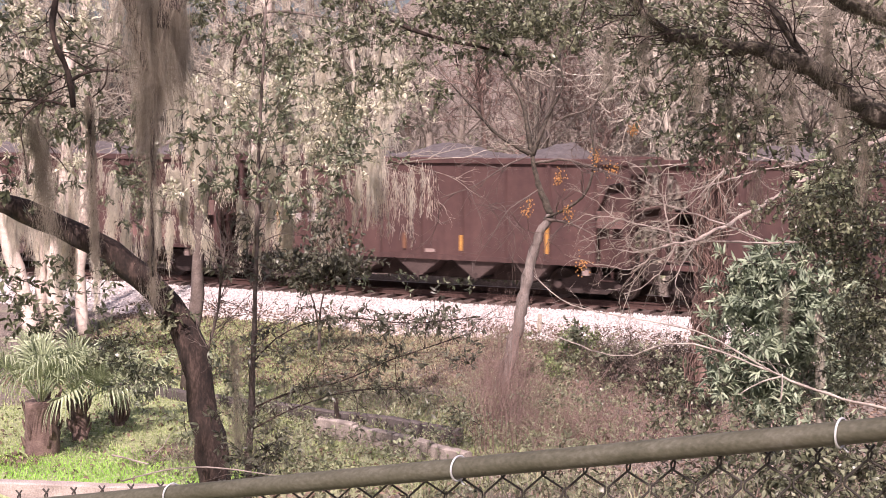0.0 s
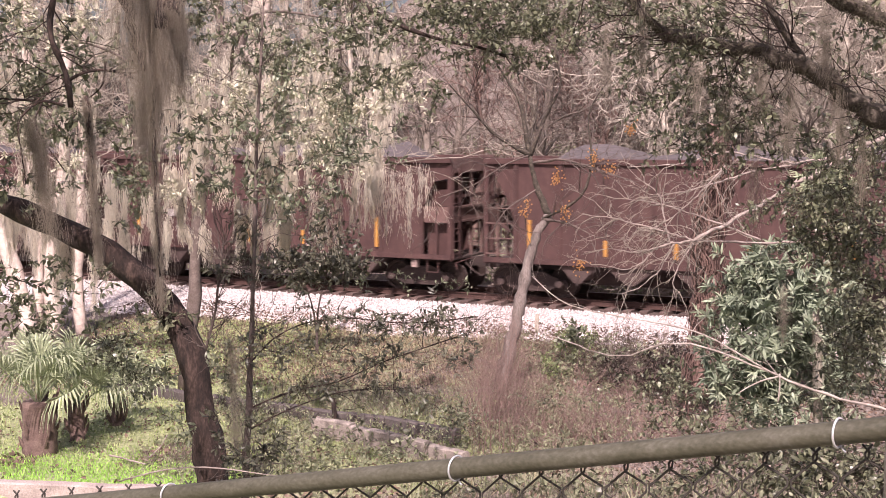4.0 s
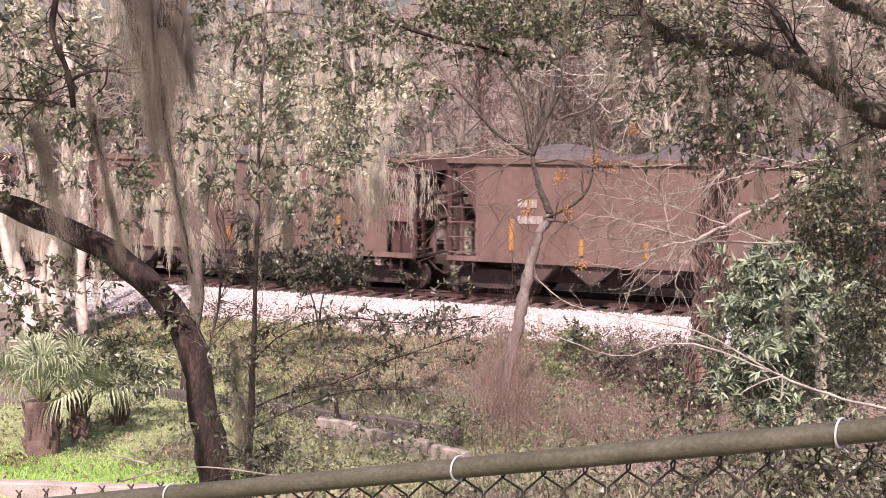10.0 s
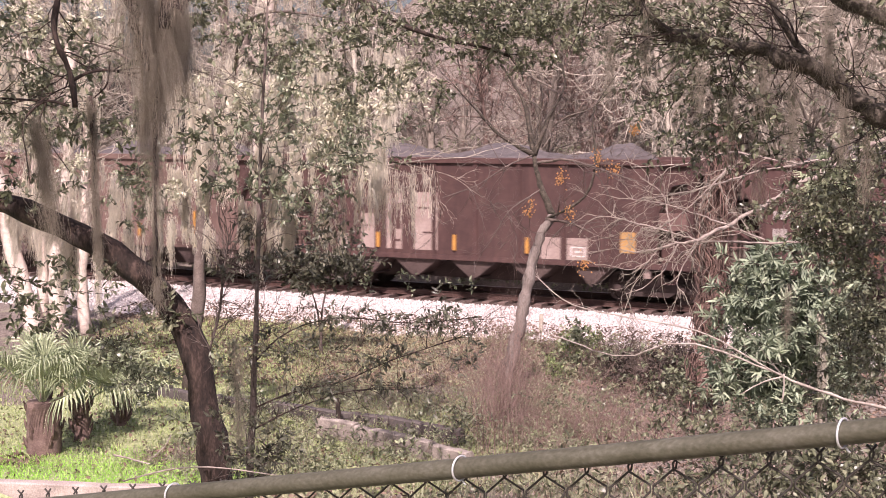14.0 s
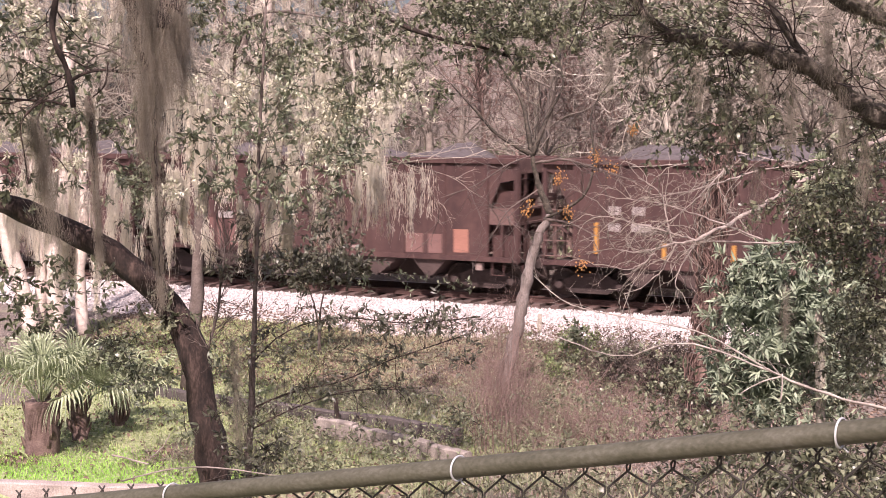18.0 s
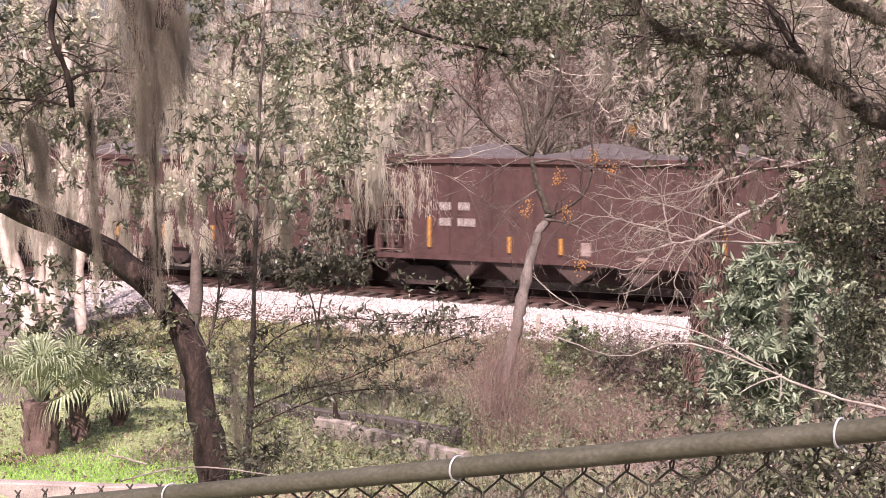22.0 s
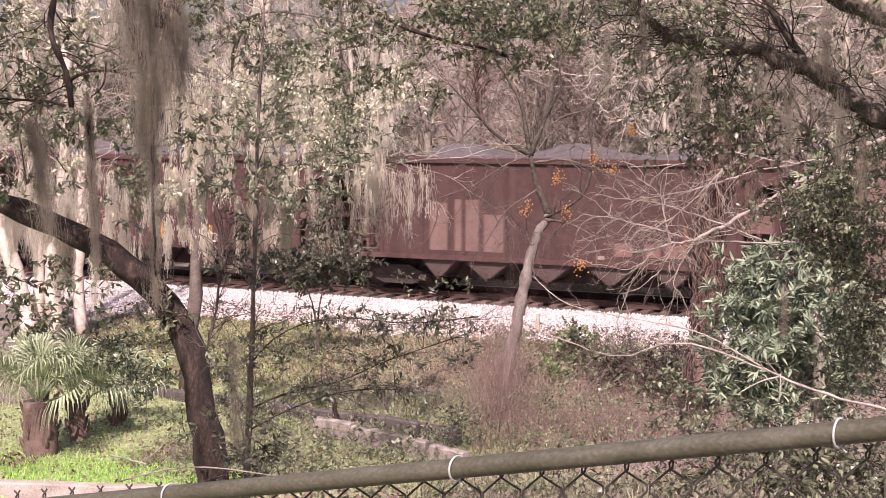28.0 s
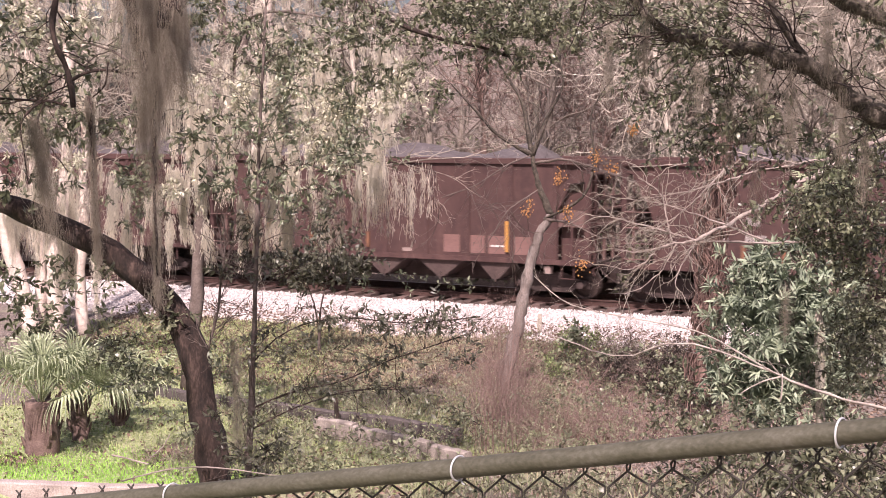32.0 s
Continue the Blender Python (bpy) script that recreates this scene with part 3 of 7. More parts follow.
pts = [rail_at(i / 30 * 1.06 - 0.03) for i in range(31)]
part("top_rail", Geo().tube(pts, 0.0205, 24).data("top_rail", STEEL_PIPE, True), fence, "mossy galvanized steel pipe")
down = Vector((0, 0, -1))
ring_n = fx.cross(down).normalized()
up2 = ring_n.cross(fx)
for s in (0.286, 0.611, 0.9405):
    g = Geo()
    c0 = rail_at(s)
    g.tube([c0 + (ring_n * math.cos(a) + up2 * math.sin(a)) * 0.0245 + fx * 0.006 * math.cos(a + 0.8) for a in np.linspace(0, 2 * math.pi, 25)], 0.0022, 6)
    low = c0 + up2 * (-0.0245)
    if low.z > c0.z:
        low = c0 - up2 * (-0.0245)
    g.tube([low, low + down * 0.006 + fx * 0.004, low + down * 0.01 + fx * 0.008], 0.002, 6)
    part("wire_tie", g.data("wire_tie", BAND, True), fence, "bright aluminium wire tie")
# woven mesh: zigzag wires hung below the rail
cell = 0.0455
wires = int(fl / cell) + 2
for i in range(wires):
    p = []
    k = min(1, i * cell / fl)
    top = rail_at(k) - down * (0.032 - 0.078 * k) + ring_n * 0.026      # the mesh hangs less steeply than the rail
    first = 1 if i % 2 else -1
    p.append(top + fx * (first * cell * 0.3) - down * 0.014)
    for j in range(0, 24):
        out = 1 if (i + j) % 2 else -1
        q = top + fx * (out * cell * 0.49) + down * (0.002 + j * cell) + ring_n * (0.003 * out)
        p += [q + down * -0.006 - fx * out * 0.004, q + down * 0.006 - fx * out * 0.004] if j else [q - down * 0.002 + fx * out * 0.003, q + down * 0.008 + fx * out * 0.002]
    part("mesh_wire", Geo().tube(p, 0.0024, 5).data("mesh_wire", WIRE, True), fence)
post_me = Geo().tube([(0, 0, 0), (0, 0, -1.6)], 0.024, 16).data("fence_post", STEEL_PIPE, True)
for s in (0.02, 0.985):
    part("fence_post", post_me, fence, m=Matrix.Translation(rail_at(s) + down * 0.02))

# ---- trees and plants ----
SWAY = []


def tree_thing(name, label, category="tree", group=""):
    return tagged(new(name), label, category, group)


def leafy(tree, seed, zones, mat=OAK_LEAF, crown="crown", label="", **kw):
    """One mesh of leaves and one of twigs under a tree."""
    lv, tw = sprays(np.random.default_rng(seed), zones, **kw)
    part(crown, soup(crown, *lv, mat), tree, label)
    tagged(part("fine_branching", soup("fine_branching", *tw, OAK_BARK), tree), kind="stuff")


def limb(tree, seed, pts, r0, r1, mat=OAK_BARK, name="limb", n=18, sides=10, wobble=0.15, rough=0.1):
    g, p = limb_geo(np.random.default_rng(seed), pts, r0, r1, n, sides, rough, wobble)
    part(name, g.data(name, mat, True), tree)
    return p


def offshoots(seed, lines, count, length, n=7, wander=0.22, sag=0.0, r=0.012, levels=2, fan=5, spread=0.9, shrink=0.45, up=0.0):
    """Bare twigs that fork off the given lines, level after level. Gives tube arrays."""
    rng = np.random.default_rng(seed)
    out = []
    base = np.concatenate([np.asarray(q)[:, :] for q in lines])
    dirs = np.concatenate([np.gradient(np.asarray(q), axis=0) for q in lines])
    i = rng.integers(0, len(base), count)
    start, way, ln, rad = base[i], unit(dirs[i]) + rng.normal(0, spread, (count, 3)) + np.array([0, 0, up]), length * rng.uniform(0.5, 1.2, count), np.full(count, r)
    for lev in range(levels):
        l = bent(rng, start, way, ln, n, wander, sag)
        out.append(tubes_arrays(l, np.linspace(1, 0.35, n)[None] * rad[:, None]))
        if lev == levels - 1:
            break
        m = len(l)
        j = np.repeat(np.arange(m), fan)
        q = rng.integers(1, n, m * fan)
        start = l[j, q]
        way = unit(l[j, np.minimum(q, n - 1)] - l[j, q - 1]) + rng.normal(0, spread * 0.75, (m * fan, 3)) + np.array([0, 0, up * 0.5])
        ln, rad = ln[j] * shrink * rng.uniform(0.5, 1.2, m * fan), rad[j] * 0.55
    return joined(out)


def hanging_moss(seed, tops, length, count, width, mat=MOSS, label="grey-green hanging beard of Spanish moss", radius=0.0009, sway=None, beards=3):
    """A hank of moss of its own: several tapering beards hung along its tops."""
    a = np.array(tops, float)
    c = a.mean(0)
    rng = np.random.default_rng(seed)
    ob = tagged(new("spanish_moss"), label, "moss", "hanks of moss")
    ob.location = c
    for i in range(beards):
        k = rng.random() * (len(a) - 1)
        h = min(int(k), len(a) - 2)
        top = a[h] * (1 - k + h) + a[h + 1] * (k - h) - c
        v, f = beard_arrays(rng, length * (1.0 if i == 0 else rng.uniform(0.4, 1.0)), max(8, count // beards), width, radius)
        part("beard", soup("beard", v, f, mat), ob, m=Matrix.Translation(top))["kind"] = "stuff"
    if sway:
        SWAY.append((ob, length, sway))
    return ob


# the leaning live oak over the lawn
oak = tree_thing("live_oak", "leaning live oak with dark furrowed bark, moss and small leathery leaves")
limb(oak, 1, [(-1.75, 10.70, 1.04), (-1.81, 10.75, 1.54), (-1.84, 10.79, 1.99), (-1.91, 10.83, 2.45), (-2.00, 10.87, 2.86), (-2.03, 10.89, 3.13), (-2.17, 10.91, 3.31), (-2.38, 10.93, 3.54), (-2.59, 10.95, 3.73), (-2.84, 10.96, 3.88), (-3.12, 10.97, 4.01), (-3.44, 10.99, 4.14), (-4.01, 11.20, 4.30), (-4.69, 11.51, 4.33)], 0.14, 0.075, name="trunk", n=34, sides=16, wobble=0.05, rough=0.05)
o1 = limb(oak, 2, [(-4.69, 11.51, 4.33), (-4.59, 10.71, 5.51), (-3.91, 10.18, 6.38), (-3.08, 10.18, 6.38), (-2.80, 10.15, 5.96), (-2.83, 10.13, 5.76), (-2.86, 10.11, 5.61), (-2.88, 10.10, 5.49), (-2.84, 10.09, 5.36), (-2.76, 10.08, 5.25), (-2.73, 10.07, 5.12), (-2.71, 10.05, 4.93)], 0.06, 0.018, n=60, wobble=0.05)
o2 = limb(oak, 3, [(-2.74, 10.07, 5.12), (-2.61, 10.08, 5.20), (-2.42, 10.08, 5.21), (-2.25, 10.07, 5.14)], 0.014, 0.006, n=9)
limb(oak, 18, [(-2.74, 9.95, 4.94), (-2.88, 9.96, 4.99), (-3.00, 9.95, 4.92), (-3.08, 9.94, 4.81), (-3.04, 9.92, 4.60), (-3.01, 9.90, 4.37)], 0.011, 0.004, n=18)
limb(oak, 19, [(-2.88, 9.96, 4.99), (-2.96, 9.94, 4.82), (-2.88, 9.93, 4.68), (-2.72, 9.91, 4.46)], 0.007, 0.003, n=14)
limb(oak, 20, [(-2.43, 9.98, 5.26), (-2.44, 9.97, 5.17), (-2.45, 9.97, 5.08), (-2.56, 9.96, 4.99)], 0.008, 0.004, n=10)
limb(oak, 4, [(-4.69, 11.51, 4.33), (-4.15, 9.50, 5.43), (-3.43, 8.56, 6.19), (-2.31, 8.57, 6.26), (-1.54, 8.34, 6.02), (-1.57, 8.31, 5.69), (-1.65, 8.29, 5.42), (-1.70, 8.28, 5.34)], 0.08, 0.07, n=26)
o4 = limb(oak, 5, [(-3.08, 10.18, 6.38), (-2.41, 12.22, 6.69), (-1.21, 13.19, 6.31), (-0.67, 13.15, 5.88), (-0.24, 13.13, 5.67), (0.09, 13.12, 5.57), (0.41, 13.12, 5.58), (0.62, 13.11, 5.45)], 0.06, 0.012, n=30)
o5 = limb(oak, 6, [(-4.67, 10.87, 5.08), (-3.64, 10.46, 5.02), (-3.22, 10.36, 4.99), (-2.93, 10.26, 4.98)], 0.02, 0.007, n=10)
tagged(part("fine_branching", soup("fine_branching", *offshoots(11, [o1[34:], o2, o4[10:], o5], 55, 0.6, r=0.006, levels=2, fan=3), OAK_BARK), oak), kind="stuff")
leafy(oak, 21, [
    ((-3.11, 10.61, 5.50), (0.566, 1.0, 0.348), 50), ((-2.66, 11.29, 5.32), (0.557, 0.6, 0.418), 32), ((-3.24, 10.56, 4.98), (0.392, 0.8, 0.348), 70), ((-2.61, 10.65, 4.83), (0.264, 0.6, 0.198), 21),
    ((-2.07, 11.03, 4.67), (0.228, 0.6, 0.365), 18), ((-3.39, 11.00, 4.31), (0.365, 0.7, 0.274), 21), ((-2.64, 11.50, 4.29), (0.274, 0.6, 0.319), 21),
    ((-2.96, 10.53, 3.56), (0.483, 0.7, 0.26), 48), ((-2.43, 10.50, 3.22), (0.33, 0.6, 0.264), 32), ((-2.39, 10.66, 2.76), (0.403, 0.6, 0.179), 14), ((-3.05, 10.49, 3.15), (0.264, 0.5, 0.154), 4),
    ((-2.06, 12.14, 5.75), (0.298, 0.8, 0.298), 32)], leaf=0.066, per=15, twig_len=0.24, sag=0.0)
leafy(oak, 22, [
    ((-1.57, 12.63, 5.63), (0.725, 1.2, 0.363), 60), ((-0.78, 13.13, 5.67), (0.808, 1.2, 0.431), 76), ((-0.13, 13.14, 5.72), (0.700, 1.0, 0.377), 52), ((-0.51, 13.09, 5.19), (0.485, 0.9, 0.296), 36),
    ((0.62, 13.15, 5.88), (0.754, 1.0, 0.242), 120), ((1.38, 13.15, 5.83), (0.485, 1.0, 0.216), 70), ((0.2, 13.1, 5.85), (0.4, 0.8, 0.18), 46), ((0.35, 13.1, 5.58), (0.5, 0.8, 0.24), 56), ((1.1, 13.1, 5.7), (0.45, 0.8, 0.2), 46), ((0.75, 13.0, 5.42), (0.3, 0.6, 0.14), 18), ((-1.03, 12.89, 5.18), (0.584, 0.9, 0.371), 36)], leaf=0.06, per=16, twig_len=0.26, sag=0.04, label="small dark leathery leaves")
leafy(oak, 35, [((-2.26, 10.17, 2.94), (0.19, 0.3, 0.12), 14), ((-2.36, 10.16, 2.77), (0.11, 0.3, 0.09), 8), ((-2.43, 10.19, 3.09), (0.13, 0.3, 0.09), 8), ((-1.92, 10.03, 2.51), (0.08, 0.3, 0.11), 5), ((-1.53, 9.88, 3.07), (0.07, 0.3, 0.19), 10)], LAUREL_LEAF, leaf=0.06, slim=0.17, per=14, twig_len=0.2, sag=0.03, label="grey-green leaf sprays under the trunk")
leafy(oak, 37, [((-1.28, 9.23, 2.52), (0.16, 0.3, 0.12), 26), ((-1.34, 9.21, 2.32), (0.12, 0.3, 0.10), 10), ((-1.53, 9.45, 2.67), (0.08, 0.3, 0.16), 6)], SHADE_TONED_LEAF, leaf=0.055, slim=0.17, per=13, twig_len=0.2, sag=-0.03, label="leafy shoots at the foot of the trunk")

# unseen high crowns, added over the bank to shade the near trees
leafy(oak, 29, [((-5.0, 4.5, 11.0), (4.5, 4.0, 1.4), 198), ((-3.4, 0.0, 11.5), (3.2, 4.5, 1.4), 150)], leaf=0.15, slim=0.25, twig_len=0.6, label="unseen high crown of leathery leaves added for shade")
limb(oak, 15, [(-4.01, 11.20, 4.30), (-7.2, 9.0, 7.5), (-7.0, 6.5, 9.5), (-5.0, 3.5, 11.0), (-3.0, 2.0, 11.5)], 0.12, 0.04, n=20)

# thin evergreen sapling in front of the train
sap = tree_thing("laurel_sapling", "slender evergreen sapling with narrow glossy leaves")
s1 = limb(sap, 7, [(-1.44, 9.73, 1.34), (-1.43, 9.81, 2.25), (-1.40, 9.86, 2.83), (-1.38, 9.91, 3.40), (-1.36, 9.97, 4.06), (-1.35, 10.03, 4.68), (-1.32, 10.08, 5.22), (-1.30, 10.12, 5.67)], 0.03, 0.008, CHINA_BARK, "trunk", 30, 8)
s2 = limb(sap, 8, [(-1.74, 9.99, 3.14), (-1.67, 10.01, 3.39), (-1.64, 10.04, 3.72), (-1.60, 10.07, 3.97)], 0.012, 0.006, CHINA_BARK, "limb", 12, 6)
s3 = limb(sap, 12, [(-1.38, 9.85, 2.74), (-1.09, 9.87, 2.87), (-0.75, 9.77, 2.93), (-0.42, 9.69, 3.11), (-0.10, 9.70, 3.21), (0.19, 9.71, 3.31)], 0.007, 0.003, OAK_BARK, "limb", 16, 6)
s4 = limb(sap, 13, [(-1.39, 9.88, 3.07), (-1.26, 9.90, 3.24), (-1.00, 9.81, 3.38), (-0.67, 9.72, 3.43), (-0.26, 9.71, 3.37), (0.27, 9.72, 3.43)], 0.006, 0.003, OAK_BARK, "limb", 16, 6)
s5 = limb(sap, 14, [(-1.40, 9.84, 2.58), (-1.08, 9.76, 2.76), (-0.67, 9.67, 2.91), (-0.34, 9.67, 2.91)], 0.007, 0.003, OAK_BARK, "limb", 12, 6)
tagged(part("fine_branching", soup("fine_branching", *offshoots(12, [s1[6:], s2], 110, 0.5, r=0.0042, levels=2, fan=3, up=0.5), CHINA_BARK), sap), kind="stuff")
tagged(part("fine_branching", soup("fine_branching", *offshoots(13, [s3, s4, s5], 60, 0.4, r=0.003, levels=2, fan=3, up=0.2), OAK_BARK), sap), kind="stuff")
leafy(sap, 23, [
    ((-1.34, 10.05, 4.93), (0.42, 0.6, 0.456), 30), ((-1.30, 10.00, 4.35), (0.5, 0.6, 0.332), 26), ((-1.03, 10.21, 4.47), (0.42, 0.6, 0.456), 26), ((-0.79, 10.43, 4.68), (0.207, 0.5, 0.497), 32),
    ((-1.51, 10.03, 4.64), (0.207, 0.5, 0.373), 20), ((-0.54, 10.64, 4.76), (0.207, 0.4, 0.249), 15)], LAUREL_LEAF, leaf=0.056, slim=0.16, per=16, twig_len=0.22, sag=-0.05)
leafy(sap, 41, [((-1.38, 9.96, 3.94), (0.373, 0.5, 0.228), 20), ((-0.95, 10.16, 3.92), (0.373, 0.6, 0.249), 38)], SHADE_TONED_LEAF, leaf=0.052, slim=0.16, per=16, twig_len=0.22, sag=-0.05, label="dense dark leafy clump")
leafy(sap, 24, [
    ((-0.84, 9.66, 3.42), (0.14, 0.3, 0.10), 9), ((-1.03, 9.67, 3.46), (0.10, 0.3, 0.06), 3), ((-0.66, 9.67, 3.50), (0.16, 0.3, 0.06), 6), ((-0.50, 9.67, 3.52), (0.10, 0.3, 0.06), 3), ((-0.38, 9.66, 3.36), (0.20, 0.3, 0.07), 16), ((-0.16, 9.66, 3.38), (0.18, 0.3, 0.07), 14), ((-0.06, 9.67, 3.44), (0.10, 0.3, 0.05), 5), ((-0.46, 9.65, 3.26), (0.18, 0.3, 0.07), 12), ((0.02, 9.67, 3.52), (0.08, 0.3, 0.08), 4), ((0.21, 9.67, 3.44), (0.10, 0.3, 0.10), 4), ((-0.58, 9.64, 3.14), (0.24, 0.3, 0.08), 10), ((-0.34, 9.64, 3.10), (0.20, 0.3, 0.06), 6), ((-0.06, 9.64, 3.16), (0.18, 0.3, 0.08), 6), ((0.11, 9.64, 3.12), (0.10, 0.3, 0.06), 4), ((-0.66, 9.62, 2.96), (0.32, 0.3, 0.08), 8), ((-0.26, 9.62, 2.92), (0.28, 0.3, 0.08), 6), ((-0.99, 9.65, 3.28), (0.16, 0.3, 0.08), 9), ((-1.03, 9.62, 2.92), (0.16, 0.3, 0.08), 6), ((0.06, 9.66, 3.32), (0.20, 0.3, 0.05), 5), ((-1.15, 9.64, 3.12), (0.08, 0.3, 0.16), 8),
    ((-1.29, 9.79, 3.17), (0.246, 0.4, 0.2), 10), ((-1.23, 9.64, 2.62), (0.366, 0.4, 0.2), 13), ((-0.57, 9.44, 2.55), (0.398, 0.4, 0.15), 5)], SHADE_TONED_LEAF, leaf=0.05, slim=0.15, per=13, twig_len=0.17, sag=0.02, twig_r=0.002, label="small dark olive leaves")
leafy(sap, 39, [((-0.20, 9.64, 3.67), (0.24, 0.3, 0.04), 7), ((0.10, 9.63, 3.64), (0.14, 0.3, 0.04), 4), ((-0.50, 9.64, 3.67), (0.10, 0.3, 0.05), 4)], LAUREL_LEAF, leaf=0.036, slim=0.17, per=10, twig_len=0.09, sag=-0.03, twig_r=0.002, label="narrow silvery leaf tips")

# live oak whose limbs cross the upper right
oak2 = tree_thing("live_oak", "live oak limbs with mossy dark bark and dense leaves")
limb(oak2, 31, [(3.93, 8.24, 1.54), (3.86, 8.35, 2.77), (3.64, 8.35, 3.84), (3.25, 8.20, 4.43)], 0.2, 0.13, name="trunk", n=20, sides=14)
q1 = limb(oak2, 32, [(3.25, 8.20, 4.43), (2.87, 8.12, 4.64), (2.57, 8.04, 4.83), (2.37, 8.05, 5.00), (2.17, 8.06, 5.13), (1.98, 8.07, 5.20), (1.74, 8.08, 5.27), (1.51, 8.08, 5.30), (1.35, 8.08, 5.31), (1.25, 8.09, 5.39), (1.15, 8.10, 5.50), (0.98, 8.11, 5.66)], 0.082, 0.02, LIMB_BARK, n=40, sides=12, wobble=0.35)
q2 = limb(oak2, 33, [(3.25, 8.20, 4.43), (3.04, 8.06, 5.14), (2.64, 7.88, 5.37), (2.46, 7.89, 5.43), (2.31, 7.89, 5.47), (2.19, 7.91, 5.61)], 0.066, 0.04, LIMB_BARK, n=20, sides=12, wobble=0.3)
q3 = limb(oak2, 34, [(2.14, 8.07, 5.16), (1.98, 8.09, 5.40), (1.88, 8.11, 5.60)], 0.026, 0.016, LIMB_BARK, n=10)
tagged(part("fine_branching", soup("fine_branching", *offshoots(14, [q1[8:], q3], 60, 0.55, r=0.006, levels=2, fan=4, up=-0.3), OAK_BARK), oak2), kind="stuff")
rq = np.random.default_rng(36)
for line, rad in ((q1, np.linspace(0.082, 0.02, len(q1))), (q2, np.linspace(0.066, 0.04, len(q2)))):
    n = 2200
    k = rq.random(n) * (len(line) - 1.01)
    i0 = k.astype(int)
    at = line[i0] + (line[i0 + 1] - line[i0]) * (k - i0)[:, None]
    out = unit(rq.normal(0, 1, (n, 3)) + np.array([0, -0.3, 0.2]))
    at = at + out * (np.interp(k, np.arange(len(line)), rad) * 0.95)[:, None]
    tagged(part("moss_fringe", soup("moss_fringe", *tubes_arrays(bent(rq, at, out + rq.normal(0, 0.6, (n, 3)), rq.uniform(0.015, 0.07, n), 4, 0.5, 0.4), np.full((n, 4), 0.0016)), LIMB_MOSS), oak2, "short greenish moss and ferns on the bark"), kind="stuff")
leafy(oak2, 25, [
    ((1.55, 8.46, 5.12), (0.383, 0.6, 0.209), 62), ((1.45, 8.5, 5.35), (0.3, 0.6, 0.15), 30), ((1.63, 8.64, 4.84), (0.356, 0.6, 0.2), 30), ((1.96, 8.54, 4.9), (0.352, 0.6, 0.3), 30), ((2.31, 8.53, 4.70), (0.387, 0.6, 0.282), 42),
    ((2.66, 8.60, 4.42), (0.285, 0.6, 0.249), 29), ((1.94, 8.49, 5.47), (0.557, 0.6, 0.139), 29), ((1.38, 8.50, 5.50), (0.279, 0.6, 0.139), 16), ((2.48, 8.68, 5.30), (0.285, 0.6, 0.214), 13)], leaf=0.045, per=22, slim=0.2)
# clumps out of view on the sunward side, added to darken the limb
leafy(oak2, 30, [((1.25 + 0.27 * i, 7.3, 6.15 - 0.045 * i * i * 0.5), (0.26, 0.2, 0.14), 15) for i in range(7)], leaf=0.06, slim=0.22, twig_len=0.25, label="unseen leafy twigs added to shade the limb")
leafy(oak2, 26, [((2.91, 9.76, 3.96), (0.284, 0.4, 0.162), 60), ((3.1, 9.8, 4.05), (0.2, 0.4, 0.2), 45),
    ((2.72, 9.98, 4.11), (0.456, 0.6, 0.207), 77), ((2.96, 9.51, 4.49), (0.236, 0.6, 0.354), 70), ((2.83, 9.80, 4.32), (0.366, 0.5, 0.162), 40), ((3.09, 9.96, 3.86), (0.249, 0.6, 0.290), 63), ((3.45, 10.91, 3.26), (0.182, 0.4, 0.365), 80), ((3.35, 11.0, 2.95), (0.28, 0.4, 0.45), 90), ((3.71, 11.87, 2.83), (0.249, 0.4, 0.348), 60), ((3.01, 9.88, 3.07), (0.249, 0.6, 0.497), 42)], leaf=0.05, twig_len=0.25, label="fine dark leaves")

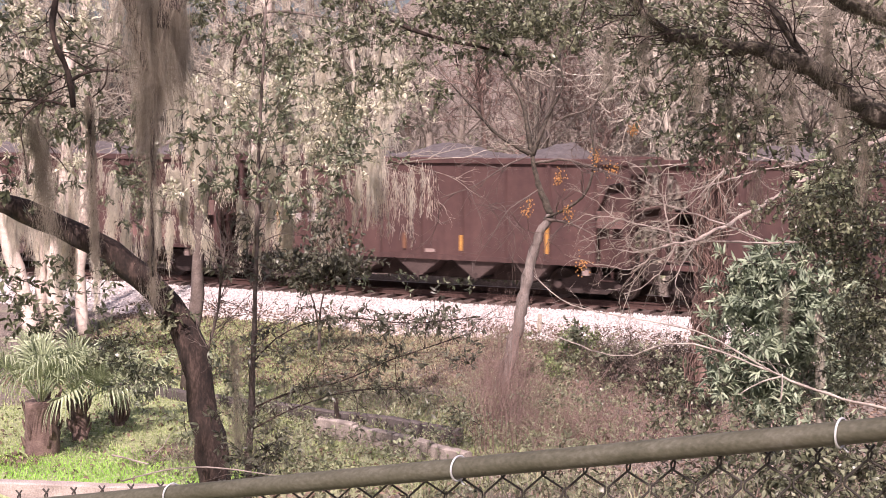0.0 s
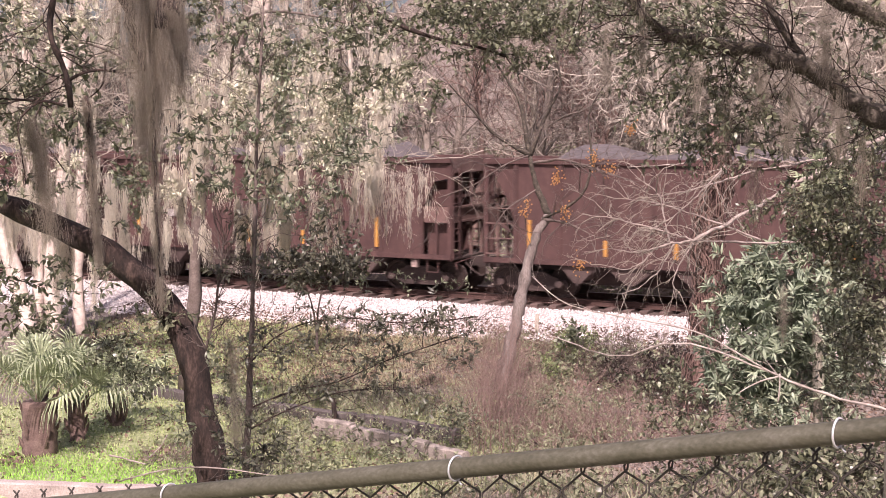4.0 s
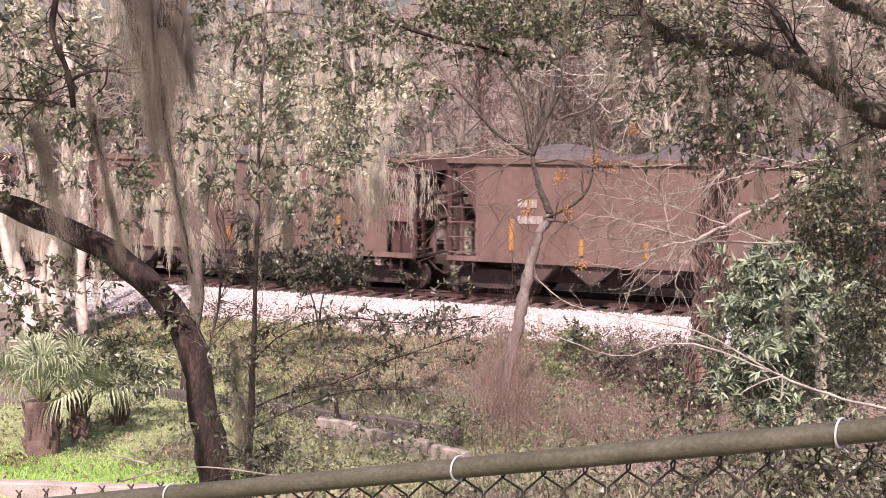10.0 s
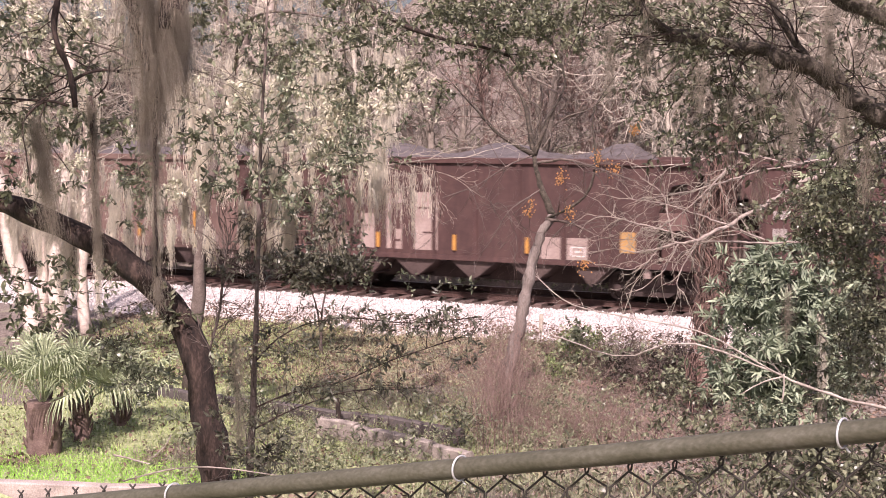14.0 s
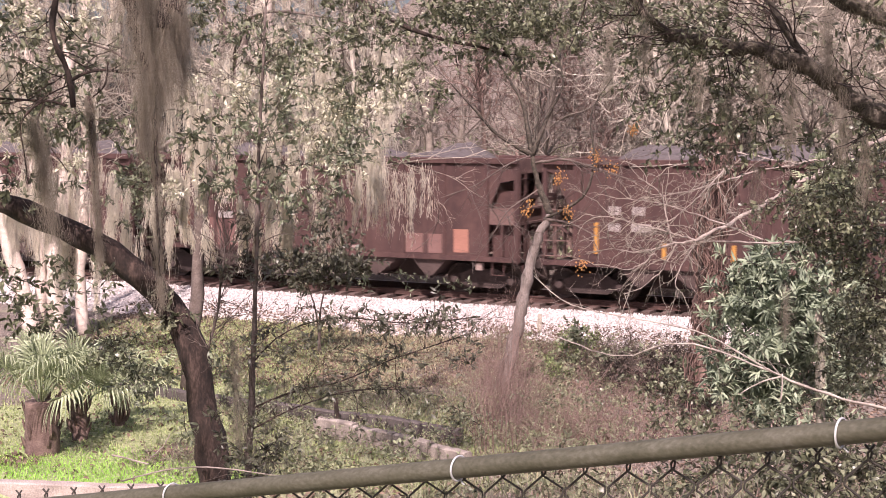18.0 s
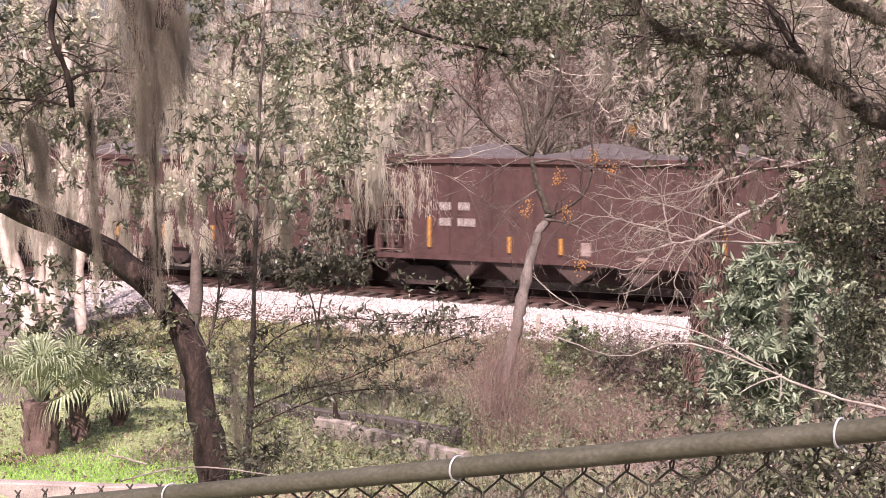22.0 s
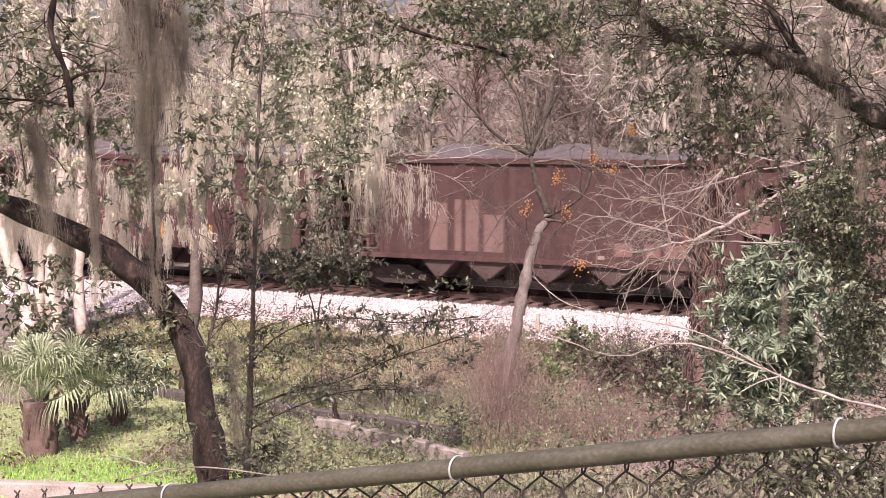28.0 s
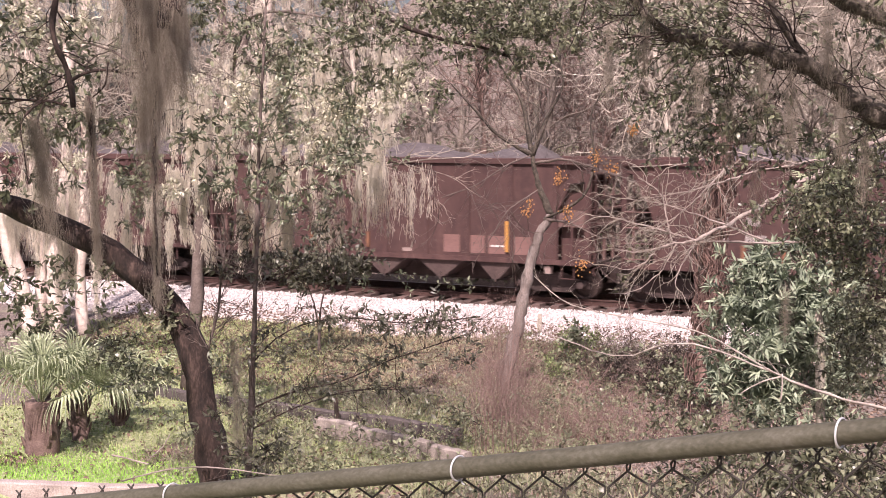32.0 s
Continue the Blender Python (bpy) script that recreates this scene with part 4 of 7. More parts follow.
def hank(seed, rows, count, move, mat=MOSS, length=0.13, radius=0.00075, label="grey-green hanging beard of Spanish moss", core=0.0):
    """A soft hank of moss about a hanging line. rows: (point, half width) from the top down."""
    rng = np.random.default_rng(seed)
    p = np.array([q for q, _ in rows], float)
    h = np.array([b for _, b in rows], float)
    c = p[0].copy()
    p -= c
    k = np.linspace(0, 1, len(rows))
    ob = tagged(new("spanish_moss"), label, "moss", "hanks of moss")
    ob.location = c
    count = int(count * 0.8)
    if core:
        part("stem", limb_geo(rng, p[:-1], core, core * 0.4, 14, 6, wobble=0.5)[0].data("stem", OAK_BARK, True), ob, "dark dead stem inside the moss")
    for i in range(2):
        t = rng.random(count * 3)
        hw = np.interp(t, k, h) * (1 + 0.3 * np.sin(t * p[-1, 2] * 9 + seed) + 0.2 * np.sin(t * p[-1, 2] * 23 + i))
        t, hw = [q[rng.random(count * 3) < (hw / h.max()) ** 0.6][:count // 2] for q in (t, hw)]
        m = len(t)
        off = rng.normal(0, 0.5, (m, 2)) * hw[:, None]
        start = np.stack([np.interp(t, k, p[:, 0]) + off[:, 0], np.interp(t, k, p[:, 1]) + off[:, 1] * 0.7, np.interp(t, k, p[:, 2])], 1)
        ln = length * rng.uniform(0.4, 1.4, m) * np.where(rng.random(m) < 0.05, 2.0, 1.0)
        lines = bent(rng, start, rng.normal(0, 0.2, (m, 3)) + np.array([0, 0, -1.0]), ln, 5, 0.24, 0.5)
        a = tubes_arrays(lines, np.tile(np.linspace(1, 0.5, 5), (m, 1)) * radius * rng.uniform(0.6, 1.3, (m, 1)))
        w = m // 2
        j = rng.integers(0, m, w)
        curls = bent(rng, lines[j, rng.integers(0, 4, w)], rng.normal(0, 0.6, (w, 3)) + np.array([0, 0, -0.7]), ln[j] * 0.4, 3, 0.5, 0.4)
        b = tubes_arrays(curls, np.full((w, 3), radius * 0.75))
        part("beard", soup("beard", *joined([a, b]), mat), ob)["kind"] = "stuff"
    SWAY.append((ob, float(-p[-1, 2]), move))
    return ob


# two stubs of dark limb, hung with moss
limb(oak, 16, [(-1.9, 8.3, 5.75), (-1.86, 8.2, 5.5), (-1.8, 8.14, 5.3), (-1.76, 8.12, 5.12)], 0.05, 0.016, n=14, wobble=0.4)
limb(oak, 17, [(-1.54, 8.34, 6.02), (-1.55, 8.2, 5.7), (-1.6, 8.1, 5.48), (-1.63, 8.08, 5.36)], 0.1, 0.05, n=14, wobble=0.3)

# moss on the near limbs
PXM = 0.003
SW = [(0, 3), (3, 15), (3.5, 20), (5.5, 50), (6, 85), (6.5, 100), (7, 100), (7.5, 70), (8.5, 60), (9, 100), (9.5, 135), (10, 85), (10.5, 50), (12, 25), (14, 8), (14.5, 10), (16.5, 28), (18, 18), (20, 3), (23, 20), (25.5, 15), (28, 12), (31, 6), (32, 12)]


def sway(k, px=PXM):
    return [(t, dx * k * px) for t, dx in SW]


hank(41, [((-1.75, 8.17, 5.70), 0.215), ((-1.74, 8.14, 5.47), 0.195), ((-1.71, 8.13, 5.30), 0.155), ((-1.69, 8.12, 5.17), 0.113), ((-1.68, 8.10, 5.04), 0.046)], 3600, sway(0.06), length=0.2)
hank(42, [((-1.71, 8.17, 5.24), 0.113), ((-1.71, 8.16, 5.07), 0.106), ((-1.72, 8.14, 4.91), 0.056), ((-1.73, 8.12, 4.71), 0.026), ((-1.73, 8.10, 4.44), 0.017), ((-1.74, 8.07, 4.14), 0.017), ((-1.73, 8.05, 3.90), 0.012), ((-1.73, 8.04, 3.74), 0.008)], 3967, sway(1.0), length=0.075, core=0.016)
hank(40, [((-1.72, 8.18, 5.14), 0.032), ((-1.73, 8.16, 4.87), 0.022), ((-1.74, 8.13, 4.54), 0.013), ((-1.74, 8.09, 4.14), 0.012), ((-1.74, 8.07, 3.90), 0.010), ((-1.73, 8.06, 3.77), 0.007)], 2714, sway(0.96), length=0.05)
hank(43, [((-1.58, 8.30, 5.48), 0.060), ((-1.57, 8.28, 5.31), 0.053), ((-1.58, 8.26, 5.08), 0.027)], 731, sway(0.2))
hank(47, [((-1.78, 8.21, 5.04), 0.053), ((-1.79, 8.19, 4.87), 0.046), ((-1.80, 8.17, 4.67), 0.020)], 731, sway(0.3))
hank(48, [((-1.57, 8.08, 5.55), 0.073), ((-1.56, 8.07, 5.45), 0.080), ((-1.58, 8.06, 5.33), 0.046)], 1462, sway(0.05))
hank(44, [((-2.34, 9.05, 4.99), 0.024), ((-2.33, 9.04, 4.88), 0.03), ((-2.32, 9.01, 4.51), 0.03), ((-2.31, 8.98, 4.14), 0.023), ((-2.30, 8.96, 3.92), 0.012)], 5600, sway(0.65), length=0.06, core=0.016)
hank(49, [((-2.84, 9.45, 4.88), 0.05), ((-2.79, 9.43, 4.65), 0.1), ((-2.74, 9.40, 4.34), 0.09), ((-2.71, 9.37, 4.03), 0.03)], 2200, sway(0.3))
hank(96, [((3.86, 13.79, 2.80), 0.03), ((3.87, 13.76, 2.58), 0.03), ((3.87, 13.73, 2.20), 0.018)], 900, sway(0.02), SUN_PALE_MOSS)
hank(46, [((-1.47, 9.51, 3.34), 0.056), ((-1.46, 9.48, 3.06), 0.064), ((-1.45, 9.45, 2.75), 0.048), ((-1.44, 9.43, 2.51), 0.024)], 700, sway(0.1))
for i, (p, ln, cnt) in enumerate([((1.17, 8.00, 5.49), 0.35, 120), ((0.97, 8.09, 5.43), 0.42, 150), ((1.48, 7.97, 5.21), 0.3, 120), ((1.85, 7.97, 5.20), 0.25, 150), ((2.02, 7.97, 5.18), 0.5, 200), ((2.31, 7.95, 5.03), 0.4, 200), ((2.20, 7.90, 5.51), 0.4, 200), ((2.44, 7.93, 4.77), 0.35, 140), ((1.74, 8.36, 5.05), 0.45, 120), ((3.45, 13.61, 3.23), 0.5, 220), ((1.91, 8.32, 4.67), 0.4, 100)]):
    q = Vector(p)
    hank(50 + i, [(q, 0.05), (q - Vector((0, 0, ln * 0.4)), 0.06), (q - Vector((0, 0, ln * 0.75)), 0.035), (q - Vector((0, 0, ln)), 0.012)], int(cnt * 1.6), sway(0.12 + 0.03 * (i % 4)), label="pale tuft of Spanish moss on an oak limb")


# moss-laden tree beyond the lawn, the sun on its beards put into their colour
mossy = tree_thing("mossy_tree", "tree hung all over with Spanish moss coloured pale as if sunlit")
limb(mossy, 61, [(-5.08, 26.64, -0.42), (-4.91, 26.77, 1.03), (-4.86, 26.93, 2.81), (-4.30, 27.13, 5.04), (-3.74, 27.34, 7.27), (-3.51, 27.54, 9.50)], 0.12, 0.07, CHINA_BARK, "trunk", 22, 10)
m1 = limb(mossy, 62, [(-4.52, 27.08, 4.49), (-3.15, 25.16, 5.44), (-2.23, 24.21, 6.01), (-0.99, 23.23, 6.24), (-0.42, 23.22, 6.15)], 0.05, 0.015, CHINA_BARK)
m2 = limb(mossy, 63, [(-3.96, 27.25, 6.38), (-2.74, 25.11, 4.92), (-1.75, 23.04, 4.15), (-1.28, 23.02, 4.01), (-0.80, 23.03, 4.13), (-0.23, 23.05, 4.29), (0.15, 23.04, 4.25)], 0.045, 0.01, TWIG)
m3 = limb(mossy, 64, [(-4.30, 27.13, 5.04), (-5.42, 27.18, 5.60), (-6.53, 27.24, 6.27), (-7.65, 27.27, 6.60)], 0.045, 0.015, CHINA_BARK)
m4 = limb(mossy, 65, [(-4.30, 27.13, 5.04), (-3.7, 24.6, 6.2), (-3.1, 22.3, 6.6), (-2.3, 21.0, 6.55), (-1.4, 20.3, 6.3)], 0.05, 0.014, CHINA_BARK)
tagged(part("fine_branching", soup("fine_branching", *offshoots(15, [m1, m2, m3, m4], 160, 1.2, r=0.009, levels=3, fan=4), PALE_BARK), mossy), kind="stuff")
pale = tree_thing("pale_tree", "pale sunlit trunk in the woods behind the track", group="pale trees by the lawn")
limb(pale, 67, [(-6.7, 48.0, -0.9), (-6.5, 48.0, 3.5), (-6.35, 48.0, 6.5), (-6.1, 48.0, 9.5), (-5.7, 48.0, 14.0)], 0.36, 0.22, PINK_BARK, "trunk", 26, 12)
rr = np.random.default_rng(77)
leafy(mossy, 66, [((-2.35, 17.10, 5.16), (0.34, 0.9, 0.42), 30), ((-1.58, 17.07, 4.81), (0.59, 0.9, 0.38), 60), ((-1.01, 17.09, 5.02), (0.51, 0.9, 0.38), 50), ((-0.52, 17.11, 5.23), (0.42, 0.9, 0.34), 34), ((-1.86, 17.13, 5.44), (0.51, 0.9, 0.34), 36), ((-5.10, 17.18, 6.00), (0.51, 0.9, 0.38), 44), ((-4.47, 17.19, 6.08), (0.42, 0.9, 0.34), 26), ((-2.85, 17.11, 5.23), (0.30, 0.9, 0.42), 22), ((-1.30, 17.03, 4.39), (0.59, 0.9, 0.25), 30), ((-5.31, 17.10, 5.09), (0.30, 0.9, 0.51), 24), ((-3.20, 17.00, 4.04), (0.34, 0.9, 0.34), 20), ((-4.68, 17.04, 4.46), (0.51, 0.9, 0.34), 26)], SUN_TONED_LEAF, leaf=0.075, slim=0.18, per=16, twig_len=0.22, sag=0.0, label="yellow-green leaves toned pale for sunlight")
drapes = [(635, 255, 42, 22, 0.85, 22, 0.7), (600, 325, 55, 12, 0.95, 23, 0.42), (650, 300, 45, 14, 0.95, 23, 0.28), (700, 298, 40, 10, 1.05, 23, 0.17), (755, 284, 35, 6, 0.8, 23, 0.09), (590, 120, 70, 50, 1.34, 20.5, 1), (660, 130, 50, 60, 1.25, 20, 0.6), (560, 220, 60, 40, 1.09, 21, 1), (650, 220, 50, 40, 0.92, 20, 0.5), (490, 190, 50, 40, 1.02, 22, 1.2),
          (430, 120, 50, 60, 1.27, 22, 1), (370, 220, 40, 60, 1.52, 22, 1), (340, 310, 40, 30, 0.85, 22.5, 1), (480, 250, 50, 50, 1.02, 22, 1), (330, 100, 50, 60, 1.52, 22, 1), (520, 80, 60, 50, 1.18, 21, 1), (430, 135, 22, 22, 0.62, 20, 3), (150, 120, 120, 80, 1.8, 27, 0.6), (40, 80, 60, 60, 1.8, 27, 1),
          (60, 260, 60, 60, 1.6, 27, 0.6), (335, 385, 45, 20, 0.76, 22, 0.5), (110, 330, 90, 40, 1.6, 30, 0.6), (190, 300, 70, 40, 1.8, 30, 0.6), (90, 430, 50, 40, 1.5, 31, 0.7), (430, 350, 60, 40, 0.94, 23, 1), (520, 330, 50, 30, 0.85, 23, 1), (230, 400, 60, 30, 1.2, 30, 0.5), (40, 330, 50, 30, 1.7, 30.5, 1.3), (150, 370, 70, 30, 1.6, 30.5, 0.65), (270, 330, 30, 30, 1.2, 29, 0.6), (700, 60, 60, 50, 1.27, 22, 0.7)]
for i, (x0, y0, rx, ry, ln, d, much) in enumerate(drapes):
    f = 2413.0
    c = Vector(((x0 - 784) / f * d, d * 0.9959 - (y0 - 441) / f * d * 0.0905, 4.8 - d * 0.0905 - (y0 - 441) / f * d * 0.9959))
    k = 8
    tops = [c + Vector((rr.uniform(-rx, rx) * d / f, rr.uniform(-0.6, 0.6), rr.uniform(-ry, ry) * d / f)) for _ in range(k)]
    hanging_moss(100 + i, tops, ln * (1.25 if d == 23 else 1), int(1350 * much), 0.03 if d == 23 else 0.045, SUN_PALE_MOSS, "beard of moss coloured pale for the sun on it", 0.0036 if d == 23 else 0.0046, beards=18 if d == 23 else 12)

# ---- chinaberry beside the ballast ----
china = tree_thing("chinaberry_tree", "leafless chinaberry tree with clusters of yellow berries")
limb(china, 71, [(1.12, 26.63, -0.53), (1.30, 26.69, 0.14), (1.54, 26.77, 1.09), (1.70, 26.85, 1.92), (1.79, 26.89, 2.31), (1.90, 26.92, 2.65), (2.04, 26.93, 2.86), (2.13, 26.95, 3.04)], 0.145, 0.085, GREY_BARK, "trunk", 36, 12)
limb(china, 70, [(2.13, 26.95, 3.02), (2.04, 26.97, 3.26), (1.92, 27.00, 3.54), (1.81, 27.03, 3.87), (1.77, 27.06, 4.21)], 0.075, 0.04, LIMB_BARK, "limb", 14, 12)
cl = [[(1.77, 27.06, 4.21), (1.07, 27.09, 4.60), (0.62, 26.94, 5.10), (0.07, 26.79, 5.70)], [(1.77, 27.06, 4.21), (2.03, 27.12, 4.88), (2.42, 27.18, 5.60), (2.25, 27.24, 6.27)], [(1.77, 27.06, 4.21), (1.28, 26.74, 4.05), (0.62, 26.50, 3.62), (-0.04, 26.38, 3.40)],
      [(2.01, 26.94, 2.95), (2.39, 26.66, 3.15), (2.81, 26.48, 3.40), (2.98, 26.55, 4.16), (2.81, 26.63, 5.04), (3.36, 26.70, 5.80)], [(2.01, 26.94, 2.95), (2.49, 26.54, 2.90), (3.02, 26.31, 2.64)], [(1.80, 27.04, 4.04), (2.38, 26.65, 4.16), (3.02, 26.43, 3.95), (3.65, 26.21, 3.74)], [(1.77, 27.06, 4.21), (1.59, 27.35, 5.27), (0.97, 27.55, 6.29)], [(1.91, 27.00, 3.54), (1.28, 26.56, 3.17), (1.05, 26.43, 2.85)]]
cp = [limb(china, 72 + i, q, 0.055 if i in (0, 1, 6) else 0.018 if i in (2, 7) else 0.035, 0.008, LIMB_BARK if i in (0, 1, 3, 6) else CHINA_BARK, "limb", 16, 6) for i, q in enumerate(cl)]
tagged(part("fine_branching", soup("fine_branching", *offshoots(16, [q[3:] for q in cp], 75, 1.4, r=0.01, levels=3, fan=4, wander=0.2, up=0.15), CHINA_BARK), china), kind="stuff")
rb = np.random.default_rng(8)
for p in ((2.25, 26.42, 3.78), (2.41, 26.36, 3.16), (2.95, 26.45, 4.13), (1.64, 26.36, 3.17), (2.67, 26.07, 2.16), (3.70, 26.50, 4.73), (3.26, 26.43, 3.95)):
    n = 44
    c = np.array(p) + rb.normal(0, 1, (n, 3)) * np.array([0.065, 0.065, 0.09])
    ov = c[:, None] + octa[None] * rb.uniform(0.014, 0.023, (n, 1, 1))
    part("berry_bunch", soup("berry_bunch", ov.reshape(-1, 3), (np.arange(n)[:, None, None] * 6 + of[None]).reshape(-1, 3), BERRY), china, "hanging cluster of yellow berries")["kind"] = "stuff"

# ---- bare weathered branches at the right ----
bare = tree_thing("bare_tree", "leafless tree with pale weathered forking branches")
limb(bare, 81, [(5.31, 13.65, 0.30), (5.20, 13.81, 2.04), (4.97, 13.95, 3.65), (4.73, 14.05, 4.70)], 0.12, 0.08, PALE_BARK, "trunk", 14, 10)
bl0 = limb(bare, 800, [(4.98, 13.67, 4.98), (4.34, 13.52, 4.67), (3.69, 13.37, 4.35), (3.11, 13.22, 4.03), (2.75, 13.09, 3.85), (2.41, 12.95, 3.70)], 0.034, 0.017, WHITE_TWIG, "limb", 38, 7, wobble=0.5)
bl1 = limb(bare, 801, [(2.41, 12.95, 3.70), (2.24, 12.95, 3.69), (2.05, 12.95, 3.63), (1.81, 12.94, 3.59), (1.62, 12.95, 3.63)], 0.014, 0.004, WHITE_TWIG, "limb", 33, 7, wobble=0.5)
limb(bare, 802, [(4.98, 13.57, 3.80), (3.99, 13.40, 3.67), (3.12, 13.25, 3.65), (2.76, 13.10, 3.68), (2.41, 12.95, 3.70)], 0.018, 0.008, WHITE_TWIG, "limb", 33, 7, wobble=0.5)
bl3 = limb(bare, 803, [(4.37, 13.64, 4.57), (3.48, 13.50, 4.41), (3.02, 13.37, 4.34), (2.67, 13.24, 4.24), (2.34, 13.12, 4.16), (1.97, 12.99, 4.11)], 0.016, 0.004, WHITE_TWIG, "limb", 38, 7, wobble=0.5)
bl4 = limb(bare, 804, [(3.36, 13.02, 4.43), (2.73, 13.03, 4.56), (2.32, 13.02, 4.43), (1.78, 13.02, 4.40)], 0.010, 0.004, WHITE_TWIG, "limb", 28, 7, wobble=0.5)
bl5 = limb(bare, 805, [(2.73, 13.02, 4.43), (2.59, 13.01, 4.28), (2.46, 12.99, 4.14), (2.21, 12.97, 3.92), (1.97, 12.96, 3.79)], 0.010, 0.003, WHITE_TWIG, "limb", 33, 7, wobble=0.5)
bl6 = limb(bare, 806, [(2.18, 12.95, 3.69), (2.14, 12.97, 3.87), (2.10, 12.99, 4.11), (2.01, 13.00, 4.22), (1.86, 13.01, 4.30)], 0.009, 0.003, WHITE_TWIG, "limb", 33, 7, wobble=0.5)
bl7 = limb(bare, 807, [(2.40, 12.95, 3.71), (2.13, 12.96, 3.79), (1.90, 12.97, 3.85), (1.65, 12.97, 3.92), (1.43, 12.98, 3.94)], 0.010, 0.003, WHITE_TWIG, "limb", 33, 7, wobble=0.5)
bl8 = limb(bare, 808, [(3.05, 12.95, 3.71), (2.73, 12.97, 3.84), (2.40, 12.98, 3.96), (2.08, 12.99, 4.06), (1.76, 12.99, 4.10)], 0.010, 0.003, WHITE_TWIG, "limb", 33, 7, wobble=0.5)
bl9 = limb(bare, 809, [(2.41, 12.95, 3.68), (2.27, 12.93, 3.47), (2.21, 12.92, 3.31), (2.24, 12.90, 3.15)], 0.009, 0.003, WHITE_TWIG, "limb", 28, 7, wobble=0.5)
bl10 = limb(bare, 810, [(2.05, 12.95, 3.63), (1.92, 12.93, 3.49), (1.76, 12.93, 3.42), (1.57, 12.93, 3.47)], 0.008, 0.003, WHITE_TWIG, "limb", 28, 7, wobble=0.5)
bl11 = limb(bare, 811, [(2.24, 12.95, 3.69), (2.08, 12.93, 3.41), (1.89, 12.91, 3.25), (1.73, 12.91, 3.20)], 0.008, 0.003, WHITE_TWIG, "limb", 28, 7, wobble=0.5)
BL = [bl0[len(bl0) // 2:], bl1, bl3[8:], bl4, bl5, bl6, bl7, bl8, bl9, bl10, bl11]
tagged(part("fine_branching", soup("fine_branching", *offshoots(17, BL, 125, 0.5, r=0.0052, levels=3, fan=3, n=8, wander=0.26, spread=0.6, sag=0.06), PALE_BARK), bare), kind="stuff")

dead = tree_thing("fallen_branch", "long pale dead branch propped in the brush", "branch")
d1 = limb(dead, 86, [(2.94, 7.46, 3.12), (2.49, 7.63, 3.20), (2.28, 7.79, 3.23), (2.08, 7.80, 3.29), (1.96, 7.80, 3.35), (1.72, 7.97, 3.44), (1.52, 8.13, 3.49), (1.36, 8.20, 3.49), (1.17, 8.28, 3.38), (0.98, 8.44, 3.37), (0.81, 8.60, 3.43), (0.65, 8.76, 3.46)], 0.0098, 0.0028, DEAD_WOOD, "stem", 36, 8, wobble=0.6, rough=0.16)
d2 = limb(dead, 87, [(1.96, 7.80, 3.35), (1.79, 7.81, 3.44), (1.53, 7.82, 3.60), (1.32, 7.99, 3.63), (1.08, 8.15, 3.65), (0.75, 8.30, 3.70), (0.57, 8.48, 3.86)], 0.006, 0.0028, DEAD_WOOD, "side_branch", 22, 6)
limb(dead, 88, [(1.96, 7.80, 3.35), (1.84, 7.80, 3.32), (1.72, 7.79, 3.25)], 0.007, 0.003, DEAD_WOOD, "side_branch", 8, 6)
limb(dead, 89, [(1.96, 7.78, 3.37), (1.96, 7.77, 3.28), (1.95, 7.77, 3.20)], 0.006, 0.004, DEAD_WOOD, "side_branch", 7, 6)
tagged(part("fine_branching", soup("fine_branching", *offshoots(18, [d1[8:], d2], 14, 0.3, r=0.002, levels=2, fan=3), DEAD_WOOD), dead), kind="stuff")

# trunk wrapped in dead vines
vt = tree_thing("vine_covered_tree", "tree trunk wrapped in reddish-brown dead vines")
v1 = limb(vt, 91, [(4.60, 23.67, 0.06), (4.63, 23.79, 1.45), (4.71, 23.92, 2.84), (4.81, 24.03, 4.03), (4.85, 24.10, 4.82)], 0.25, 0.17, VINE, "trunk", 30, 16, rough=0.16, wobble=0.2)
rv = np.random.default_rng(92)
lines = []
for i in range(420):
    a0, hgt, w0 = rv.uniform(0, 6.28), rv.uniform(0.3, 1.4), rv.uniform(0.2, 0.3)
    z0 = rv.uniform(0.4, 4.9)
    t = np.linspace(0, 1, 9)
    cx = np.interp(z0 - hgt * t, v1[:, 2], v1[:, 0])
    lines.append(np.stack([cx + w0 * np.cos(a0 + t * rv.uniform(-2, 2)) + np.cumsum(rv.normal(0, 0.022, 9)), v1[0, 1] + w0 * np.sin(a0 + t) + rv.normal(0, 0.03, 9), z0 - hgt * t], 1))
lines = np.array(lines)
lines[..., 2] = np.maximum(lines[..., 2], -0.4)
part("vines", soup("vines", *tubes_arrays(lines, np.full((420, 9), 0.009) * rv.uniform(0.4, 1.8, (420, 1))), VINE), vt)

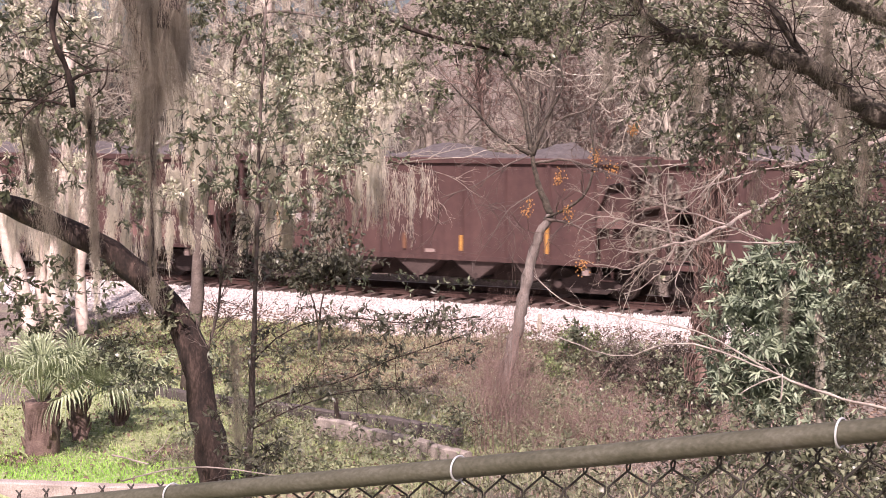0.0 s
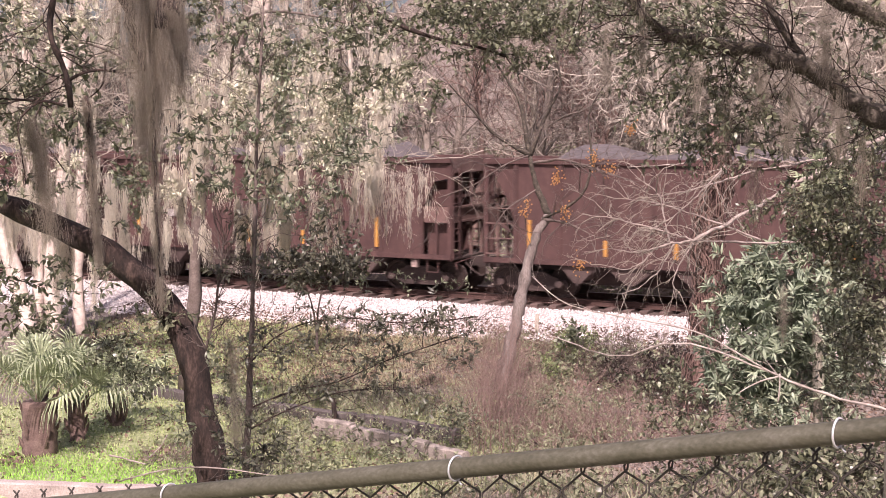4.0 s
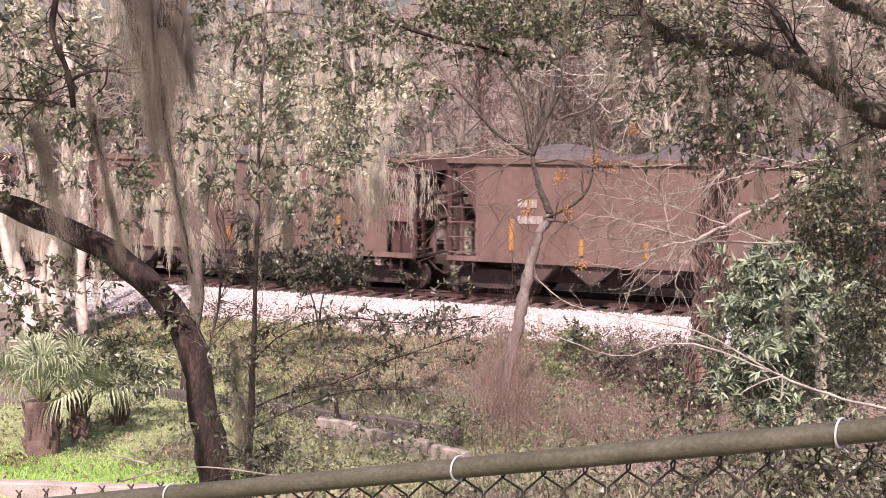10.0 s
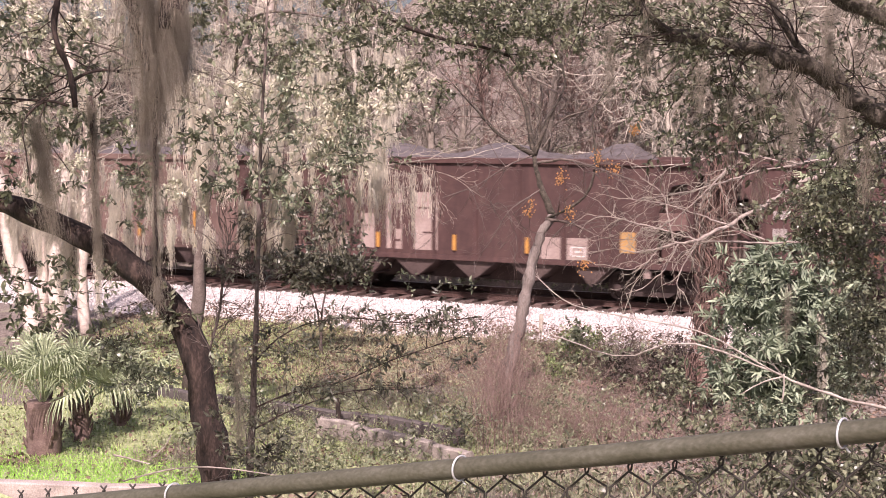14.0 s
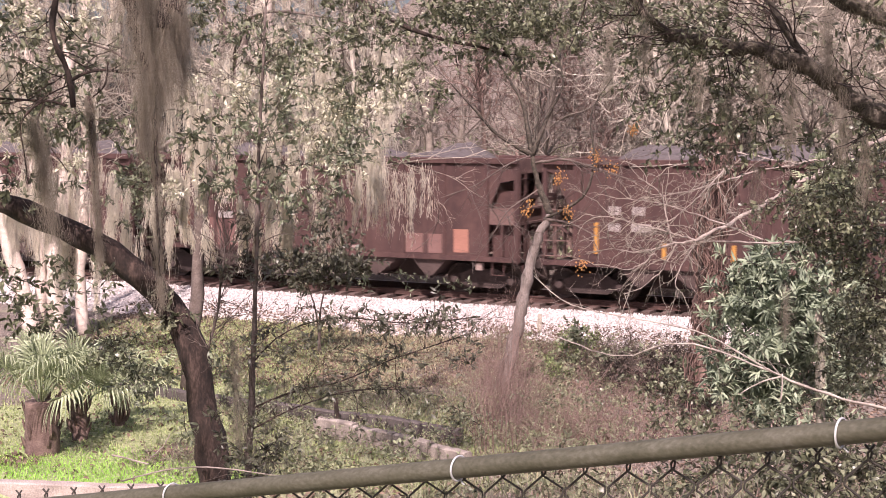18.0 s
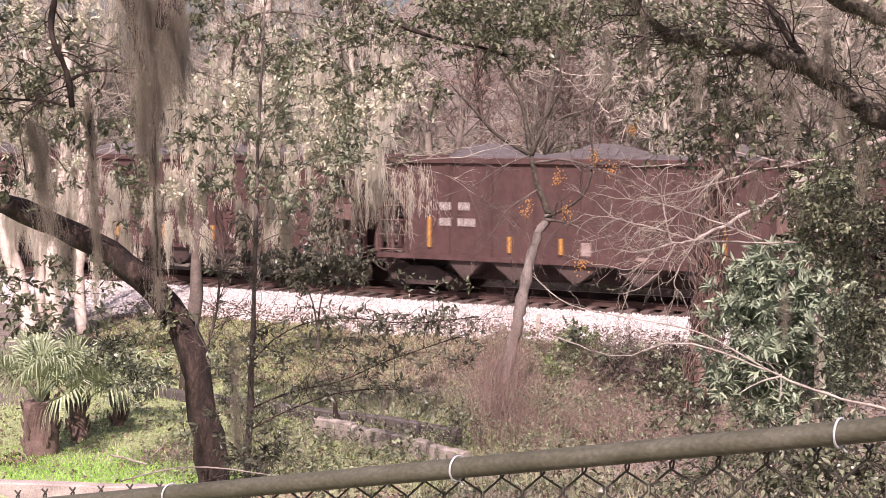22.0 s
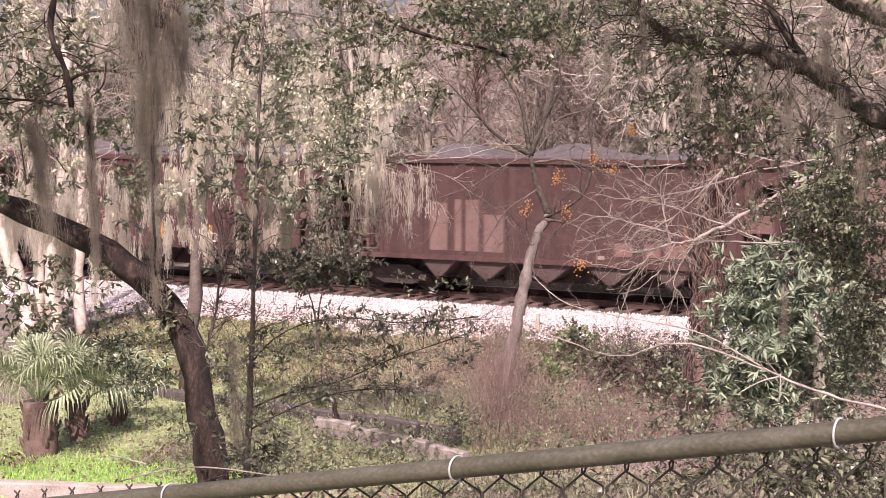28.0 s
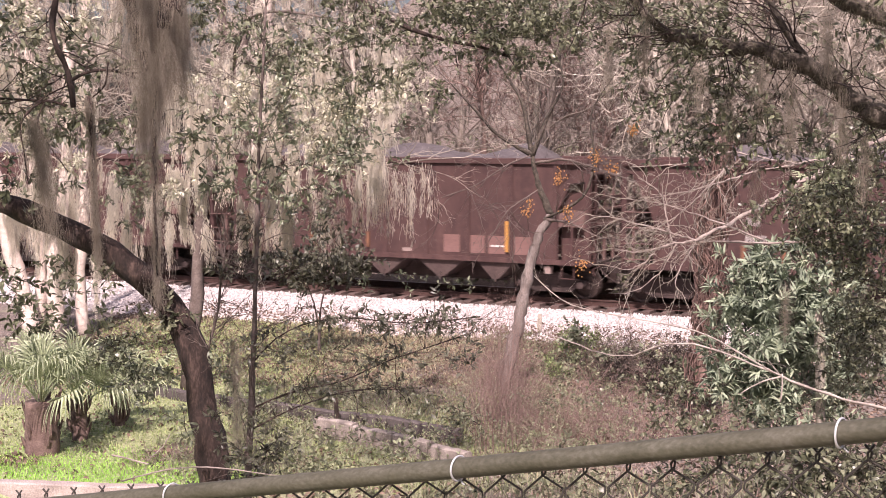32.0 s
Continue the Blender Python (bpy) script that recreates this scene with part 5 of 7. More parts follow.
# broad-leaved evergreen bush
bush = tree_thing("evergreen_bush", "dense evergreen bush with rosettes of long blue-green leaves", "bush")
limb(bush, 93, [(3.95, 14.62, -0.02), (3.89, 14.74, 1.22), (3.77, 14.83, 2.21), (3.64, 14.91, 3.08)], 0.05, 0.02, OAK_BARK, "stem", 12, 8)
limb(bush, 94, [(4.08, 14.62, -0.02), (4.33, 14.75, 1.34), (4.51, 14.85, 2.46)], 0.05, 0.02, OAK_BARK, "stem", 12, 8)
leafy(bush, 27, [
    ((3.55, 14.50, 3.00), (0.605, 0.6, 0.484), 160), ((3.94, 14.35, 2.54), (0.721, 0.7, 0.601), 184), ((3.30, 14.53, 3.35), (0.230, 0.3, 0.169), 19), ((3.80, 14.53, 3.41), (0.206, 0.3, 0.182), 17), ((3.01, 14.38, 2.87), (0.156, 0.3, 0.240), 17), ((2.93, 14.22, 2.20), (0.203, 0.3, 0.179), 17), ((3.28, 14.35, 2.48), (0.541, 0.6, 0.421), 111), ((4.36, 14.38, 2.78), (0.541, 0.6, 0.541), 32),
    ((3.65, 14.10, 1.98), (0.770, 0.7, 0.356), 122), ((4.42, 14.11, 2.04), (0.415, 0.6, 0.533), 29)], BUSH_LEAF, leaf=0.13, slim=0.095, per=22, twig_len=0.2, sag=0.0, rosette=True, twig_r=0.006)
stub = tree_thing("dead_stem", "broken pale dead stem hung with moss before the bush", "dead tree")
limb(stub, 95, [(4.02, 13.94, 0.21), (3.98, 14.05, 1.39), (3.89, 13.94, 2.37), (3.85, 13.89, 2.92)], 0.05, 0.042, PALE_BARK, "stem", 16, 8)
low = tree_thing("evergreen_bush", "low weedy bush with small dull green leaves", "bush")
leafy(low, 28, [((2.40, 12.81, 2.07), (0.593, 0.5, 0.189), 36), ((2.72, 11.80, 2.09), (0.796, 0.5, 0.199), 36), ((2.89, 9.42, 2.37), (0.318, 0.5, 0.199), 75), ((2.35, 9.81, 2.25), (0.539, 0.5, 0.166), 42), ((2.63, 15.78, 1.64), (0.729, 0.8, 0.332), 30), ((2.29, 19.74, 1.02), (0.995, 0.8, 0.414), 30), ((2.46, 14.80, 1.90), (0.373, 0.4, 0.249), 18), ((3.40, 10.94, 3.63), (0.182, 0.4, 0.274), 6), ((1.29, 10.30, 2.08), (0.479, 0.4, 0.131), 16), ((1.81, 9.81, 2.21), (0.456, 0.4, 0.145), 24), ((2.58, 9.32, 2.34), (0.551, 0.5, 0.157), 80), ((2.94, 11.30, 2.10), (0.810, 0.5, 0.143), 46), ((0.80, 10.78, 1.85), (0.593, 0.3, 0.082), 10), ((-0.02, 10.78, 1.87), (0.501, 0.3, 0.091), 7), ((0.46, 11.28, 1.82), (0.547, 0.3, 0.091), 6)], OAK_LEAF, leaf=0.062, slim=0.2, per=13, twig_len=0.35)

# a fallen stick and a runner of dead vine on the lawn
for i, (pts, r0, lab) in enumerate([([(-5.20, 21.02, -0.36), (-4.91, 20.82, -0.36), (-4.52, 20.52, -0.38)], 0.02, "pale fallen stick on the lawn"), ([(-4.59, 20.82, -0.39), (-4.36, 20.93, -0.19), (-4.29, 21.05, -0.04)], 0.012, "broken dead stem on the lawn"),
                                   ([(-1.53, 6.37, 3.11), (-1.28, 6.28, 3.20), (-1.05, 6.18, 3.23), (-0.81, 6.08, 3.22), (-0.57, 5.98, 3.22)], 0.004, "thin bare runner of vine by the fence")]):
    g, _ = limb_geo(np.random.default_rng(210 + i), pts, r0, r0 * 0.6, 14, 6)
    tagged(new("fallen_stick", g.data("fallen_stick", WHITE_TWIG, True)), lab, "stick")

# dark shrubs against the track
for i, zone in enumerate([[((-2.49, 30.86, 1.82), (0.899, 0.7, 0.578), 120), ((-3.39, 30.84, 1.62), (0.771, 0.6, 0.450), 60)], [((2.93, 29.70, 0.12), (0.224, 0.25, 0.348), 24)], [((3.98, 26.68, 0.03), (0.895, 0.5, 0.425), 40), ((4.47, 24.69, 0.23), (0.518, 0.4, 0.414), 24)], [((2.67, 28.16, -0.24), (0.709, 0.6, 0.354), 70)], [((-7.30, 33.00, 3.33), (0.684, 0.7, 0.821), 70)]]):
    sh = tree_thing("shrub", "dark green leafy shrub beside the track", "shrub")
    if i == 0:
        for k, top in enumerate([(-2.45, 30.86, 1.95), (-3.3, 30.84, 1.7)]):
            limb(sh, 140 + k, [(-2.85 + 0.06 * k, 30.86, ground_z(-2.85, 30.86) - 0.05), (-2.8 - 0.1 * k, 30.86, 0.7), top], 0.03, 0.01, CHINA_BARK, "stem", 10, 6)
    leafy(sh, 120 + i, zone, WEED_LEAF if i == 3 else SHADE_TONED_LEAF if i == 0 else LAUREL_LEAF, leaf=0.12, slim=0.25, twig_len=0.45, twig_r=0.006)

df = tree_thing("shrub", "straggling dark weeds over the ditch wall", "shrub")
leafy(df, 131, [((-2.9, 22.6, 0.05), (0.6, 0.5, 0.35), 40), ((-3.6, 23.3, -0.05), (0.5, 0.5, 0.3), 26), ((0.35, 21.4, 0.1), (0.3, 0.4, 0.4), 40), ((0.0, 22.6, 0.1), (0.5, 0.4, 0.3), 24)], LAUREL_LEAF, leaf=0.07, slim=0.18, per=12, twig_len=0.4, twig_r=0.004)
dw = tree_thing("shrub", "low leafy weeds beside the ditch wall", "shrub")
leafy(dw, 129, [((-2.14, 16.70, 0.7), (0.634, 0.4, 0.24), 22), ((-1.30, 16.69, 0.6), (0.634, 0.4, 0.2), 22), ((-1.87, 18.20, 0.55), (0.597, 0.4, 0.2), 16), ((-0.61, 17.19, 0.6), (0.352, 0.4, 0.18), 14)], WEED_LEAF, leaf=0.075, slim=0.2, per=12, twig_len=0.35, twig_r=0.004)
gw = tree_thing("shrub", "patch of fresh green weeds below the ballast", "weeds")
leafy(gw, 127, [((3.0, 29.8, 0.0), (0.55, 0.5, 0.3), 110), ((2.3, 27.6, -0.1), (0.4, 0.4, 0.25), 26)], GREEN_WEED, leaf=0.08, slim=0.16, per=12, twig_len=0.3, sag=-0.1, twig_r=0.003)
dk = tree_thing("shrub", "dark withered shrub below the ballast", "shrub")
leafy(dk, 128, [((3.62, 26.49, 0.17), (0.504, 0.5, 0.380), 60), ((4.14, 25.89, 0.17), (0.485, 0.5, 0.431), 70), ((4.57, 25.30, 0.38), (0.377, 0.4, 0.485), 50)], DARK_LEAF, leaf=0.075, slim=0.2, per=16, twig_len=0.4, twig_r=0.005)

# pale trunks at the far side of the lawn, hung with dead vines
for i, (a, b, c, w_) in enumerate([((-9.90, 32.67, -0.35), (-10.31, 32.82, 1.28), (-10.65, 32.95, 2.78), 0.22), ((-9.43, 33.16, -0.43), (-9.61, 33.31, 1.23), (-9.33, 33.44, 2.61), 0.2), ((-10.00, 33.47, -0.34), (-9.93, 33.61, 1.20), (-10.14, 33.80, 3.29), 0.15), ((-8.93, 33.66, -0.51), (-9.07, 33.81, 1.18), (-8.93, 34.04, 3.70), 0.15)]):
    tr = tree_thing("pale_tree", "pale leaning tree trunk hung with dry vines and moss", group="pale trees by the lawn")
    top = Vector(c) + (Vector(c) - Vector(a)) * 1.6
    p = limb(tr, 130 + i, [a, b, c, top], w_, w_ * 0.6, PINK_BARK, "trunk", 20, 12)
    tagged(part("fine_branching", soup("fine_branching", *offshoots(140 + i, [p[6:]], 40, 2.2, r=0.02, levels=3, fan=4, up=0.2), PALE_BARK), tr), kind="stuff")
    hanging_moss(150 + i, [Vector(c) + Vector((-0.5, 0, 0.6)), Vector(b) + Vector((0.5, 0, 0.7))], 1.9, 500 if i else 160, 0.06, SUN_PALE_MOSS, "pale curtain of moss and dry vines", 0.007, beards=9 if i else 3)

# moss-hung trees beyond the train
rf = random.Random(9)
for i in range(9):
    u, v = -27 + i * 2.1 + rf.uniform(-0.6, 0.6), -rf.uniform(3.6, 8)
    q = on_track(u, v)
    q.z = ground_z(q.x, q.y)
    t = tree_thing("mossy_tree", "woodland tree behind the track draped in pale moss", group="mossy woods behind the track")
    p = limb(t, 160 + i, [q - Vector((0, 0, 0.5)), q + Vector((rf.uniform(-0.5, 0.5), 0, 4)), q + Vector((rf.uniform(-1, 1), 0, 8)), q + Vector((rf.uniform(-1.5, 1.5), 0, 12.5))], 0.15, 0.07, CHINA_BARK, "trunk", 30, 8, rough=0.04, wobble=0.3)
    tagged(part("fine_branching", soup("fine_branching", *offshoots(170 + i, [p[4:]], 40, 2.6, r=0.03, levels=3, fan=4, up=0.2), PALE_BARK), t), kind="stuff")
    for j in range(5):
        z = rf.uniform(3.0, 12.5)
        c = q + Vector((rf.uniform(-1.6, 1.6), rf.uniform(-1.5, 0.5), z))
        hanging_moss(400 + i * 8 + j, [c + Vector((rf.uniform(-1.3, 1.3), rf.uniform(-0.5, 0.5), rf.uniform(-0.9, 0.9))) for _ in range(6)], rf.uniform(1.4, 2.6), 420, 0.09, SUN_PALE_MOSS, "beard of moss coloured pale for the sun on it", 0.0095, beards=7)

# ---- cabbage palms on the lawn ----


def palm(pos, trunk_h, trunk_r, fronds, reach, seed, label):
    """A young palm: a stout trunk with old leaf bases, and fans of narrow drooping leaflets on arched stalks."""
    r = random.Random(seed)
    tree = tree_thing("cabbage_palm", label, "palm", "palms on the lawn")
    tree.location = pos
    n = 10
    part("trunk", Geo().tube([(0, 0, -0.2 + (trunk_h + 0.2) * i / n) for i in range(n + 1)], [trunk_r * (1.08 - 0.12 * abs(i / n - 0.3) + r.uniform(-0.04, 0.04)) for i in range(n + 1)], 14).data("trunk", PALM_BARK, True), tree, "stout reddish-brown fibrous trunk")
    for i in range(26):
        a, z = r.uniform(0, 6.28), trunk_h * r.uniform(0.1, 1.0)
        o = Vector((math.cos(a), math.sin(a), 0))
        q = o * trunk_r * 0.9 + Vector((0, 0, z))
        part("leaf_base", Geo().tube([q, q + o * 0.06 + Vector((0, 0, 0.1)), q + o * 0.1 + Vector((0, 0, 0.22))], [0.035, 0.03, 0.012], 5).data("leaf_base", PALM_BARK), tree)
    for i in range(fronds):
        a = i * 2.4 + r.uniform(-0.3, 0.3)
        rise = (r.uniform(1.1, 1.5), r.uniform(0.75, 1.15), r.uniform(0.4, 0.85))[i % 3]
        o = Vector((math.cos(a), math.sin(a), 0))
        p0 = Vector((0, 0, trunk_h * r.uniform(0.85, 1.05)))
        ln = reach * r.uniform(0.5, 0.85)
        p1 = p0 + (o * math.cos(rise) + Vector((0, 0, math.sin(rise)))) * ln
        p2 = p1 + (o * math.cos(rise * 0.85) + Vector((0, 0, math.sin(rise * 0.85)))).normalized() * 0.25
        ax = (p2 - p1).normalized()
        sd_ = ax.cross(Vector((0, 0, 1))).normalized()
        nz = sd_.cross(ax)
        fr = Geo().tube([p0, (p0 + p1) / 2 + Vector((0, 0, 0.05)), p1, p2], [0.02, 0.015, 0.012, 0.006], 5)
        m, roll = 26, r.uniform(-0.7, 0.7)
        hang = 1.15 - 0.45 * rise       # old low fronds hang more
        for j in range(m):
            th = -1.9 + 3.8 * j / (m - 1)
            l = reach * (0.72 - 0.1 * abs(th)) * r.uniform(0.88, 1.1)
            dd = ax * math.cos(th) + sd_ * math.sin(th) + nz * (0.1 + 0.1 * abs(math.sin(th)) + roll * math.sin(th))
            wd = dd.cross(nz).normalized() * 0.016
            b0 = p1 + (p2 - p1) * max(0, math.cos(th)) * 0.6
            pts = [b0, b0 + dd * l * 0.45 + nz * 0.05, b0 + dd * l * 0.68 + Vector((0, 0, -0.17 * l * hang)), b0 + dd * l * 0.78 + Vector((0, 0, -0.62 * l * hang * r.uniform(0.6, 1.25)))]
            k0 = len(fr.v)
            for q, s in zip(pts, (0.5, 1.0, 0.7, 0.06)):
                fr.v += [tuple(q - wd * s), tuple(q - nz * 0.007 * s), tuple(q + wd * s)]
            for q in range(3):
                o3_ = k0 + q * 3
                fr.f += [(o3_, o3_ + 1, o3_ + 4, o3_ + 3), (o3_ + 1, o3_ + 2, o3_ + 5, o3_ + 4)]
        part("frond", fr.data("frond", PALM_LEAF), tree)
    return tree


palm((-6.43, 21.51, -0.45), 0.85, 0.25, 14, 1.0, 5, "stout cabbage palm with drooping grey-green fan fronds")
palm((-6.07, 22.42, -0.43), 0.6, 0.12, 11, 1.05, 6, "small cabbage palm sprouting beside a larger one")
palm((-5.64, 23.42, -0.41), 0.4, 0.1, 10, 0.95, 9, "low palm seedling with drooping fan fronds")

palm((7.05, 24.9, -0.42), 3.75, 0.15, 13, 0.95, 12, "tall cabbage palm half hidden behind the oak")

# ---- brush, weeds, grass and litter ----


def brush(name, seed, spots, height, mat, label, r=0.006, lean=0.25, fan=5, levels=2):
    """Thickets of thin upright stems that fork. spots: (x, y, radius x, radius y, count)."""
    rng = np.random.default_rng(seed)
    st = []
    for x, y, rx, ry, cnt in spots:
        q = rng.normal(0, 0.55, (cnt, 2)) * np.array([rx, ry]) + np.array([x, y])
        st.append(np.array([(a, b, ground_z(a, b) - 0.05) for a, b in q]))
    st = np.concatenate(st)
    m = len(st)
    l0 = bent(rng, st, np.tile([0, 0, 1.0], (m, 1)) + rng.normal(0, lean, (m, 3)), height * rng.uniform(0.35, 1.1, m), 7, 0.14)
    out = [tubes_arrays(l0, np.linspace(1, 0.3, 7)[None] * np.full((m, 1), r))]
    out.append(offshoots(seed + 1, list(l0[:, 2:]), m * fan, height * 0.3, n=4, r=r * 0.5, levels=levels, fan=2, spread=0.7))
    stuff(name, soup(name, *joined(out), mat), label, "brush")


# reddish thicket at the foot of the chinaberry, and thin brush to the east of it
RB = (1.08, 23.12, -0.42)
brush("red_brush", 201, [(RB[0] - 0.05, RB[1] + 0.2, 0.42, 0.9, 150), (RB[0] - 0.3, RB[1] - 1.5, 0.5, 0.6, 60), (RB[0] + 0.1, RB[1] + 3.0, 0.4, 1.0, 60)], 2.1, RED_TWIG, "thicket of thin reddish-brown bare stems", r=0.0045, lean=0.2, fan=3)
brush("red_brush", 211, [(RB[0] + 0.2, RB[1] - 0.2, 0.6, 1.2, 70), (RB[0] + 1.0, RB[1] - 0.4, 0.9, 0.8, 90)], 0.9, RED_TWIG, "low tangle of reddish bare stems", r=0.004, lean=0.5)
RC = (2.76, 22.14, -0.20)
brush("dry_brush", 203, [(RC[0], RC[1], 1.5, 1.5, 150), (RC[0] + 1.8, RC[1] - 1, 1.2, 1.5, 130), (RC[0] + 0.6, RC[1] + 3.5, 1.6, 1.2, 90)], 0.9, RED_TWIG, "low dry brush of bare stems", lean=0.5)
RD = (4.02, 27.68, -0.03)
brush("dark_brush", 205, [(RD[0] - 0.1, RD[1], 0.75, 0.8, 260), (RD[0] + 0.8, RD[1] - 1.5, 0.5, 0.6, 170)], 1.15, DARK_STEM, "dark tangle of dead stems below the ballast", lean=0.5)
RE = (-2.86, 21.68, 0.28)
brush("lawn_brush", 207, [(RE[0] - 0.3, RE[1] - 1.0, 1.0, 0.8, 90), (RE[0] + 2.2, RE[1] + 2.6, 2.2, 1.2, 120)], 0.7, TWIG, "thin dry weed stems in the grass", r=0.004, lean=0.4)
RF = (1.92, 8.83, 2.47)
brush("near_brush", 209, [(RF[0] - 0.6, RF[1] + 1.0, 0.9, 0.8, 120), (RF[0] + 0.6, RF[1], 0.7, 0.7, 120), (RF[0] - 1.6, RF[1] + 2.5, 0.9, 0.8, 90), (RF[0] + 0.2, RF[1] + 2.2, 1.4, 0.9, 200), (RF[0] - 1.2, RF[1] + 0.6, 1.2, 0.6, 160)], 1.3, TWIG, "bare stems on the bank below the fence", r=0.004, lean=0.35)

brush("dry_brush", 215, [(-4.45, 20.9, 0.4, 0.3, 60), (-4.0, 21.2, 0.3, 0.3, 40)], 0.35, STRAW, "pile of dead twigs and straw on the lawn", r=0.005, lean=1.2)
RH = (-1.72, 18.15, 0.16)
brush("ditch_brush", 213, [(RH[0], RH[1], 0.9, 0.5, 90), (RH[0] + 0.9, RH[1] + 0.6, 0.6, 0.5, 60), (RH[0] - 0.9, RH[1] + 0.8, 0.5, 0.5, 40)], 0.55, RED_TWIG, "dead weed stems beside the ditch", r=0.004, lean=0.5)
rk = random.Random(61)
for i in range(9):
    g = Geo().box(-0.5, 0.5, -0.5, 0.5, -0.5, 0.5)
    g.v = [tuple(q * rk.uniform(0.6, 1.3) for q in p) for p in g.v]
    st = tagged(new("rubble_stone", g.data("rubble_stone", CONCRETE)), "broken lump of pale concrete beside the ditch wall", "rubble", "lumps of rubble")
    px = Vector((-1.17, 19.26, 0.19)) + Vector((rk.uniform(-0.9, 0.6), rk.uniform(-0.5, 0.4), 0))
    k = rk.uniform(0.07, 0.17)
    st.matrix_basis = Matrix.Translation((px.x, px.y, ground_z(px.x, px.y) + k * 0.28)) @ pose(0, 0, 0, rk.uniform(-15, 15), rk.uniform(-15, 15), rk.uniform(0, 360)) @ Matrix.Diagonal((k * 1.3, k, k * 0.8, 1))

rng = np.random.default_rng(31)


def scatter(n, box, keep=None, low_v=5.9):
    x, y = rng.uniform(box[0], box[1], n), rng.uniform(box[2], box[3], n)
    v = -((x - TX) * SA + (y - TY) * CA)
    ok = v > low_v
    if keep is not None:
        ok &= keep(x, y)
    x, y = x[ok], y[ok]
    bed = np.interp(v[ok], [p[0] for p in prof], [p[1] for p in prof]) + 0.012
    return np.array([(a, b, max(ground_z(a, b), h)) for a, b, h in zip(x, y, bed)])


# mown and rough grass
for name, gp, mat, tall, label in (("grass", scatter(26000, (-9.5, -2.6, 20.0, 36)), GRASS, 1.0, "short dull green and yellowing grass"),
                                   ("grass", scatter(16000, (-7.8, -2.8, 19.1, 22.0), lambda x, y: rng.random(len(x)) < np.clip((22.0 - y) * 0.7, 0, 1)), BRIGHT_GRASS, 0.7, "bright green grass along the retaining wall"),
                                   ("dry_grass", scatter(16000, (-3.4, 4.5, 24, 36), lambda x, y: rng.random(len(x)) < np.clip(0.9 - 0.3 * x, 0.06, 1)), DRY_GRASS, 1.6, "rough olive and straw-coloured grass"),
                                   ("dry_grass", scatter(26000, (-9, 6, 26, 37), lambda x, y: -((x - TX) * SA + (y - TY) * CA) < 8.6), DRY_GRASS, 1.4, "straw-coloured fringe of grass below the ballast"),
                                   ("grass", scatter(16000, (-3.4, 1.2, 19.2, 26), lambda x, y: rng.random(len(x)) < 0.75), GRASS, 1.4, "rough grass along the ditch walls"),
                                   ("dry_grass", scatter(9000, (0.8, 6.5, 20, 31)), STRAW, 1.8, "pinkish dead grass in the brush"),
                                   ("dry_grass", scatter(1500, (0.2, 6.5, 7.5, 20)), DRY_GRASS, 2.6, "straggling dry grass on the bank"),
                                   ("weeds", scatter(14000, (-0.5, 6.5, 7.5, 20)), WEED_LEAF, 2.6, "grassy green weeds on the bank")):
    m = len(gp)
    D = rng.normal(0, 0.5, (m, 3)) + np.array([0, 0, 1.0])
    hgt = rng.uniform(0.04, 0.11, m) * tall
    stuff(name, soup(name, *leaf_arrays(gp, D, rng.normal(0, 1, (m, 3)), hgt, hgt * (0.09 if tall < 1.2 else 0.032)), mat), label, "grass")
wp = np.concatenate([scatter(900, (-4.2, 2.4, 19.2, 26.5)), scatter(250, (-6, 1.6, 27, 34)), scatter(900, (1.2, 7, 21, 33))])
m = len(wp)
zones = [((p[0], p[1], p[2] + 0.12), (0.16, 0.16, 0.12), 2) for p in wp]
lv, tw = sprays(np.random.default_rng(33), zones, leaf=0.07, slim=0.15, per=10, twig_len=0.28, sag=-0.12, twig_r=0.003)
stuff("weeds", soup("weeds", *lv, WEED_LEAF), "low leafy weeds in dull greens", "weeds")
stuff("weed_stems", soup("weed_stems", *tw, RED_TWIG), "thin stems of the weeds", "weeds")
lp = np.concatenate([scatter(9000, (-8, 9, 19.5, 37), None, 4.4), scatter(16000, (-9, 9, 27, 39), None, 3.9), scatter(12000, (1.0, 9.5, 19, 33)), scatter(16000, (-9, 9, 27, 39), None, 5.0), scatter(1800, (-3.6, 0.6, 16.5, 21.5)), scatter(900, (-4.75, -3.6, 20.9, 22.1), lambda x, y: rng.random(len(x)) < np.exp(-((x + 4.15) / 0.45) ** 2 - ((y - 21.5) / 0.45) ** 2)), scatter(260, (-7.2, -6.3, 20.5, 21.3))])
m = len(lp)
ll = rng.uniform(0.05, 0.11, m)
dl = leaf_arrays(lp + np.array([0, 0, 0.02]), rng.normal(0, 1, (m, 3)) * np.array([1, 1, 0.35]), rng.normal(0, 0.6, (m, 3)) + np.array([0, 0, 1]), ll, ll * 0.3)
stuff("leaf_litter", soup("leaf_litter", *dl, DRY_LEAF), "fallen dry brown leaves", "leaves")

# ---- woods beyond the track ----


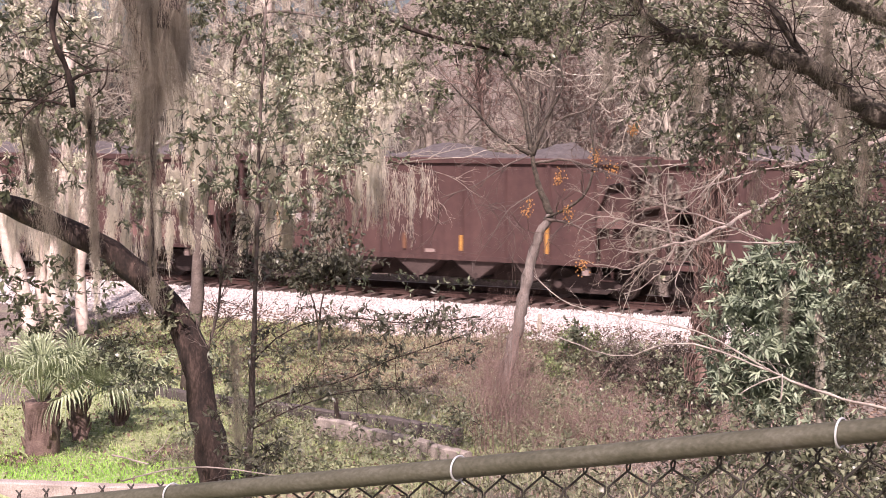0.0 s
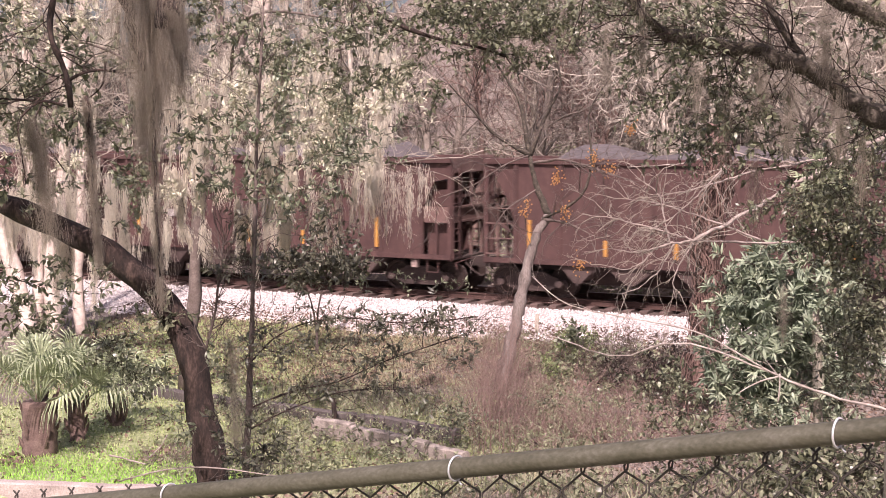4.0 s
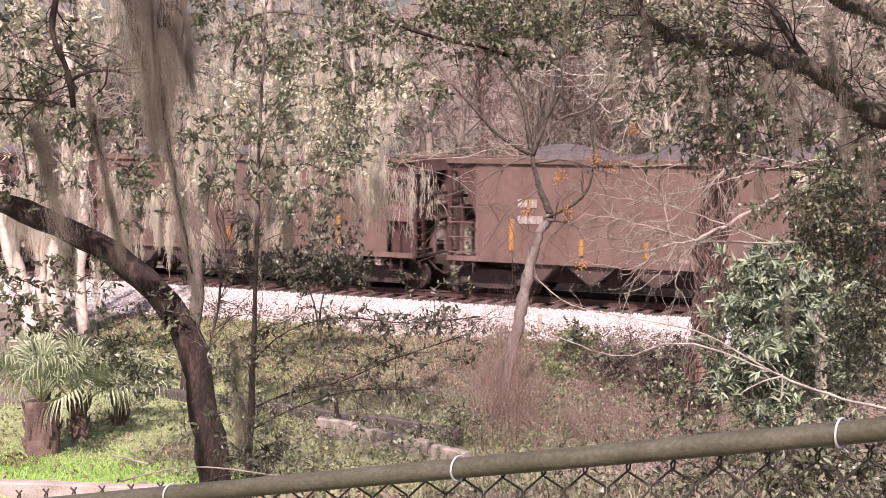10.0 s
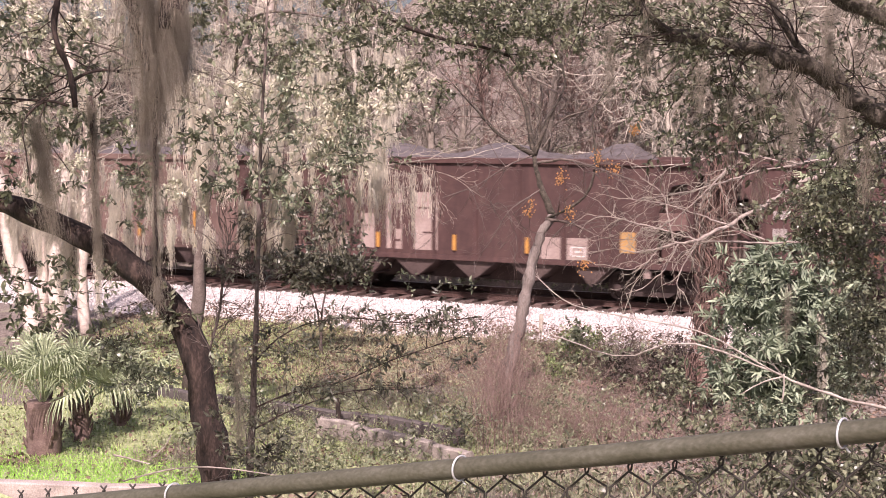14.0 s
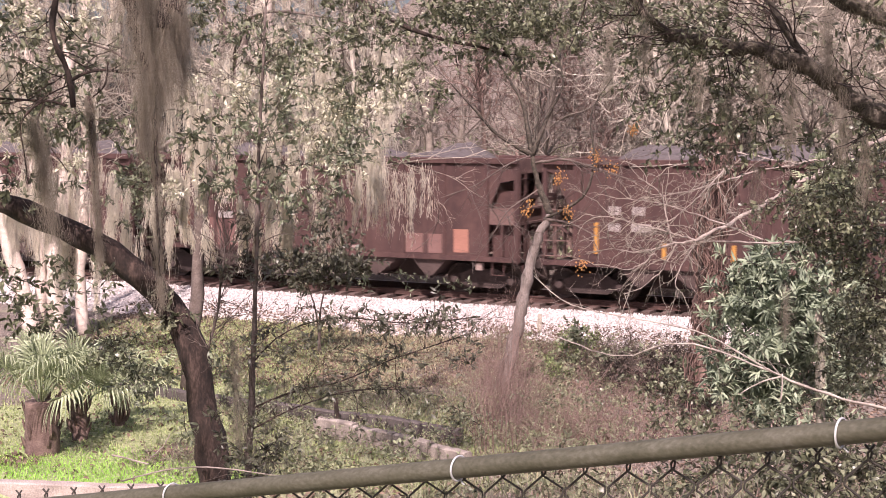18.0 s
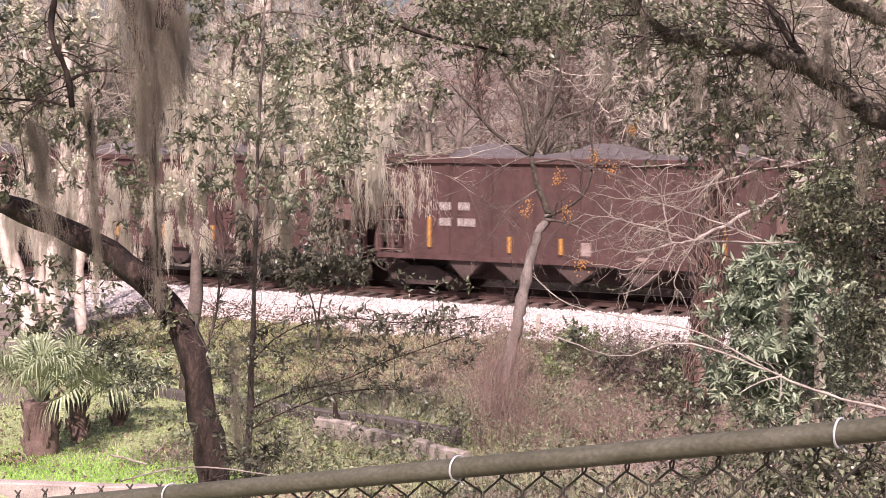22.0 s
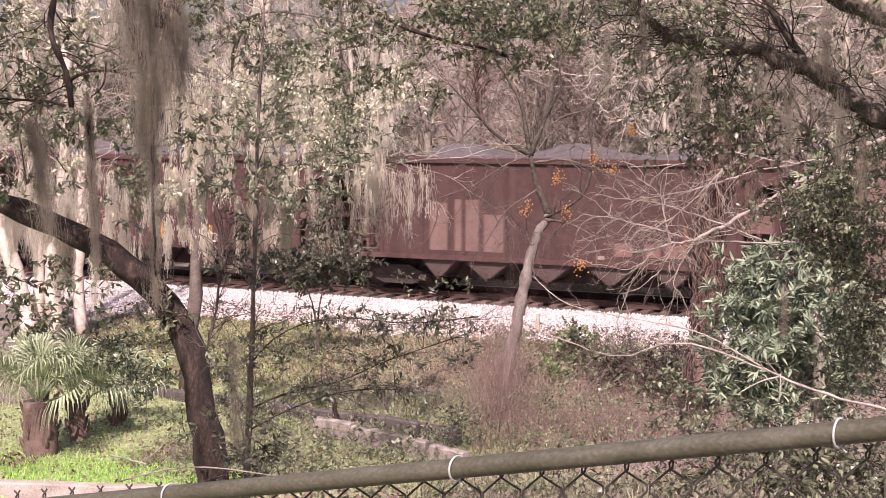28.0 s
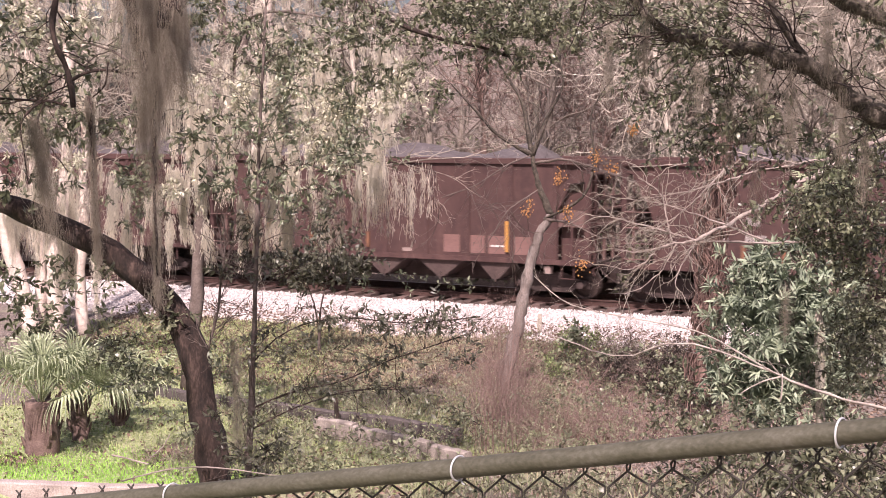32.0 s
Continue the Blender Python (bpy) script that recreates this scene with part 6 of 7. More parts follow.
def bare_tree(seed, mat, height):
    rng = np.random.default_rng(seed)
    tree = tree_thing("woodland_tree", "leafless pinkish-grey woodland tree behind the track", group="woods behind the track")
    tr = bent(rng, np.zeros((1, 3)) + np.array([[0, 0, -0.5]]), np.array([[rng.normal(0, 0.08), rng.normal(0, 0.08), 1.0]]), np.array([height]), 12, 0.07)
    part("trunk", soup("trunk", *tubes_arrays(tr, np.linspace(0.17, 0.03, 12)[None], 6), mat), tree)
    part("crown", soup("crown", *offshoots(seed + 1, [tr[0, 2:]], 40, height * 0.26, r=0.035, levels=4, n=6, fan=4, wander=0.34, spread=0.75, shrink=0.5, up=0.3), mat), tree, "bare forking branches")
    return tree


WOOD = [bare_tree(301, TWIG, 13), bare_tree(303, PALE_BARK, 11), bare_tree(305, TWIG, 9), bare_tree(307, RED_TWIG, 7), bare_tree(309, SUN_WOOD_TWIG, 12)]
rw = random.Random(12)
for i in range(190):
    v = -rw.uniform(4.5, 34) if i > 20 else -rw.uniform(4.0, 8)
    u = rw.uniform(-34, 26) if i < 96 else rw.uniform(2, 34) if i < 140 else rw.uniform(-5, 12)
    q = on_track(u, v)
    q.z = ground_z(q.x, q.y)
    # most trees to the right get the twig colour lightened for sun
    src = WOOD[i] if i < 5 else WOOD[4 if u > 1.5 and i % 5 else i % 4]
    if i < 5:
        src.matrix_basis = Matrix.Translation(q) @ pose(0, 0, 0, 0, 0, rw.uniform(0, 360))
    else:
        t = copy_thing(src, Matrix.Translation(q) @ pose(0, 0, 0, rw.uniform(-5, 5), rw.uniform(-5, 5), rw.uniform(0, 360)))
        t.scale = [rw.uniform(0.75, 1.2)] * 3
# undergrowth on the far bank
ru = np.random.default_rng(41)
uu, vv = ru.uniform(-32, 24, 900), -ru.uniform(2.9, 22, 900) ** 1.0
zones = []
for a, b in zip(uu, vv):
    q = on_track(a, b)
    zones.append(((q.x, q.y, ground_z(q.x, q.y) + 0.45), (0.7, 0.7, 0.55), 8))
lv, tw = sprays(ru, zones, leaf=0.16, slim=0.28, per=7, twig_len=0.8, sag=-0.05, twig_r=0.008)
stuff("undergrowth", soup("undergrowth", *lv, WEED_LEAF), "tangled low undergrowth on the far bank", "undergrowth")
stuff("undergrowth_stems", soup("undergrowth_stems", *tw, TWIG), "tangled stems on the far bank", "undergrowth")

# ---- train ----
PITCH_CAR, SPEED = 13.29, 8.70
HALF = 6.0
# play in the couplings: how far each car runs ahead of even spacing
SLACK = {-1: 0.36, 0: 0.36, 1: 0.45, 2: 0.38, 3: 0.3, 4: 0.09, 5: 0.07, 6: 0.14, 8: -0.2, 9: -0.15, 10: -0.14, 11: -0.13, 12: 0.07, 14: -0.15, 16: 0.2, 17: 0.1, 20: -0.05, 21: -0.05}
BAYS = (-3.42, -1.92, -0.1, 1.72, 3.42)


def truck_meshes():
    f = Geo()
    for y in (-1.0, 1.0):
        f.prism([(-1.12, 0.32), (-1.05, 0.52), (-0.62, 0.62), (-0.4, 0.74), (0.4, 0.74), (0.62, 0.62), (1.05, 0.52), (1.12, 0.32), (0.75, 0.34), (0.5, 0.2), (-0.5, 0.2), (-0.75, 0.34)], 1, y - 0.07, y + 0.07)
    f.box(-0.2, 0.2, -1.1, 1.1, 0.42, 0.66)
    wheelset = Geo()
    for y, s in ((-0.72, -1), (0.72, 1)):
        ring = []
        for rad, off in ((0.1, 0.09), (0.13, 0.03), (0.34, 0.0), (0.35, 0.05), (0.42, 0.06), (0.425, -0.05), (0.45, -0.07), (0.45, -0.09), (0.35, -0.08), (0.13, -0.05), (0.1, -0.09)):
            ring.append([(rad * math.cos(a), y + s * off, rad * math.sin(a)) for a in np.linspace(0, 2 * math.pi, 24, endpoint=False)])
        vs = [p for q in ring for p in q]
        wheelset.add(vs, [(i * 24 + k, i * 24 + (k + 1) % 24, (i + 1) * 24 + (k + 1) % 24, (i + 1) * 24 + k) for i in range(len(ring) - 1) for k in range(24)])
    wheelset.tube([(0, -1.08, 0), (0, 1.08, 0)], 0.085, 10)
    spring = Geo().tube([(0.075 * math.cos(a), 0.075 * math.sin(a), a * 0.0088) for a in np.linspace(0, 2 * math.pi * 4, 40)], 0.016, 5)
    cap = Geo().tube([(0, -0.14, 0), (0, -0.05, 0), (0, 0.05, 0)], [0.1, 0.13, 0.13], 12)
    return f.data("side_frame", UNDER), wheelset.data("wheelset", WHEEL), spring.data("spring", UNDER), cap.data("bearing_cap", UNDER)


TRUCK, WHEELSET, SPRING, CAP = truck_meshes()


def coal_mesh(seed):
    nx_, ny_ = 60, 15
    g = Geo()
    for i in range(nx_ + 1):
        x = -5.7 + 11.4 * i / nx_
        for j in range(ny_ + 1):
            y = -1.46 + 2.92 * j / ny_
            ridge = 0.42 + 0.17 * math.cos((x - 0.3) * 1.75) + 0.08 * noise.noise(Vector((x * 0.5, seed * 7.0, 0)))
            fall = max(0.0, abs(x) - 4.0)
            z = 3.7 + ridge * (1 - 0.75 * (abs(y) / 1.46) ** 1.6) - 0.42 * fall + 0.07 * noise.noise(Vector((x * 2.5, y * 2.5, seed))) + 0.04 * noise.noise(Vector((x * 7, y * 7, seed)))
            g.v.append((x, y, max(3.2, z)))
    m = ny_ + 1
    g.f = [(i * m + j, (i + 1) * m + j, (i + 1) * m + j + 1, i * m + j + 1) for i in range(nx_) for j in range(ny_)]
    return g.data("coal_load", COAL)


def hopper_car(paint, ends, ribs, label):
    """An open coal hopper with five bays, its floor slopes, open ends, ladders and trucks; the base lies on the rails at its middle."""
    car = tagged(new("hopper_car"), label, "rail car", "cars of the coal train")
    side = Geo().prism([(-5.3, 3.76), (-5.3, 1.05), (5.3, 1.05), (5.3, 3.76)], 1, -0.012, 0.012).data("side_sheet", paint)
    chord = Geo().prism([(-0.085, 3.74), (0.04, 3.74), (0.04, 3.88), (-0.02, 3.9), (-0.085, 3.88)], 0, -6.18, 6.18).data("top_chord", paint)
    sill = Geo().prism([(-0.075, 1.0), (0.05, 1.0), (0.05, 1.03), (-0.03, 1.03), (-0.03, 1.14), (-0.075, 1.14)], 0, -6.18, 6.18).data("side_sill", paint)
    post = Geo().prism([(-0.07, 0.0), (-0.045, -0.045), (0.045, -0.045), (0.07, 0.0)], 2, 1.09, 3.74).data("side_post", paint)
    shallow = Geo().prism([(-0.03, 0.0), (-0.02, -0.012), (0.02, -0.012), (0.03, 0.0)], 2, 1.09, 3.74).data("side_seam", paint)
    end_post = Geo().prism([(-0.06, -0.06), (0.06, -0.06), (0.06, 0.06), (-0.06, 0.06)], 2, 0.95, 3.75).data("corner_post", ends)
    for y, s in ((-1.53, 1), (1.53, -1)):
        flip = pose(0, y, 0, 0, 0, 0 if s > 0 else 180)
        part("side_sheet", side, car, m=flip)
        part("top_chord", chord, car, m=flip)
        part("side_sill", sill, car, m=flip)
        for i in range(9):
            x = -5.22 + 10.44 * i / 8
            part("side_post" if ribs else "side_seam", post if ribs else shallow, car, m=pose(x * s, y - 0.013 * s, 0, 0, 0, 0 if s > 0 else 180))
        for x in (-6.12, 6.12):
            part("corner_post", end_post, car, m=pose(x, y + 0.05 * s, 0))
    slope = Geo().prism([(5.85, 3.76), (5.79, 3.76), (3.75, 1.05), (3.8, 1.02)], 1, -1.5, 1.5).data("slope_sheet", DUSTY_END)
    end_chord = Geo().box(6.02, 6.17, -1.45, 1.45, 3.46, 3.86).box(6.17, 6.2, -1.45, 1.45, 3.46, 3.52).data("end_chord", DUSTY_END)
    bulkhead = Geo().box(6.08, 6.14, -1.42, 1.42, 2.04, 2.5).box(6.14, 6.2, -1.42, 1.42, 2.44, 2.5).box(6.14, 6.2, -1.42, 1.42, 2.04, 2.1).data("end_beam", DUSTY_END)
    thin_rail = Geo().box(6.08, 6.14, -1.42, 1.42, 2.74, 2.82).data("end_rail", ends)
    platform = Geo().box(5.3, 6.16, -1.5, 1.5, 0.97, 1.03).data("end_platform", UNDER)
    upright = Geo().box(6.06, 6.13, -0.05, 0.05, 1.0, 3.5).data("end_upright", DUSTY_END)
    diagonal = Geo().tube([(4.5, 0, 1.05), (6.08, 0, 2.05)], 0.05, 5).data("end_brace", ends)
    # the leading end is boxed in between side and corner, the trailing one is open with grab irons
    corner_plate = Geo().prism([(5.3, 3.74), (5.3, 2.5), (5.62, 3.2), (6.08, 3.3), (6.08, 3.74)], 1, -1.5, -1.48).data("corner_plate", ends)
    side_beam = Geo().box(5.31, 6.06, -1.52, -1.46, 2.04, 2.5).data("side_beam", DUSTY_END)
    # added plates inside the end openings, there to catch sun and lighten them
    end_web = Geo().box(5.31, 6.04, -1.27, -1.24, 1.03, 2.04).box(5.31, 6.04, -1.27, -1.24, 2.5, 2.98).data("end_web", ends)
    side_stile = Geo().box(5.66, 5.72, -1.52, -1.47, 1.03, 2.04).data("side_stile", ends)
    corner_web = Geo().prism([(-5.3, 3.74), (-5.3, 2.2), (-5.5, 2.75), (-5.9, 3.5), (-6.06, 3.55), (-6.06, 3.74)], 1, -1.5, -1.48).data("corner_plate", ends)
    ladder = Geo()
    for y in (0, 0.42):
        ladder.box(-0.02, 0.02, y - 0.03, y + 0.03, 1.0, 3.6)
    for i in range(7):
        ladder.tube([(0.03, 0, 1.15 + 0.36 * i), (0.03, 0.42, 1.15 + 0.36 * i)], 0.014, 5)
    ladder_me = ladder.data("ladder", ends)
    grab_me = Geo().tube([(-5.32, -1.56, 0), (-5.32, -1.6, 0), (-6.1, -1.6, 0), (-6.1, -1.56, 0)], 0.017, 5).data("grab_iron", DUSTY_END)
    step_me = Geo().tube([(5.4, -1.5, 1.0), (5.4, -1.5, 0.62), (5.75, -1.5, 0.62), (5.75, -1.5, 1.0)], 0.022, 5).data("sill_step", ends)
    coupler = Geo().box(5.7, 6.45, -0.13, 0.13, 0.72, 0.98).prism([(6.4, -0.18), (6.66, -0.2), (6.66, -0.02), (6.5, 0.02), (6.62, 0.14), (6.5, 0.22), (6.4, 0.16)], 2, 0.7, 1.0).data("coupler", UNDER)
    hose = Geo().tube([(6.1, -0.45, 0.85), (6.35, -0.42, 0.6), (6.55, -0.3, 0.45), (6.64, -0.2, 0.5)], 0.028, 6).data("air_hose", UNDER)
    lever = Geo().tube([(6.2, -0.2, 0.95), (6.24, -0.8, 0.93), (6.24, -1.35, 0.9), (6.3, -1.42, 0.72)], 0.018, 5).data("uncoupling_lever", ends)
    for turn in (0, 180):
        m = pose(0, 0, 0, 0, 0, turn)
        part("slope_sheet", slope, car, m=m)
        part("end_chord", end_chord, car, "dusty pale end chord", m)
        part("end_beam", bulkhead, car, "dusty pale end beam", m)
        part("end_rail", thin_rail, car, m=m)
        part("corner_plate", corner_plate, car, m=m)
        part("corner_plate", corner_web, car, m=m)
        part("side_beam", side_beam, car, "dusty pale beam", m)
        part("side_stile", side_stile, car, m=m)
        part("end_web", end_web, car, m=m)
        part("end_platform", platform, car, m=m)
        part("sill_step", step_me, car, m=m)
        part("uncoupling_lever", lever, car, m=m)
        for y in (-0.75, 0.0, 0.75):
            part("end_upright", upright, car, m=m @ pose(0, y, 0))
            part("end_brace", diagonal, car, m=m @ pose(0, y, 0))
        for i in range(4):
            part("grab_iron", grab_me, car, m=m @ pose(0, 0, 1.25 + 0.42 * i))
        part("coupler", coupler, car, m=m)
        part("air_hose", hose, car, m=m)
        part("ladder", ladder_me, car, m=m @ pose(6.2, -1.45, 0))
    part("centre_sill", Geo().box(-6.0, 6.0, -0.2, 0.2, 0.72, 1.04).box(-3.6, 3.6, -0.28, 0.28, 0.5, 0.8).data("centre_sill", UNDER), car)
    wheel = Geo().tube([(0.28 * math.cos(a), 0, 0.28 * math.sin(a)) for a in np.linspace(0, 2 * math.pi, 17)], 0.016, 5)
    for a in (0, 2.1, 4.2):
        wheel.tube([(0, 0, 0), (0.28 * math.cos(a), 0, 0.28 * math.sin(a))], 0.012, 4)
    part("brake_wheel", wheel.data("brake_wheel", UNDER), car, m=pose(-6.24, -0.6, 2.55, 0, 0, 90))
    bay_me, end_bay_me = [Geo().prism([(-w, 1.04), (w, 1.04), (w, 1.0), (0.1, 0.52), (-0.1, 0.52), (-w, 1.0)], 1, -1.5, 1.5).data("hopper_bay", HOPPER) for w in (0.72, 0.55)]
    gate_me = Geo().box(-0.17, 0.17, -1.3, 1.3, 0.48, 0.525).box(-0.03, 0.03, -1.53, -1.3, 0.45, 0.65).data("bay_gate", UNDER)
    ridge_me = Geo().prism([(-0.09, 0.95), (0.09, 0.95), (0.0, 1.25)], 1, -1.5, 1.5).data("cross_ridge", UNDER)
    # added dark plates between the bays, in place of the shade under the car
    screen_me = Geo().box(-0.92, 0.92, -0.6, -0.54, 0.4, 1.03).data("gate_screen", UNDER)
    part("brake_bracket", Geo().box(4.9, 5.08, -1.52, -1.36, 0.74, 0.95).box(4.96, 5.02, -1.46, -1.4, 0.9, 1.0).data("brake_bracket", PATCH), car, "pale metal box")
    for i, x in enumerate(BAYS):
        b = part("hopper_bay", bay_me if abs(x) < 3 else end_bay_me, car, "dusty steel discharge bay", pose(x, 0, 0))
        part("bay_gate", gate_me, b)
        if i:
            x = (x + BAYS[i - 1]) / 2
            part("cross_ridge", ridge_me, car, m=pose(x, 0, 0))
            part("gate_screen", screen_me, car, m=pose(x, 0, 0))
    part("coal_load", coal_mesh(len(label)), car, "heaped dull black coal")
    for x in (-4.95, 4.95):
        tr = part("truck", TRUCK, car, "grimy cast steel truck", pose(x, 0, 0))
        for wx in (-0.87, 0.87):
            part("wheelset", WHEELSET, tr, "worn steel wheels on an axle", pose(wx, 0, 0.425))
            for y, s in ((-1.07, 0), (1.07, 180)):
                part("bearing_cap", CAP, tr, m=pose(wx, y, 0.425, 0, 0, s))
        for y in (-1.0, 1.0):
            for sx in (-0.19, 0.0, 0.19):
                part("spring", SPRING, tr, m=pose(sx, y, 0.24))
    return car


# one ribbed and one smooth car are built, the others are copies
RIBBED = hopper_car(CAR_BROWN, CAR_BROWN, True, "brown steel coal hopper car with ribbed sides, heaped with coal")
SMOOTH = hopper_car(CAR_TAN, CAR_BROWN, False, "faded tan steel coal hopper car with smooth sides, heaped with coal")
SIDE_Y = -1.53


def plate(car, name, mat, x, z, w, h, label, depth=0.006):
    g = Geo().box(-w / 2, w / 2, -depth, 0, -h / 2, h / 2)
    part(name, g.data(name, mat), car, label, pose(x, SIDE_Y - 0.0135, z))


def stripe(car, x, z, h, mat=YELLOW, label="yellow reflective stripe"):
    plate(car, "reflector_stripe", mat, x, z, 0.1, h, label, 0.052)


def marks(car, left, right, z, rows=2, mat=WHITE_PAINT):
    """Painted reporting marks, as plain bars the size of letters: two blocks in each of two rows, between left and right."""
    for row in range(rows):
        for col in range(2):
            n = 3 if row and col else 2
            for k in range(n):
                x = left + 0.07 + k * 0.19 if col == 0 else right - 0.07 - (n - 1 - k) * 0.19 - (0.0 if row else 0.17)
                for dx, w in ((-0.045, 0.033), (0.045, 0.025)):
                    plate(car, "reporting_mark", mat, x + dx, z - row * 0.45, w, 0.22, "white painted mark", 0.05)


def scrawl(car, x, z, s):
    """A sprayed white tag of loose strokes."""
    rr = random.Random(int(x * 100) + 7)
    g = Geo()
    for _ in range(8):
        a, b = rr.uniform(-0.35, 0.35), rr.uniform(-0.3, 0.3)
        a2, b2 = a + rr.uniform(-0.4, 0.4), b + rr.uniform(-0.35, 0.35)
        am, bm_ = (a + a2) / 2 + rr.uniform(-0.12, 0.12), (b + b2) / 2 + rr.uniform(-0.12, 0.12)
        g.tube([(a * s, -0.004, b * s), (am * s, -0.004, bm_ * s), (a2 * s, -0.004, b2 * s)], 0.015, 5)
    part("sprayed_tag", g.data("sprayed_tag", WHITE_PAINT), car, "white spray-paint tag", pose(x, SIDE_Y - 0.0135, z))


# what is painted on each car: kind, then what it carries, along the car from its middle
TRAIN = []
for k in range(-1, 23):
    smooth = k in (6, 7, 10, 17)
    src = SMOOTH if smooth else RIBBED
    first = k == -1 or k == 6
    car = src if first else None
    TRAIN.append([k, smooth, car])
for row in TRAIN:
    if row[2] is None:
        row[2] = copy_thing(SMOOTH if row[1] else RIBBED, pose(0, 0, 0))
CARS = {k: car for k, _, car in TRAIN}
LOOKS = {9: "brown coal hopper car with tall pale primer panels, heaped with coal", 12: "brown coal hopper car with faded pinkish and salmon panels", 13: "brown coal hopper car with broad pale repainted panels",
         15: "brown coal hopper car with white spray-paint tags and yellow stripes", 18: "brown coal hopper car with three faded pinkish panels", 19: "brown coal hopper car with a framed stencil and yellow stripes",
         5: "brown coal hopper car with white marks and grimy stripes", 16: "rust-streaked brown coal hopper car with white marks", 20: "rust-streaked brown coal hopper car with low white marks", 21: "brown coal hopper car with a row of pinkish panels"}
for k, words in LOOKS.items():
    CARS[k]["label"] = words


MARKS = {0: (-4.31, -3.2), 3: (-4.3, -3.12), 4: (-4.38, -3.13), 5: (-4.25, -3.1), 6: (-4.0, -3.3), 7: (-3.8, -3.1), 8: (-4.93, -3.71), 10: (-3.9, -3.2), 11: (-4.26, -3.1), 12: (-4.52, -3.25),
         14: (-4.16, -3.07), 15: (-4.32, -3.11), 16: (-4.49, -3.31), 17: (-4.0, -3.3), 19: (-4.29, -3.2), 20: (-3.65, -2.33)}
MARK_Z = {1: 2.5, 6: 2.66, 7: 2.66, 10: 2.66, 17: 2.66, 20: 2.34}
TALL = {0: (-4.76, 3.89), 2: (-4.8, 3.84), 3: (-4.77, 3.8), 4: (-4.81, 4.06), 6: (-4.21, 3.65), 7: (-4.13, 3.7), 10: (-4.2, 3.7), 11: (-4.61, 3.85), 14: (-4.49, 3.99), 15: (-4.81, 3.82), 17: (-4.2, 3.7), 19: (-4.9, 3.77), 20: (3.78,), 21: (-4.8, 3.8)}
SHORT = {0: (1.3,), 2: (-2.6, -0.66, 1.27), 3: (-2.5, -0.6, 1.3), 4: (-2.55, -0.03, 1.81), 6: (-2.15, -0.33, 1.5), 7: (-2.45, -0.19, 1.6), 9: (-3.1, -0.65, 1.57), 10: (-2.4, -0.2, 1.55), 11: (-2.73, -0.88), 14: (-2.02, -0.5),
         15: (-2.5, -0.66, 1.19), 17: (-2.3, -0.2, 1.6), 19: (0.24, 2.08)}
DULL_TALL = {1: (-5.2, 3.76), 5: (-4.81,), 8: (3.8,), 12: (-4.9,), 16: (-4.93, 4.62), 18: (3.8,)}
DULL_SHORT = {0: (-2.3, -0.5), 1: (-2.88, -0.9), 5: (-0.68, 1.3), 8: (-2.4, 1.3), 16: (-3.89, -0.86), 20: (-2.91, -1.87, 0.1), 13: (-0.8,), 21: (-2.5, -0.6)}


def panel(car, mat, x, z, w, h, label="pale primer panel"):
    plate(car, "primer_panel", mat, x, z, w, h, label)


